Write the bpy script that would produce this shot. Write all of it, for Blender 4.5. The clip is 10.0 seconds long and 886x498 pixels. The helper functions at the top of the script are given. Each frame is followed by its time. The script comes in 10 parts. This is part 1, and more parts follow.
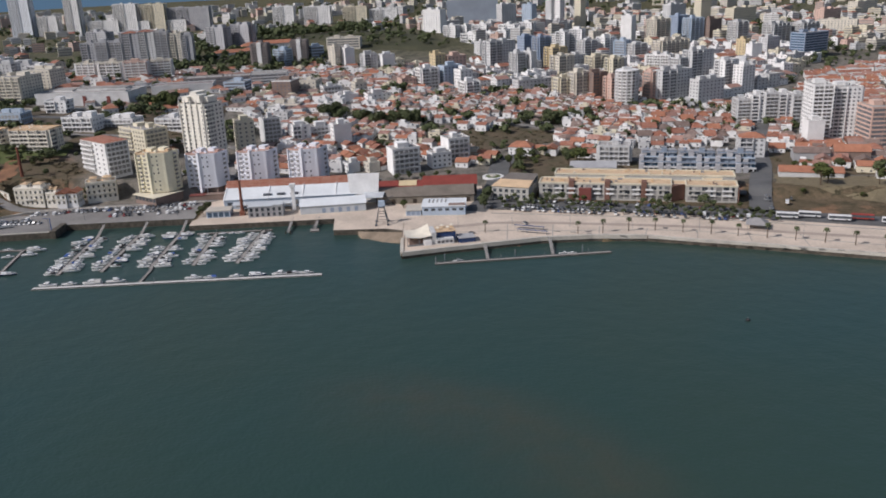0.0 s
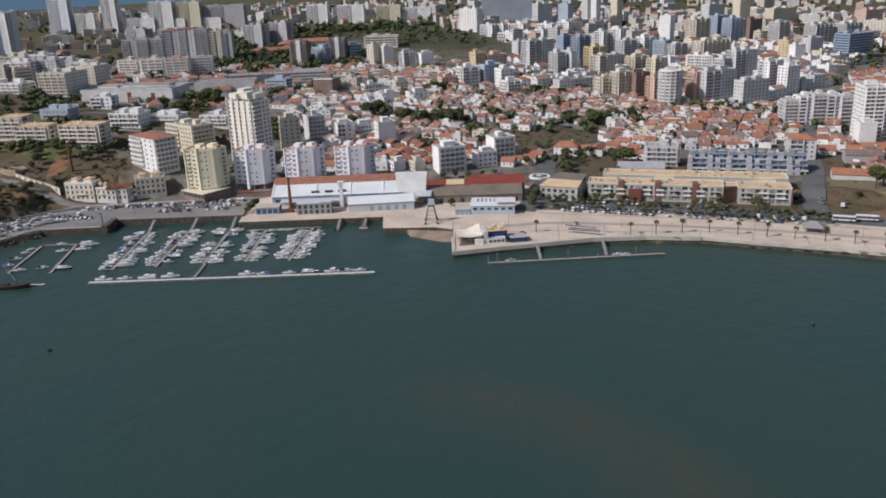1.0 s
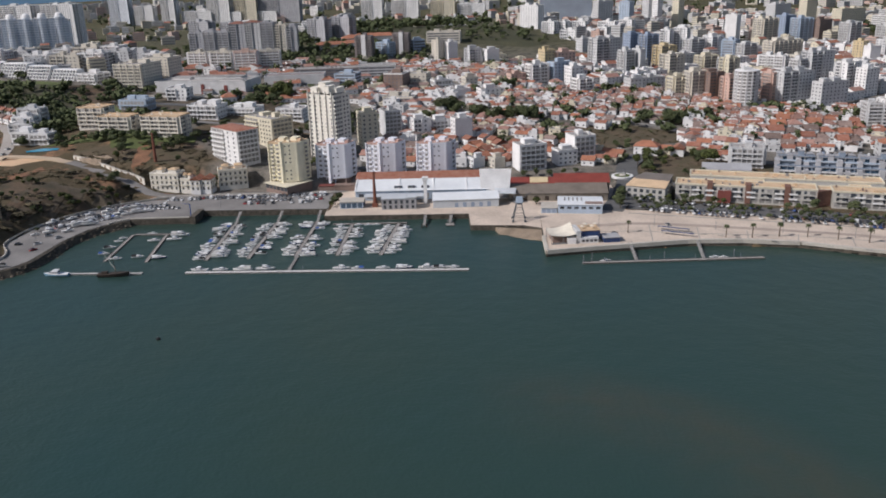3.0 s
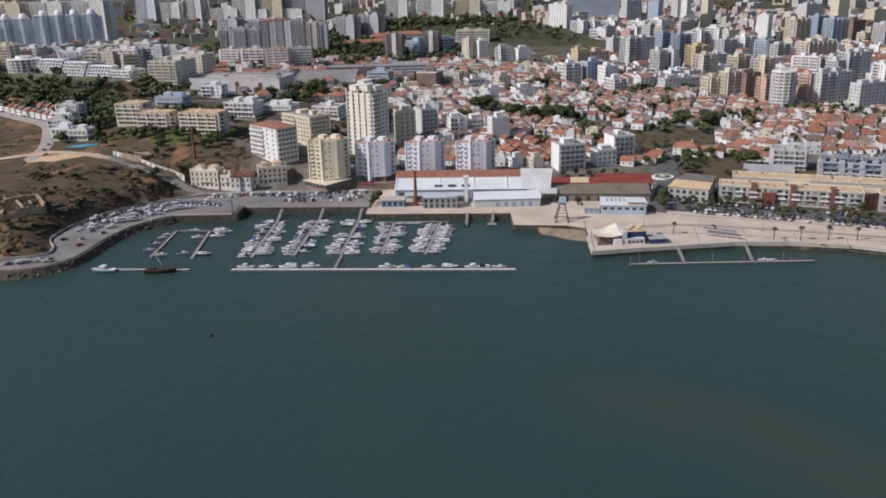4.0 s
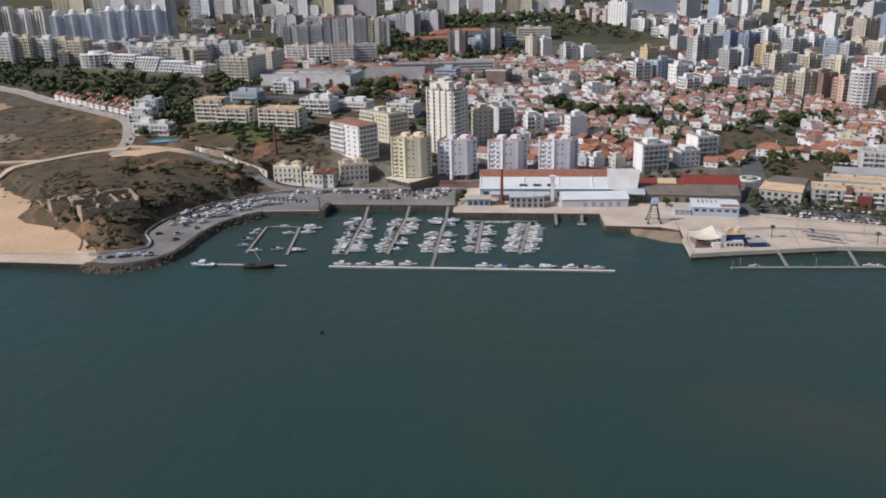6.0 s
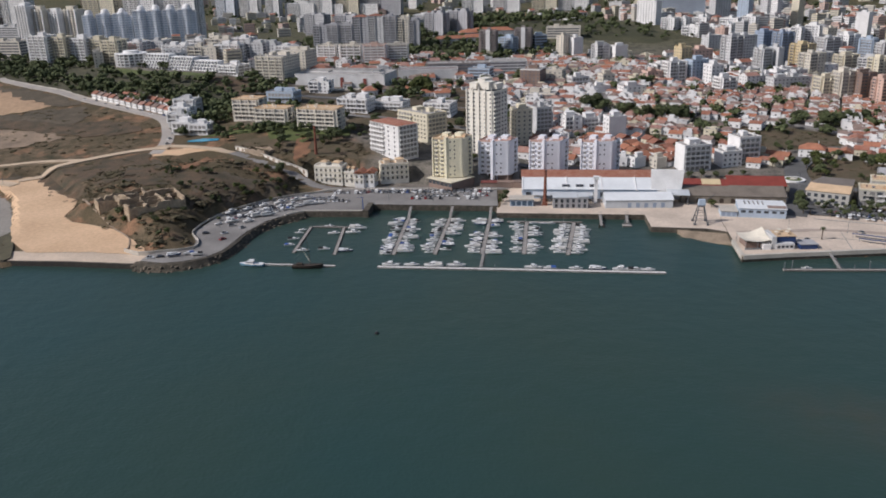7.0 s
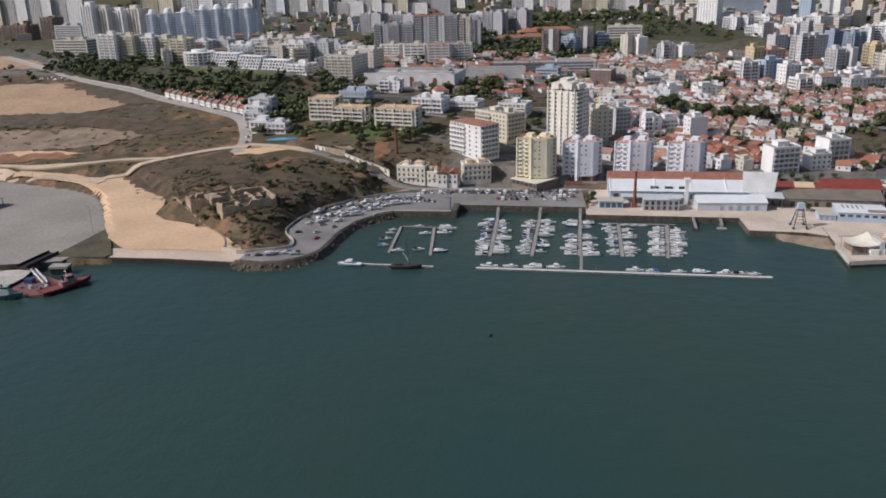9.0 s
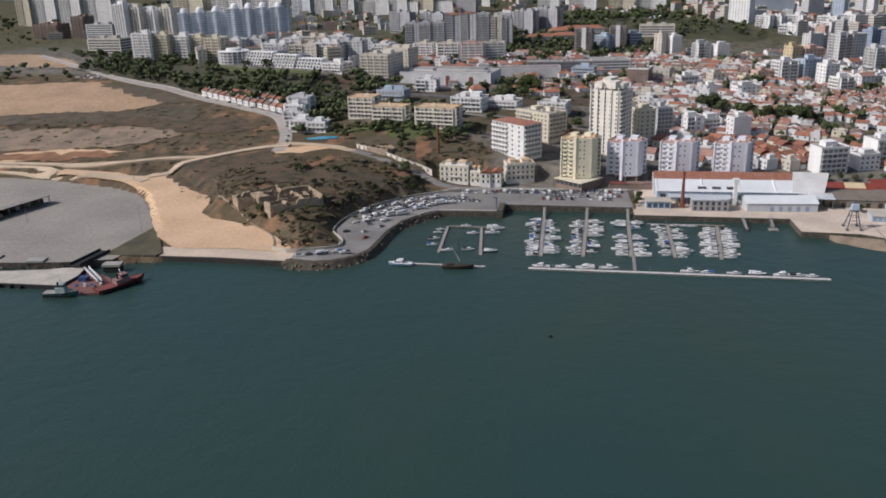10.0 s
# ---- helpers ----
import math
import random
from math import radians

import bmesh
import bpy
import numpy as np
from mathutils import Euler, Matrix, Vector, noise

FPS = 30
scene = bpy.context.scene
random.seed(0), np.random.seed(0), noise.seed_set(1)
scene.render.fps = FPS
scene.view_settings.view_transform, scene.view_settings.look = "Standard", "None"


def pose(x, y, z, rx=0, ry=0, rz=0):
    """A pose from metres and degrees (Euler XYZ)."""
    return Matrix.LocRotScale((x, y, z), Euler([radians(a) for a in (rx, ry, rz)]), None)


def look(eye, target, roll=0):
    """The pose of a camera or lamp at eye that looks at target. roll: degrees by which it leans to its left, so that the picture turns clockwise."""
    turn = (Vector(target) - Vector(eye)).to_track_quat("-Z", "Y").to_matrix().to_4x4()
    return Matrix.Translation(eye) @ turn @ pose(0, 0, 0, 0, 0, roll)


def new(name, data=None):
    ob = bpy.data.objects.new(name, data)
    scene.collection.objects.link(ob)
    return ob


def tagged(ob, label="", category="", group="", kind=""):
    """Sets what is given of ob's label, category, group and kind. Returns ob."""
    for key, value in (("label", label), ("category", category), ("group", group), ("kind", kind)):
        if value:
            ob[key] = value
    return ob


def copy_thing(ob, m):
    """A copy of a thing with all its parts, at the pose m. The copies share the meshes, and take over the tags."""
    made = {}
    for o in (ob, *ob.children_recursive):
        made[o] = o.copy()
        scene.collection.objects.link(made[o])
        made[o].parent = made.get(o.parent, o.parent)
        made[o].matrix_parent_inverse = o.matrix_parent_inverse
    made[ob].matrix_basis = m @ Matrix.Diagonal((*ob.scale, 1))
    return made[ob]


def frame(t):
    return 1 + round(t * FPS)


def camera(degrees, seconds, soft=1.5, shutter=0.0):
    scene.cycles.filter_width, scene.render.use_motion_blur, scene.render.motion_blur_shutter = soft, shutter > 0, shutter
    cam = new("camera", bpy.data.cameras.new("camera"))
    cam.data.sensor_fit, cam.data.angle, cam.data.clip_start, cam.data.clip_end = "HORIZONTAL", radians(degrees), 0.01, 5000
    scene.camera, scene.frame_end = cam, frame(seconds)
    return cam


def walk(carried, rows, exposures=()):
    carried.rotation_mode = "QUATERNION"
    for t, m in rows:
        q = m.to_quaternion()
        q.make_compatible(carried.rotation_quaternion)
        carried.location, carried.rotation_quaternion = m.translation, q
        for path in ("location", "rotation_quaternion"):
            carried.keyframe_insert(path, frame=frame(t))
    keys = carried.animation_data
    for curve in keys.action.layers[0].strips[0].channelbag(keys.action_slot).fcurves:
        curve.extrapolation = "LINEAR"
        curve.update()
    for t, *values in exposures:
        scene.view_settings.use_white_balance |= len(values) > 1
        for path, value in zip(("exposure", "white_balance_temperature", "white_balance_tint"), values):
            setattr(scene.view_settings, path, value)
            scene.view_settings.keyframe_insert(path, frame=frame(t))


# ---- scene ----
cam = camera(56.2, 10.0, soft=1.85)
PATH = [
    (0, (128.505, -409.513, 148.564), (128.553, -407.617, 147.927), -2.4),
    (0.5, (120.998, -408.368, 148.494), (121.023, -406.472, 147.858), -2.3),
    (1, (112.841, -407.558, 148.498), (112.833, -405.662, 147.862), -2.2),
    (1.5, (105.003, -406.647, 148.644), (104.972, -404.752, 148.007), -2.1),
    (2, (97.016, -406.044, 148.821), (96.96, -404.15, 148.183), -2.0),
    (3.5, (73.256, -404.987, 149.304), (73.148, -403.096, 148.661), -1.5),
    (4, (64.927, -404.816, 149.558), (64.799, -402.926, 148.914), -1.4),
    (4.5, (56.557, -404.962, 149.902), (56.41, -403.074, 149.257), -1.3),
    (5, (48.012, -405.284, 150.327), (47.845, -403.399, 149.681), -1.2),
    (5.5, (39.37, -405.522, 150.762), (39.184, -403.639, 150.114), -1.2),
    (7, (13.039, -407.185, 152.873), (12.797, -405.31, 152.22), -1.4),
    (7.5, (4.138, -407.828, 153.317), (3.879, -405.956, 152.664), -1.4),
    (8, (-5.165, -408.663, 153.672), (-5.444, -406.794, 153.019), -1.5),
    (8.5, (-14.325, -409.225, 153.942), (-14.62, -407.358, 153.288), -1.5),
    (9, (-23.35, -409.701, 154.235), (-23.665, -407.837, 153.581), -1.5),
    (9.5, (-32.672, -410.427, 154.558), (-33.003, -408.567, 153.903), -1.5),
    (10, (-42.537, -411.184, 154.866), (-42.889, -409.328, 154.21), -1.6),
]
walk(cam, [(t, look(eye, target, roll)) for t, eye, target, roll in PATH], [(0.0, -0.08, 6380, 13.0), (10.0, -0.08, 6380, 13.0)])

# ---- light ----
SUN_AZ, SUN_EL = radians(203), radians(40)          # direction to the sun, from +x towards +y
sun_dir = Vector((math.cos(SUN_AZ) * math.cos(SUN_EL), math.sin(SUN_AZ) * math.cos(SUN_EL), math.sin(SUN_EL)))
world = bpy.data.worlds.new("sky")
scene.world = world
world.use_nodes = True
wn = world.node_tree.nodes
sky = wn.new("ShaderNodeTexSky")
sky.sky_type, sky.sun_disc = "NISHITA", False
sky.sun_elevation, sky.sun_rotation = SUN_EL, radians(90) - SUN_AZ
sky.air_density, sky.dust_density = 1.0, 2.0
wn["Background"].inputs[1].default_value = 0.085
world.node_tree.links.new(sky.outputs[0], wn["Background"].inputs[0])
sun = new("sun", bpy.data.lights.new("sun", "SUN"))
sun.data.energy, sun.data.angle, sun.data.color = 3.75, radians(0.6), (1.0, 0.96, 0.925)
sun.matrix_basis = look(sun_dir * 500, (0, 0, 0))

# ---- materials ----
MATS = {}


def mat(name, col, rough=0.8, var=0.25, scale=0.3, fine=3.0, bump=0.0, col2=None, metal=0.0, rnd=0.0, spec=0.4):
    """Surface with broad stains (scale per metre), fine grain and a little relief; rnd varies it from piece to piece."""
    if name in MATS:
        return MATS[name]
    m = bpy.data.materials.new(name)
    m.use_nodes = True
    nt = m.node_tree
    n, l = nt.nodes, nt.links
    b = n["Principled BSDF"]
    b.inputs["Roughness"].default_value, b.inputs["Metallic"].default_value = rough, metal
    b.inputs["Specular IOR Level"].default_value = spec
    geo = n.new("ShaderNodeNewGeometry")
    big, small = n.new("ShaderNodeTexNoise"), n.new("ShaderNodeTexNoise")
    for t, s, d in ((big, scale, 4), (small, fine, 3)):
        t.inputs["Scale"].default_value, t.inputs["Detail"].default_value = s, d
        l.new(geo.outputs["Position"], t.inputs["Vector"])
    c2 = col2 or tuple(c * (1 - var) for c in col)
    ramp = n.new("ShaderNodeMapRange")
    ramp.inputs[1].default_value, ramp.inputs[2].default_value = 0.35, 0.68
    l.new(big.outputs["Fac"], ramp.inputs[0])
    mix = n.new("ShaderNodeMix")
    mix.data_type = "RGBA"
    mix.inputs[6].default_value, mix.inputs[7].default_value = (*col, 1), (*c2, 1)
    l.new(ramp.outputs[0], mix.inputs[0])
    grain = n.new("ShaderNodeMapRange")
    grain.inputs[1].default_value, grain.inputs[2].default_value = 0.3, 0.7
    grain.inputs[3].default_value, grain.inputs[4].default_value = 1 - var * 0.6, 1 + var * 0.35
    l.new(small.outputs["Fac"], grain.inputs[0])
    fac = grain.outputs[0]
    if rnd:
        info, mul, rr = n.new("ShaderNodeObjectInfo"), n.new("ShaderNodeMath"), n.new("ShaderNodeMapRange")
        mul.operation = "MULTIPLY"
        rr.inputs[3].default_value, rr.inputs[4].default_value = 1 - rnd, 1 + rnd * 0.5
        l.new(info.outputs["Random"], rr.inputs[0])
        l.new(rr.outputs[0], mul.inputs[0])
        l.new(fac, mul.inputs[1])
        fac = mul.outputs[0]
    sc = n.new("ShaderNodeVectorMath")
    sc.operation = "SCALE"
    l.new(mix.outputs[2], sc.inputs[0])
    l.new(fac, sc.inputs["Scale"])
    l.new(sc.outputs[0], b.inputs["Base Color"])
    if bump:
        bp = n.new("ShaderNodeBump")
        bp.inputs["Strength"].default_value, bp.inputs["Distance"].default_value = 0.6, bump
        l.new(small.outputs["Fac"], bp.inputs["Height"])
        l.new(bp.outputs[0], b.inputs["Normal"])
    MATS[name] = m
    return m


IVORY = mat("ivory_render", (0.79, 0.75, 0.67), 0.85, 0.12, 0.12, 1.5)
LILAC = mat("cool_white_render", (0.74, 0.75, 0.80), 0.85, 0.10, 0.12, 1.5)
WHITE = mat("white_render", (0.80, 0.79, 0.78), 0.85, 0.14, 0.12, 1.5, rnd=0.06)
OFFW = mat("grey_white_render", (0.60, 0.60, 0.60), 0.85, 0.18, 0.12, 1.5, rnd=0.08)
SOFT = mat("ivory_white_render", (0.74, 0.69, 0.60), 0.85, 0.14, 0.12, 1.5)
TAUPE = mat("taupe_render", (0.27, 0.235, 0.225), 0.85, 0.16, 0.12, 1.5)
SLATE = mat("cool_grey_render", (0.44, 0.44, 0.46), 0.85, 0.18, 0.12, 1.5, rnd=0.06)
BUTTER = mat("pale_yellow_render", (0.79, 0.73, 0.55), 0.85, 0.14, 0.12, 1.5)
CREAM = mat("cream_render", (0.68, 0.62, 0.48), 0.85, 0.14, 0.12, 1.5, rnd=0.06)
PALE = mat("pale_stone_render", (0.66, 0.61, 0.52), 0.85, 0.16, 0.12, 1.5, rnd=0.08)
YEL = mat("yellow_render", (0.58, 0.47, 0.29), 0.85, 0.15, 0.12, 1.5)
PINK = mat("salmon_render", (0.60, 0.42, 0.35), 0.85, 0.15, 0.12, 1.5)
GREYW = mat("grey_render", (0.36, 0.36, 0.37), 0.85, 0.18, 0.12, 1.5, rnd=0.1)
BROWN = mat("brown_render", (0.25, 0.18, 0.15), 0.85, 0.2, 0.12, 1.5)
BLUEW = mat("pale_blue_render", (0.42, 0.50, 0.60), 0.8, 0.14, 0.12, 1.5)
STEPBLUE = mat("slate_blue_render", (0.235, 0.285, 0.355), 0.75, 0.16, 0.12, 1.5)
# pale blue walls, whitened to paint distance haze on the far towers
PALEB = mat("hazed_pale_blue_render", (0.76, 0.79, 0.84), 0.8, 0.12, 0.12, 1.5)
BLUED = mat("blue_render", (0.29, 0.35, 0.45), 0.7, 0.14, 0.12, 1.5)
REDW = mat("dark_red_render", (0.20, 0.06, 0.05), 0.8, 0.2, 0.12, 1.5)
TILE = mat("terracotta_tiles", (0.32, 0.16, 0.115), 0.85, 0.3, 0.35, 4.0, bump=0.05, col2=(0.27, 0.10, 0.06), rnd=0.3)
TILEO = mat("orange_tiles", (0.38, 0.165, 0.10), 0.85, 0.22, 0.25, 4.0, bump=0.05, rnd=0.15)
TILEP = mat("faded_pink_tiles", (0.38, 0.235, 0.195), 0.9, 0.3, 0.3, 4.0, bump=0.05, col2=(0.32, 0.17, 0.13), rnd=0.3)
TILED = mat("weathered_tiles", (0.28, 0.205, 0.175), 0.9, 0.3, 0.3, 4.0, bump=0.05, rnd=0.3)
ROOFG = mat("roof_screed", (0.40, 0.38, 0.36), 0.9, 0.3, 0.2, 2.0, rnd=0.15)
ROOFY = mat("sandy_roof_slabs", (0.62, 0.45, 0.29), 0.9, 0.2, 0.2, 2.0)
ROOFP = mat("pink_roof_slabs", (0.50, 0.33, 0.28), 0.9, 0.2, 0.2, 2.0)
REDROOF = mat("red_sheet_roof", (0.25, 0.055, 0.04), 0.6, 0.25, 0.15, 2.0)
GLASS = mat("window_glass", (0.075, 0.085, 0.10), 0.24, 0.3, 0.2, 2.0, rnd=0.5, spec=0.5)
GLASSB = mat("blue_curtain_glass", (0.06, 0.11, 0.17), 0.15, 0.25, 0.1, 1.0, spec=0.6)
# window glass made paler, with distance haze painted into its colour
FARPANE = mat("hazed_window_glass", (0.17, 0.175, 0.19), 0.25, 0.3, 0.2, 2.0, spec=0.5)
# grey that paints in the shade of loggias; also on roof huts and ribs
SHADOWY = mat("loggia_shade_grey", (0.31, 0.30, 0.29), 0.8, 0.3, 0.4, 2.0, rnd=0.3)
HALLB = mat("blue_grey_cladding", (0.30, 0.34, 0.40), 0.6, 0.15, 0.05, 0.5)
EARTH = mat("garden_earth", (0.12, 0.088, 0.056), 0.95, 0.4, 0.09, 0.9, bump=0.1, col2=(0.075, 0.066, 0.036))
CONC = mat("concrete", (0.36, 0.34, 0.31), 0.9, 0.25, 0.15, 2.0, bump=0.02)
CONCL = mat("pale_concrete", (0.52, 0.48, 0.42), 0.9, 0.2, 0.1, 1.2, bump=0.02)
CONCD = mat("mottled_quay_wall", (0.125, 0.105, 0.082), 0.9, 0.45, 0.4, 2.5, bump=0.05, col2=(0.05, 0.045, 0.036))
PAVE = mat("pale_paving", (0.60, 0.50, 0.41), 0.9, 0.22, 0.06, 0.8, bump=0.01)
ASPH = mat("asphalt", (0.125, 0.125, 0.125), 0.9, 0.25, 0.08, 1.5, bump=0.01)
ASPHL = mat("worn_asphalt", (0.252, 0.240, 0.228), 0.9, 0.2, 0.04, 0.7, bump=0.01, col2=(0.16, 0.152, 0.145))
SAND = mat("sandy_soil", (0.62, 0.43, 0.275), 0.95, 0.22, 0.035, 0.5, bump=0.03, col2=(0.53, 0.36, 0.225))
TRACK = mat("dirt_track", (0.55, 0.43, 0.31), 0.95, 0.22, 0.06, 0.7, bump=0.02)
YARD = mat("dusty_concrete", (0.31, 0.285, 0.25), 0.9, 0.28, 0.02, 0.5, bump=0.02, col2=(0.24, 0.22, 0.195))
STONE = mat("rubble_stone", (0.40, 0.315, 0.235), 0.95, 0.4, 0.3, 1.5, bump=0.15, rnd=0.25)
ROCK = mat("shore_rock", (0.17, 0.14, 0.105), 0.95, 0.45, 0.25, 1.5, bump=0.2, col2=(0.08, 0.07, 0.055))
LEAF = mat("dark_foliage", (0.095, 0.112, 0.052), 0.85, 0.4, 0.5, 2.0, col2=(0.06, 0.075, 0.034), rnd=0.3, spec=0.25)
LEAFL = mat("light_foliage", (0.10, 0.115, 0.035), 0.85, 0.35, 0.5, 2.0, col2=(0.06, 0.075, 0.025), rnd=0.3, spec=0.25)
SCRUB = mat("dry_scrub", (0.13, 0.105, 0.066), 0.9, 0.45, 0.15, 1.5, col2=(0.085, 0.076, 0.045), rnd=0.4, spec=0.2)
GRASS = mat("lawn", (0.11, 0.135, 0.045), 0.95, 0.3, 0.1, 1.5, bump=0.05)
BARK = mat("bark", (0.12, 0.085, 0.06), 0.95, 0.3, 1.0, 6.0, bump=0.03)
STEEL = mat("grey_steel", (0.25, 0.27, 0.29), 0.5, 0.25, 1.0, 6.0, metal=0.4)
DARK = mat("dark_rubber", (0.025, 0.025, 0.027), 0.8, 0.3)
BRICK = mat("chimney_brick", (0.22, 0.085, 0.055), 0.9, 0.25, 0.5, 4.0, bump=0.03)
METALW = mat("white_sheet_metal", (0.53, 0.56, 0.585), 0.55, 0.12, 0.15, 1.5)
PONT = mat("pontoon_deck", (0.31, 0.29, 0.27), 0.9, 0.25, 0.4, 3.0)
PONTW = mat("pale_pontoon_deck", (0.56, 0.55, 0.53), 0.85, 0.2, 0.4, 3.0)
HULL = mat("white_gelcoat", (0.76, 0.76, 0.76), 0.35, 0.08, 0.5, 3.0)
NAVY = mat("navy_gelcoat", (0.03, 0.06, 0.16), 0.35, 0.15, 0.5, 3.0)
TEAL = mat("teal_paint", (0.04, 0.13, 0.13), 0.5, 0.25, 0.5, 3.0)
REDP = mat("red_paint", (0.33, 0.05, 0.035), 0.5, 0.25, 0.5, 3.0)
BLUEP = mat("blue_canvas", (0.05, 0.12, 0.36), 0.8, 0.2, 0.5, 3.0)
WOODD = mat("tarred_wood", (0.06, 0.045, 0.035), 0.8, 0.3, 0.8, 4.0)
CANVAS = mat("cream_canvas", (0.68, 0.63, 0.53), 0.9, 0.12, 0.3, 2.0)

# ---- mesh helpers ----


def box(bm, x0, x1, y0, y1, z0, z1):
    v = [bm.verts.new((x, y, z)) for z in (z0, z1) for x, y in ((x0, y0), (x1, y0), (x1, y1), (x0, y1))]
    for f in ((3, 2, 1, 0), (4, 5, 6, 7), (0, 1, 5, 4), (1, 2, 6, 5), (2, 3, 7, 6), (3, 0, 4, 7)):
        bm.faces.new([v[i] for i in f])
    return v


def cyl(bm, p, q, r0, r1, n=8):
    p, q = Vector(p), Vector(q)
    turn = (q - p).to_track_quat("Z", "Y").to_matrix()
    rings = [[bm.verts.new(c + turn @ Vector((r * math.cos(6.28319 * i / n), r * math.sin(6.28319 * i / n), 0))) for i in range(n)] for c, r in ((p, r0), (q, r1))]
    for i in range(n):
        j = (i + 1) % n
        bm.faces.new((rings[0][i], rings[0][j], rings[1][j], rings[1][i]))
    bm.faces.new(rings[0][::-1])
    bm.faces.new(rings[1])


def prism(bm, poly, z0, z1):
    a = [bm.verts.new((x, y, z0)) for x, y in poly]
    b = [bm.verts.new((x, y, z1)) for x, y in poly]
    n = len(poly)
    for i in range(n):
        j = (i + 1) % n
        bm.faces.new((a[i], a[j], b[j], b[i]))
    bm.faces.new(a[::-1])
    bm.faces.new(b)


def mesh_of(bm, name, *mats):
    me = bpy.data.meshes.new(name)
    bmesh.ops.recalc_face_normals(bm, faces=bm.faces)
    bm.to_mesh(me)
    bm.free()
    for m in mats:
        me.materials.append(m)
    return me


def part(name, bm, material, parent, label="", at=None):
    """One mesh object under a thing, from a bmesh or from a mesh that alike parts share."""
    me = bm if isinstance(bm, bpy.types.Mesh) else mesh_of(bm, name, material)
    ob = new(name, me)
    if parent is not None:
        ob.parent = parent
    if at is not None:
        ob.matrix_basis = at
    if label:
        ob["label"] = label
    return ob


def thing(name, m, label, category, group="", kind=""):
    ob = new(name)
    ob.matrix_basis = m
    ob.empty_display_size = 0.5
    return tagged(ob, label, category, group, kind)


SHARED = {}


def shared(key, make, name, material):
    if key not in SHARED:
        bm = bmesh.new()
        make(bm)
        SHARED[key] = mesh_of(bm, name, material)
    return SHARED[key]

# ---- lie of the land ----
HILL_X = (-900, -540, -330, -150, 20, 190, 380, 640, 950)
HILL_Y = (100, 240, 400, 620, 900, 1300)
HILL_H = np.array([-0.6, -8.7, -1.2, 0.4, -13.0, -2.2, -1.9, -1.2, -1.6, -4.0, -8.2, -2.2, 4.6, -5.0, -0.5, -6.8, -2.9, -3.1, -0.3, 11.1, 7.5, 2.9, 7.0, 6.6, -7.8, -3.2, -2.6, 12.6, 13.7, 7.6, -2.4, 1.1, -2.8, -2.1, -0.8, -1.5, 7.9, 3.4, 3.5, 9.7, 14.9, 11.5, 0.6, 1.3, 4.0, -1.1, -5.4, -1.0, -0.6, -0.9, 1.7, 0.8, -5.8, 3.5, 17.5, 18.4])
SHORE = [(-2500, -60), (-500, -45), (-364, -33), (-331, -29), (-303, -21), (-276, -14), (-194, -13), (-181, -9.5), (-174, -4.5), (-168.5, 2), (-164, 11), (-162, 26), (-163, 47), (-158, 67),
         (-151, 78), (-141, 89), (-102, 91), (-99, 107), (-22, 107), (-17, 93), (74, 93), (75.3, 68.5), (107, 66.5), (117, 60), (116.3, 18.5), (140, 23.5),
         (167, 28), (208, 31), (255, 27), (283, 15), (310, 4), (335, -8), (363, -21), (700, -170), (2500, -900)]
COAST = [(4000, 3900), (400, 4200), (-1200, 4150), (-2000, 3300), (-2450, 2750), (-4000, 2500)]
BLUFF = [(-308, 118), (-284, 80), (-256, 54), (-230, 34), (-218, 13), (-201, 5), (-187, 11), (-187, 24), (-197, 43), (-194, 76), (-176, 108), (-156, 125), (-150, 150), (-220, 170), (-290, 150)]


def signed(poly, x, y):
    """Distance from a closed outline, positive inside."""
    best, inside = np.full(x.shape, 1e9), np.zeros(x.shape, bool)
    for (ax, ay), (bx, by) in zip(poly, poly[1:] + poly[:1]):
        dx, dy = bx - ax, by - ay
        k = np.clip(((x - ax) * dx + (y - ay) * dy) / (dx * dx + dy * dy), 0, 1)
        best = np.minimum(best, np.hypot(x - ax - k * dx, y - ay - k * dy))
        if dy:
            inside ^= ((ay > y) != (by > y)) & (x < ax + (y - ay) * dx / dy)
    return np.where(inside, best, -best)


def ease(v):
    v = np.clip(v, 0, 1)
    return v * v * (3 - 2 * v)


LAND = SHORE + [(4000, -900)] + COAST + [(-4000, -60)]


CLIMB = [(-222, 186, 20.8), (-210, 178, 20.0), (-194, 169, 17.6), (-180, 163.5, 14.4), (-170, 161, 11.6), (-159, 154, 8.2), (-148, 147, 5.8), (-129, 143, 4.3)]


def climb(x, y, z):
    """Cuts and banks the land to the climbing harbour road."""
    best, level = np.full(x.shape, 1e9), np.zeros(x.shape)
    for (ax, ay, az), (bx, by, bz) in zip(CLIMB, CLIMB[1:]):
        dx, dy = bx - ax, by - ay
        k = np.clip(((x - ax) * dx + (y - ay) * dy) / (dx * dx + dy * dy), 0, 1)
        far = np.hypot(x - ax - k * dx, y - ay - k * dy)
        level = np.where(far < best, az + k * (bz - az), level)
        best = np.minimum(best, far)
    return z + (level - 0.3 - z) * ease((14 - best) / 8)


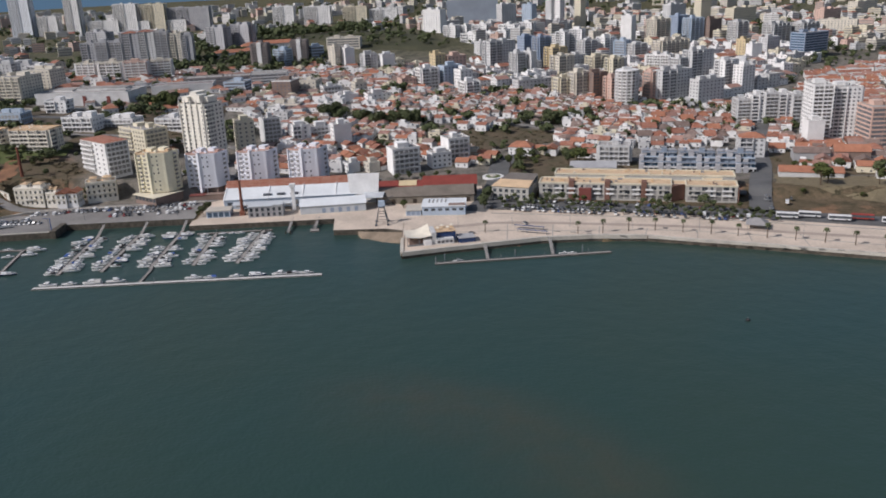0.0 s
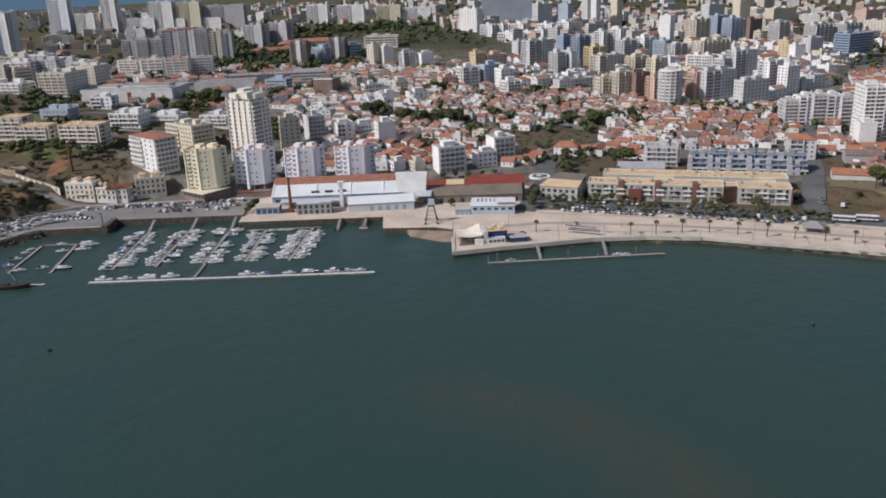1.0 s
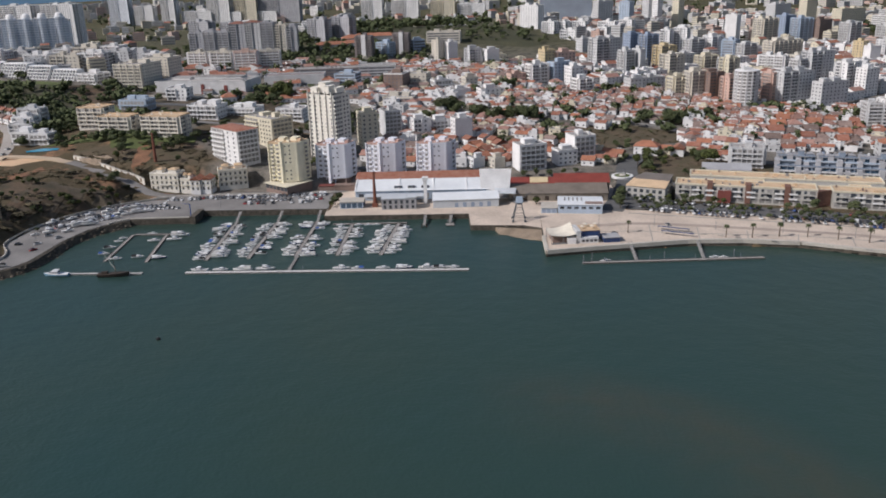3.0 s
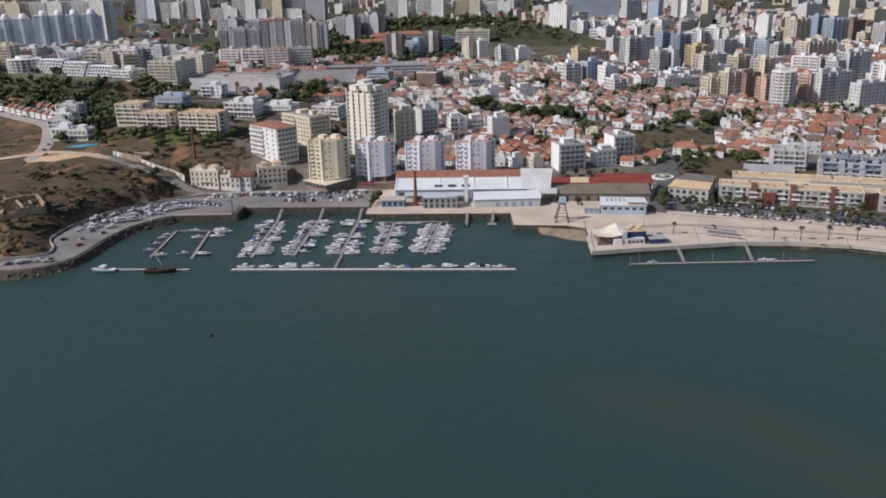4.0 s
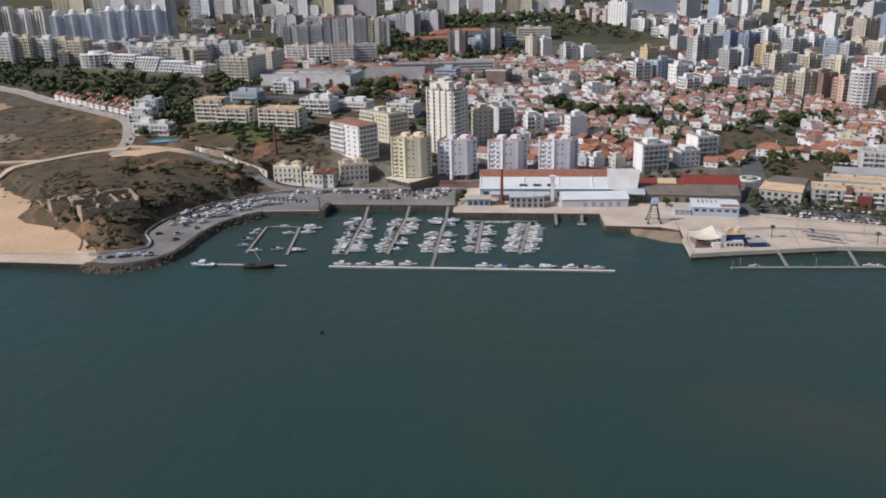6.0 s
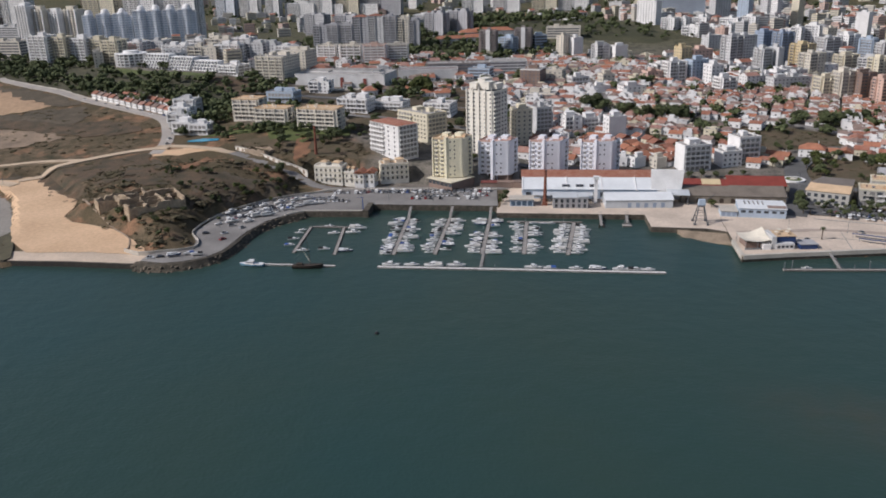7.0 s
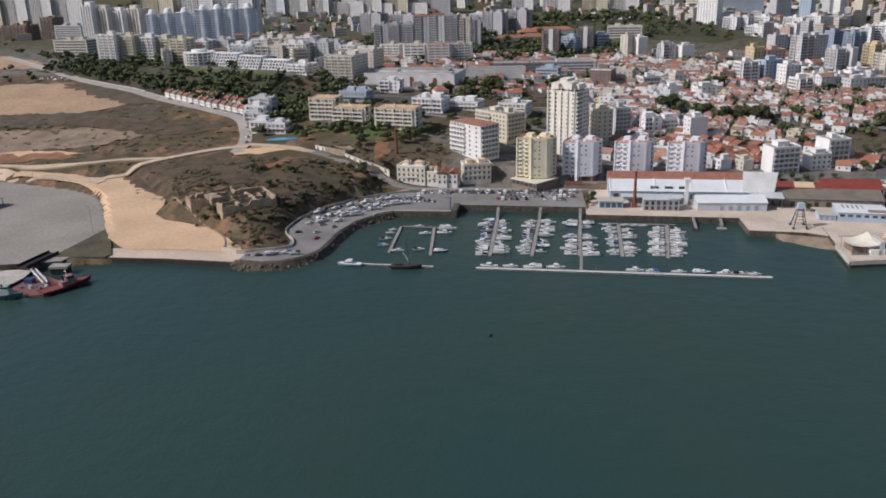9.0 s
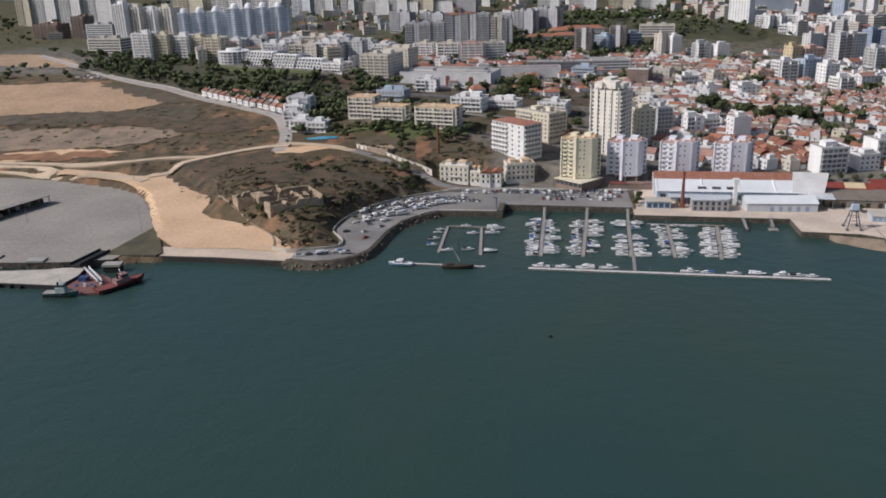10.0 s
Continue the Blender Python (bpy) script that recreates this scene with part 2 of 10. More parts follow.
def height(x, y):
    x, y = np.atleast_1d(np.asarray(x, float)), np.atleast_1d(np.asarray(y, float))
    hill = HILL_H[-2] + HILL_H[-1] * np.minimum(y, 1700) / 1000
    for i, cy in enumerate(HILL_Y):
        for j, cx in enumerate(HILL_X):
            hill = hill + HILL_H[i * 9 + j] * np.exp(-((x - cx) / 240) ** 2 - ((y - cy) / 230) ** 2)
    for cx, cy, up, r in ((-190, 250, 7.0, 55), (-115, 296, 5.0, 50), (-345, 412, 7.0, 60), (-250, 330, 3.0, 40), (-440, 470, 4.0, 60)):
        hill = hill + up * np.exp(-((x - cx) ** 2 + (y - cy) ** 2) / r ** 2)
    sd = signed(LAND, x, y)
    z = 2.6 + (hill - 2.6) * ease((sd - 8) / 62)
    b = signed(BLUFF, x, y)
    crest = 8.0 + (1.4 + 0.085 * y) * np.clip((-152 - x) / 60, 0, 1)
    z = np.where(b > 0, z + (np.maximum(crest, np.minimum(z, crest + 3)) - z) * ease((b + 3) / 24), z)
    for poly, level in FLATS:
        f = signed(poly, x, y)
        z = z + (level - 0.35 - z) * ease((f + 9) / 9)
    z = climb(x, y, z)
    f = signed(SANDY, x, y)
    z = z + (2.4 + 0.04 * np.maximum(y, 0) - z) * ease((f + 11) / 11)
    z = z + (3.2 - z) * ease((signed(YARD_EDGE, x, y) + 2.5) / 2.5)
    return np.where(sd < 3.0, -6.0, z)


SANDY = [(-275, 0), (-280, -6), (-298, 21), (-315, 46), (-335, 80), (-353, 105), (-371, 122), (-390, 131), (-416, 139), (-449, 146), (-449, 158), (-400, 151), (-378, 143), (-368, 152), (-360, 151), (-348, 141), (-332, 128), (-316, 112), (-300, 99), (-294, 85), (-290.5, 66), (-279.5, 56), (-264, 51), (-246, 44), (-225, 27), (-213, 14), (-204, 0), (-240, -4)]
YARD_EDGE = [(-640, -44), (-364, -31), (-331, -27), (-303, -19), (-301, -4), (-304, 30), (-311, 44), (-321, 58), (-334, 79), (-345, 95), (-359, 111), (-374, 121), (-390, 128), (-449, 145), (-640, 160)]
LEVELS_A = [([(-17, 93), (74, 93), (77, 70), (99, 66), (117, 46), (116, 22), (167, 29), (208, 31), (255, 27), (283, 15), (335, -8), (363, -21), (700, -170), (760, -60), (420, 75), (300, 110), (172, 130), (172, 165), (-20, 165)], 3.4)]
LEVELS_B = [([(-199, -8), (-182, -8), (-166, 8), (-163, 47), (-151, 78), (-141, 89), (-102, 91), (-99, 107), (-20, 107), (-20, 153), (-62, 158), (-80, 170), (-110, 172), (-158, 170), (-161, 150), (-160, 126), (-173, 109), (-191, 76), (-194, 43), (-184, 25), (-182, 13), (-199, 5)], 4.0), ([(-640, -44), (-364, -31), (-303, -19), (-301, -4), (-311, 42), (-331, 76), (-352, 104), (-387, 122), (-449, 145), (-640, 160)], 3.6)]
LEVELS_C = [([(-276, -13), (-200, -11), (-205, 0), (-240, 4), (-268, 20), (-276, 30)], 2.6)]
FLATS = LEVELS_A + LEVELS_B + LEVELS_C


def ground(x, y):
    return float(height(x, y)[0])


def lattice(a, b, fine, coarse, inner):
    out, v = [], a
    while v < b:
        out.append(v)
        lo, hi = inner
        far = max(lo - v, v - hi, 0)
        v += fine + min(far * 0.035, coarse)
    return np.array(out + [b])

# ---- ground ----
def ground_material():
    """Town dust, dry scrub and bare soil, told apart by the zone stored on the sheet and broken up by noise."""
    m = bpy.data.materials.new("dry_ground")
    m.use_nodes = True
    nt = m.node_tree
    n, l = nt.nodes, nt.links
    b = n["Principled BSDF"]
    b.inputs["Roughness"].default_value, b.inputs["Specular IOR Level"].default_value = 0.95, 0.2
    geo, zone = n.new("ShaderNodeNewGeometry"), n.new("ShaderNodeAttribute")
    zone.attribute_name = "zone"

    def noisy(scale, detail, lo, hi):
        t, r = n.new("ShaderNodeTexNoise"), n.new("ShaderNodeMapRange")
        t.inputs["Scale"].default_value, t.inputs["Detail"].default_value = scale, detail
        t.inputs["Roughness"].default_value = 0.65
        l.new(geo.outputs["Position"], t.inputs["Vector"])
        r.inputs[1].default_value, r.inputs[2].default_value = lo, hi
        l.new(t.outputs["Fac"], r.inputs[0])
        return r.outputs[0], t.outputs["Fac"]

    def blend(f, a, c):
        x = n.new("ShaderNodeMix")
        x.data_type = "RGBA"
        l.new(f, x.inputs[0])
        for k, v in ((6, a), (7, c)):
            if isinstance(v, tuple):
                x.inputs[k].default_value = (*v, 1)
            else:
                l.new(v, x.inputs[k])
        return x.outputs[2]

    patch, _ = noisy(0.018, 6, 0.42, 0.60)
    clump, _ = noisy(0.10, 6, 0.45, 0.62)
    grain, raw = noisy(0.9, 4, 0.3, 0.7)
    scrub = blend(clump, (0.150, 0.112, 0.072), (0.058, 0.052, 0.030))
    scrub = blend(patch, scrub, (0.095, 0.075, 0.044))
    soil = blend(clump, (0.26, 0.15, 0.09), (0.13, 0.09, 0.055))
    patch2, _ = noisy(0.03, 5, 0.52, 0.60)
    scrub = blend(patch2, scrub, soil)
    town = blend(clump, (0.20, 0.18, 0.155), (0.10, 0.095, 0.08))
    far = n.new("ShaderNodeAttribute")
    far.attribute_name = "hillside"
    olive = blend(clump, (0.105, 0.098, 0.05), (0.042, 0.047, 0.022))
    base = blend(zone.outputs["Fac"], scrub, town)
    base = blend(far.outputs["Fac"], base, olive)
    k = n.new("ShaderNodeMapRange")
    k.inputs[3].default_value, k.inputs[4].default_value = 0.7, 1.15
    l.new(grain, k.inputs[0])
    sc = n.new("ShaderNodeVectorMath")
    sc.operation = "SCALE"
    l.new(base, sc.inputs[0])
    l.new(k.outputs[0], sc.inputs["Scale"])
    l.new(sc.outputs[0], b.inputs["Base Color"])
    bp = n.new("ShaderNodeBump")
    bp.inputs["Strength"].default_value, bp.inputs["Distance"].default_value = 0.8, 0.6
    l.new(raw, bp.inputs["Height"])
    l.new(bp.outputs[0], b.inputs["Normal"])
    return m


TOWN = [(-128, 138), (-60, 150), (172, 150), (420, 110), (900, -60), (2600, 300), (2600, 1500), (-900, 1500), (-900, 520), (-480, 430), (-330, 350), (-240, 300), (-235, 255), (-150, 232), (-112, 200), (-122, 160)]
gx = lattice(-3900, 3900, 4, 70, (-430, 430))
gy = lattice(-70, 4400, 4, 70, (-30, 330))
GX, GY = np.meshgrid(gx, gy)
GZ = height(GX.ravel(), GY.ravel())
keep = signed(LAND, GX.ravel(), GY.ravel()) > -30
wild = ease((signed(TOWN, GX.ravel(), GY.ravel()) + 12) / 24)
nx, ny = len(gx), len(gy)
idx = np.arange(nx * ny).reshape(ny, nx)
quads = np.stack([idx[:-1, :-1], idx[:-1, 1:], idx[1:, 1:], idx[1:, :-1]], -1).reshape(-1, 4)
quads = quads[keep[quads].any(1)]
me = bpy.data.meshes.new("ground")
me.from_pydata(np.column_stack([GX.ravel(), GY.ravel(), GZ]).tolist(), [], quads.tolist())
me.attributes.new("zone", "FLOAT", "POINT").data.foreach_set("value", wild.astype(np.float32))
me.attributes.new("hillside", "FLOAT", "POINT").data.foreach_set("value", (ease((GY.ravel() - 560) / 260) * 0.85).astype(np.float32))
me.materials.append(ground_material())
me.polygons.foreach_set("use_smooth", [True] * len(me.polygons))
tagged(new("ground", me), "dry scrubland and dusty town ground", "ground", kind="structure")


def water_material():
    m = bpy.data.materials.new("river_water")
    m.use_nodes = True
    nt = m.node_tree
    n, l = nt.nodes, nt.links
    b = n["Principled BSDF"]
    b.inputs["Roughness"].default_value, b.inputs["IOR"].default_value = 0.32, 1.33
    geo = n.new("ShaderNodeNewGeometry")
    big, mid, fine = (n.new("ShaderNodeTexNoise") for _ in range(3))
    for t, s, d in ((big, 0.006, 4), (mid, 0.10, 4), (fine, 0.7, 4)):
        t.inputs["Scale"].default_value, t.inputs["Detail"].default_value = s, d
        l.new(geo.outputs["Position"], t.inputs["Vector"])
    r = n.new("ShaderNodeMapRange")
    r.inputs[1].default_value, r.inputs[2].default_value = 0.35, 0.7
    l.new(big.outputs["Fac"], r.inputs[0])
    x = n.new("ShaderNodeMix")
    x.data_type = "RGBA"
    x.inputs[6].default_value, x.inputs[7].default_value = (0.0225, 0.052, 0.0475, 1), (0.030, 0.053, 0.041, 1)
    l.new(r.outputs[0], x.inputs[0])
    # a bowed streak of silt
    sep, ring, dist = n.new("ShaderNodeSeparateXYZ"), n.new("ShaderNodeVectorMath"), n.new("ShaderNodeMath")
    ring.operation = "DISTANCE"
    ring.inputs[1].default_value = (95, -225, 0)
    l.new(geo.outputs["Position"], ring.inputs[0])
    dist.operation = "SUBTRACT"
    dist.inputs[1].default_value = 117
    l.new(ring.outputs["Value"], dist.inputs[0])
    band = n.new("ShaderNodeMapRange")
    band.interpolation_type = "SMOOTHSTEP"
    band.inputs[1].default_value, band.inputs[2].default_value = 6, -28
    l.new(dist.outputs[0], band.inputs[0])
    inner = n.new("ShaderNodeMapRange")
    inner.interpolation_type = "SMOOTHSTEP"
    inner.inputs[1].default_value, inner.inputs[2].default_value = -75, -14
    l.new(dist.outputs[0], inner.inputs[0])
    silt = n.new("ShaderNodeMath")
    silt.operation = "MULTIPLY"
    l.new(band.outputs[0], silt.inputs[0])
    l.new(inner.outputs[0], silt.inputs[1])
    silt2 = n.new("ShaderNodeMath")
    silt2.operation = "MULTIPLY"
    l.new(geo.outputs["Position"], sep.inputs[0])
    side = n.new("ShaderNodeMapRange")
    side.interpolation_type = "SMOOTHSTEP"
    side.inputs[1].default_value, side.inputs[2].default_value = 60, 130
    l.new(sep.outputs["X"], side.inputs[0])
    silt3 = n.new("ShaderNodeMath")
    silt3.operation = "MULTIPLY"
    l.new(silt.outputs[0], silt3.inputs[0])
    l.new(side.outputs[0], silt3.inputs[1])
    l.new(silt3.outputs[0], silt2.inputs[0])
    l.new(mid.outputs["Fac"], silt2.inputs[1])
    y = n.new("ShaderNodeMix")
    y.data_type = "RGBA"
    y.inputs[7].default_value = (0.060, 0.058, 0.040, 1)
    l.new(silt2.outputs[0], y.inputs[0])
    l.new(x.outputs[2], y.inputs[6])
    l.new(y.outputs[2], b.inputs["Base Color"])
    add = n.new("ShaderNodeMath")
    add.operation = "MULTIPLY_ADD"
    add.inputs[1].default_value = 0.35
    l.new(fine.outputs["Fac"], add.inputs[0])
    l.new(mid.outputs["Fac"], add.inputs[2])
    bp = n.new("ShaderNodeBump")
    bp.inputs["Strength"].default_value, bp.inputs["Distance"].default_value = 0.6, 0.8
    l.new(add.outputs[0], bp.inputs["Height"])
    l.new(bp.outputs[0], b.inputs["Normal"])
    return m


bm = bmesh.new()
f = bm.faces.new([bm.verts.new(p) for p in ((-4800, -1500, 0), (4800, -1500, 0), (4800, 4700, 0), (-4800, 4700, 0))])
WATER = water_material()
tagged(part("water", bm, WATER, None), "dark green river water with a faint ripple", "water", kind="structure")
bm = bmesh.new()
bm.faces.new([bm.verts.new(p) for p in ((-4800, 4690, -20), (4800, 4690, -20), (4800, 4690, 130), (-4800, 4690, 130))])
SEAFAR = mat("far_sea_haze", (0.16, 0.28, 0.42), 1.0, 0.05, 0.001, 0.01, spec=0.0)
tagged(part("backdrop", bm, SEAFAR, None), "hazy blue open sea in the distance", "sea", kind="structure")


def slab(name, poly, z, material, label, depth=7.0, category="pavement"):
    """A quay or paved level: the outline carried down below the water line."""
    bm = bmesh.new()
    prism(bm, poly, z - depth, z)
    ob = part(name, bm, material, None)
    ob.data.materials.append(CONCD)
    # upright sides get the dark mottled wall colour, the top keeps its own
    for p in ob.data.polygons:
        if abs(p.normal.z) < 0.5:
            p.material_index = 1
    return tagged(ob, label, category, kind="structure")


def drape(name, poly, material, label, lift=0.25, cell=9.0, category="ground", rough_edge=0.0):
    """A patch of surface that follows the land."""
    bm = bmesh.new()
    if rough_edge:
        rnd, out = random.Random(name + str(poly[0])), []
        for (ax, ay), (bx, by) in zip(poly, poly[1:] + poly[:1]):
            k = max(1, int(math.hypot(bx - ax, by - ay) / 7))
            for i in range(k):
                out.append((ax + (bx - ax) * i / k + rnd.uniform(-1, 1) * rough_edge, ay + (by - ay) * i / k + rnd.uniform(-1, 1) * rough_edge))
        poly = out
    bm.faces.new([bm.verts.new((x, y, 0)) for x, y in poly])
    for k, axis in ((0, (1, 0, 0)), (1, (0, 1, 0))):
        vals = [p[k] for p in poly]
        v = min(vals) + cell
        while v < max(vals):
            co = (v, 0, 0) if k == 0 else (0, v, 0)
            bmesh.ops.bisect_plane(bm, geom=bm.verts[:] + bm.edges[:] + bm.faces[:], plane_co=co, plane_no=axis)
            v += cell
    bmesh.ops.triangulate(bm, faces=bm.faces[:])
    zs = height([v.co.x for v in bm.verts], [v.co.y for v in bm.verts])
    for v, z in zip(bm.verts, zs):
        v.co.z = max(z, 0.4) + lift
    ob = part(name, bm, material, None)
    return tagged(ob, label, category, kind="structure")


def smooth_line(pts, step=5.0):
    """Catmull-Rom through the points."""
    out = []
    p = [pts[0]] + list(pts) + [pts[-1]]
    for a, b, c, d in zip(p, p[1:], p[2:], p[3:]):
        k = max(1, int(math.hypot(c[0] - b[0], c[1] - b[1]) / step))
        for i in range(k):
            t = i / k
            out.append(tuple(0.5 * (2 * b[j] + (c[j] - a[j]) * t + (2 * a[j] - 5 * b[j] + 4 * c[j] - d[j]) * t * t + (3 * b[j] - a[j] - 3 * c[j] + d[j]) * t ** 3) for j in (0, 1)))
    return out + [tuple(pts[-1])]


LINES = []


def ribbon(name, pts, width, material, label, lift=0.3, category="road", kind="structure", wall=0.0):
    """A road or a wall along a line, following the land."""
    line = smooth_line(pts)
    LINES.append((line, width))
    bm = bmesh.new()
    rows = []
    for i, (x, y) in enumerate(line):
        a, b = line[max(i - 1, 0)], line[min(i + 1, len(line) - 1)]
        t = Vector((b[0] - a[0], b[1] - a[1])).normalized()
        nrm = Vector((-t.y, t.x)) * width / 2
        z = max(float(max(height([x, x + nrm.x, x - nrm.x], [y, y + nrm.y, y - nrm.y]))), 0.5) + lift
        if category == "track":
            zl, zr = height([x + nrm.x, x - nrm.x], [y + nrm.y, y - nrm.y])
            rows.append([(x + nrm.x, y + nrm.y, max(zl, 0.5) + lift), (x - nrm.x, y - nrm.y, max(zr, 0.5) + lift)])
        else:
            rows.append([(x + nrm.x, y + nrm.y, z), (x - nrm.x, y - nrm.y, z)])
    top = [[bm.verts.new(p) for p in r] for r in rows]
    low = [[bm.verts.new((p[0], p[1], p[2] - 1.2 - wall)) for p in r] for r in rows]
    for a, b, c, d in zip(top, top[1:], low, low[1:]):
        bm.faces.new((a[0], b[0], b[1], a[1]))
        bm.faces.new((a[0], c[0], d[0], b[0]))
        bm.faces.new((a[1], b[1], d[1], c[1]))
    for a, c in ((top[0], low[0]), (top[-1], low[-1])):
        bm.faces.new((a[0], a[1], c[1], c[0]))
    ob = part(name, bm, material, None)
    return tagged(ob, label, category, kind=kind)


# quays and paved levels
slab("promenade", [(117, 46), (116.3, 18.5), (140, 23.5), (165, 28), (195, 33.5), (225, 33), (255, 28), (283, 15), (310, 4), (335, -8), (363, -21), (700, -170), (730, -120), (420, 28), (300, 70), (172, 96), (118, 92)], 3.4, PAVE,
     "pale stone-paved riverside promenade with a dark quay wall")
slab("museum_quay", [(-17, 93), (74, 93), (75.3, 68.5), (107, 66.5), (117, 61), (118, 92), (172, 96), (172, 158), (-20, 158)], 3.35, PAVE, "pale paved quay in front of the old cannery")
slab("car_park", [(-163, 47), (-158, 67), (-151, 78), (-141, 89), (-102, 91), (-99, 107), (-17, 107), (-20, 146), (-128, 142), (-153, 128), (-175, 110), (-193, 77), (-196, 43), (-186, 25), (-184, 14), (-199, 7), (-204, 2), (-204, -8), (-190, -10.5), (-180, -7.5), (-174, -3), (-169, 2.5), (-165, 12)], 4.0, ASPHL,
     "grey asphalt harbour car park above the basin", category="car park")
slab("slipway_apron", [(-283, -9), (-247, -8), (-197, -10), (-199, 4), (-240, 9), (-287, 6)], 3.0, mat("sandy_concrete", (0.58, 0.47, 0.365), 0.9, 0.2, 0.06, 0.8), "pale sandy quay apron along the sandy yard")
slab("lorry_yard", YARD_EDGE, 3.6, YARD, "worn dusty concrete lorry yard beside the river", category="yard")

# ---- buildings ----
def window_one(ww, wh):
    def make(bm):
        box(bm, -ww / 2, ww / 2, -0.04, 0.1, 0, wh)
    return make


def balcony_one(L, dep, rail=1.0):
    def make(bm):
        box(bm, -L / 2, L / 2, -dep, 0.1, -0.25, 0.0)
        box(bm, -L / 2, L / 2, -dep, -dep + 0.15, 0.0, rail)
        box(bm, -L / 2, -L / 2 + 0.15, -dep, 0.05, 0.0, rail)
        box(bm, L / 2 - 0.15, L / 2, -dep, 0.05, 0.0, rail)
    return make


SIDES = {"f": (0, 0), "r": (90, 1), "b": (180, 0), "l": (-90, 1)}


def apartment(x, y, yaw, w, d, top, wall=WHITE, roof=ROOFG, sides="fl", style="mix", near=False, fh=3.0, label="", cap="flat", balc=None, trim=None, name="apartment_building", base=None, group="",
              glass=None, houses=True, category="building", pitch=4.4, rise=0.4):
    """A block of flats: storeys of windows and balconies on the sides named, a parapet and stair heads on the roof."""
    c, s = math.cos(radians(yaw)), math.sin(radians(yaw))
    if base is None:
        zs = height([x + c * a - s * b for a in (-w / 2, w / 2) for b in (-d / 2, d / 2)], [y + s * a + c * b for a in (-w / 2, w / 2) for b in (-d / 2, d / 2)])
        base = float(np.mean(zs))
    H = max(top - base, fh + 0.8)
    floors = max(1, int((H - 0.8) / fh))
    fh = (H - 0.9) / floors
    root = thing(name, pose(x, y, base, 0, 0, yaw), label, category, group)
    bm = bmesh.new()
    box(bm, -w / 2, w / 2, -d / 2, d / 2, -6, H - 0.6)
    part("wall", bm, wall, root)
    bm = bmesh.new()
    if cap == "hip":
        o, r = 0.5, min(w, d) / 2
        v = [bm.verts.new(p) for p in ((-w / 2 - o, -d / 2 - o, H - 0.6), (w / 2 + o, -d / 2 - o, H - 0.6), (w / 2 + o, d / 2 + o, H - 0.6), (-w / 2 - o, d / 2 + o, H - 0.6))]
        v += [bm.verts.new(p) for p in (((-w / 2 + r, 0, H + r * rise), (w / 2 - r, 0, H + r * rise)) if w >= d else ((0, -d / 2 + r, H + r * rise), (0, d / 2 - r, H + r * rise)))]
        for q in (((0, 1, 5, 4), (1, 2, 5), (2, 3, 4, 5), (3, 0, 4)) if w >= d else ((0, 1, 4), (1, 2, 5, 4), (2, 3, 5), (3, 0, 4, 5))):
            bm.faces.new([v[i] for i in q])
        bm.faces.new([v[i] for i in (3, 2, 1, 0)])
        part("roof", bm, roof, root)
    else:
        box(bm, -w / 2 + 0.25, w / 2 - 0.25, -d / 2 + 0.25, d / 2 - 0.25, H - 0.6, H - 0.35)
        part("roof", bm, roof, root)
        bm = bmesh.new()
        for q in ((-w / 2 - 0.1, w / 2 + 0.1, -d / 2 - 0.1, -d / 2 + 0.2), (-w / 2 - 0.1, w / 2 + 0.1, d / 2 - 0.2, d / 2 + 0.1), (-w / 2 - 0.1, -w / 2 + 0.2, -d / 2 + 0.2, d / 2 - 0.2), (w / 2 - 0.2, w / 2 + 0.1, -d / 2 + 0.2, d / 2 - 0.2)):
            box(bm, *q, H - 0.7, H + 0.35)
        part("parapet", bm, trim or wall, root)
        if w > 1:
            rnd = random.Random(int(x * 7 + y * 13))
            for i in range((1 + int(w > 26)) if houses else 0):
                a, b, hh = rnd.uniform(0.12, 0.3) * min(w, 16), rnd.uniform(0.16, 0.28) * min(d, 16), rnd.uniform(2.0, 3.4)
                cx = (-w / 2 + w * (i + 0.5) / (1 + int(w > 26))) * 0.8 + rnd.uniform(-1, 1)
                bm = bmesh.new()
                box(bm, cx - a, cx + a, -b + d * 0.1, b + d * 0.1, H - 0.4, H + hh)
                box(bm, cx - a - 0.15, cx + a + 0.15, -b + d * 0.1 - 0.15, b + d * 0.1 + 0.15, H + hh, H + hh + 0.2)
                part("stair_head", bm, wall, root)
            vents = bmesh.new()
            for i in range(2 + int(w / 9)):
                bm = vents
                cx, cy, hh = rnd.uniform(-0.45, 0.45) * w, rnd.uniform(-0.4, 0.42) * d, rnd.uniform(1.0, 2.0)
                box(bm, cx - 0.45, cx + 0.45, cy - 0.3, cy + 0.3, H - 0.4, H + hh)
                box(bm, cx - 0.6, cx + 0.6, cy - 0.45, cy + 0.45, H + hh, H + hh + 0.15)
            part("roof_clutter", vents, wall, root)["kind"] = "stuff"
    # blocks not marked near get the paler glass in place of haze
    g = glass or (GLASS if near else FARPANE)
    joined = {}
    for key in sides:
        ang, across = SIDES[key]
        L, off = (d, w) if across else (w, d)
        if L < 3:
            continue
        st = style if isinstance(style, str) else style.get(key, "win")
        if st == "blank":
            continue
        turn = pose(0, 0, 0, 0, 0, ang) @ pose(0, -off / 2, 0)
        n = max(1, int(round(L / pitch)))
        # behind full balconies the sheets take the painted shade grey instead of glass
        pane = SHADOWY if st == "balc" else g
        many, decks = joined.setdefault(("glazing", pane), bmesh.new()), joined.setdefault(("balcony_front", balc or wall), bmesh.new())
        marks = [(b2, len(b2.verts)) for b2 in (many, decks)]
        gl = shared(("win", 1.5, 1.4, g.name), window_one(1.5, 1.4), "window", g)
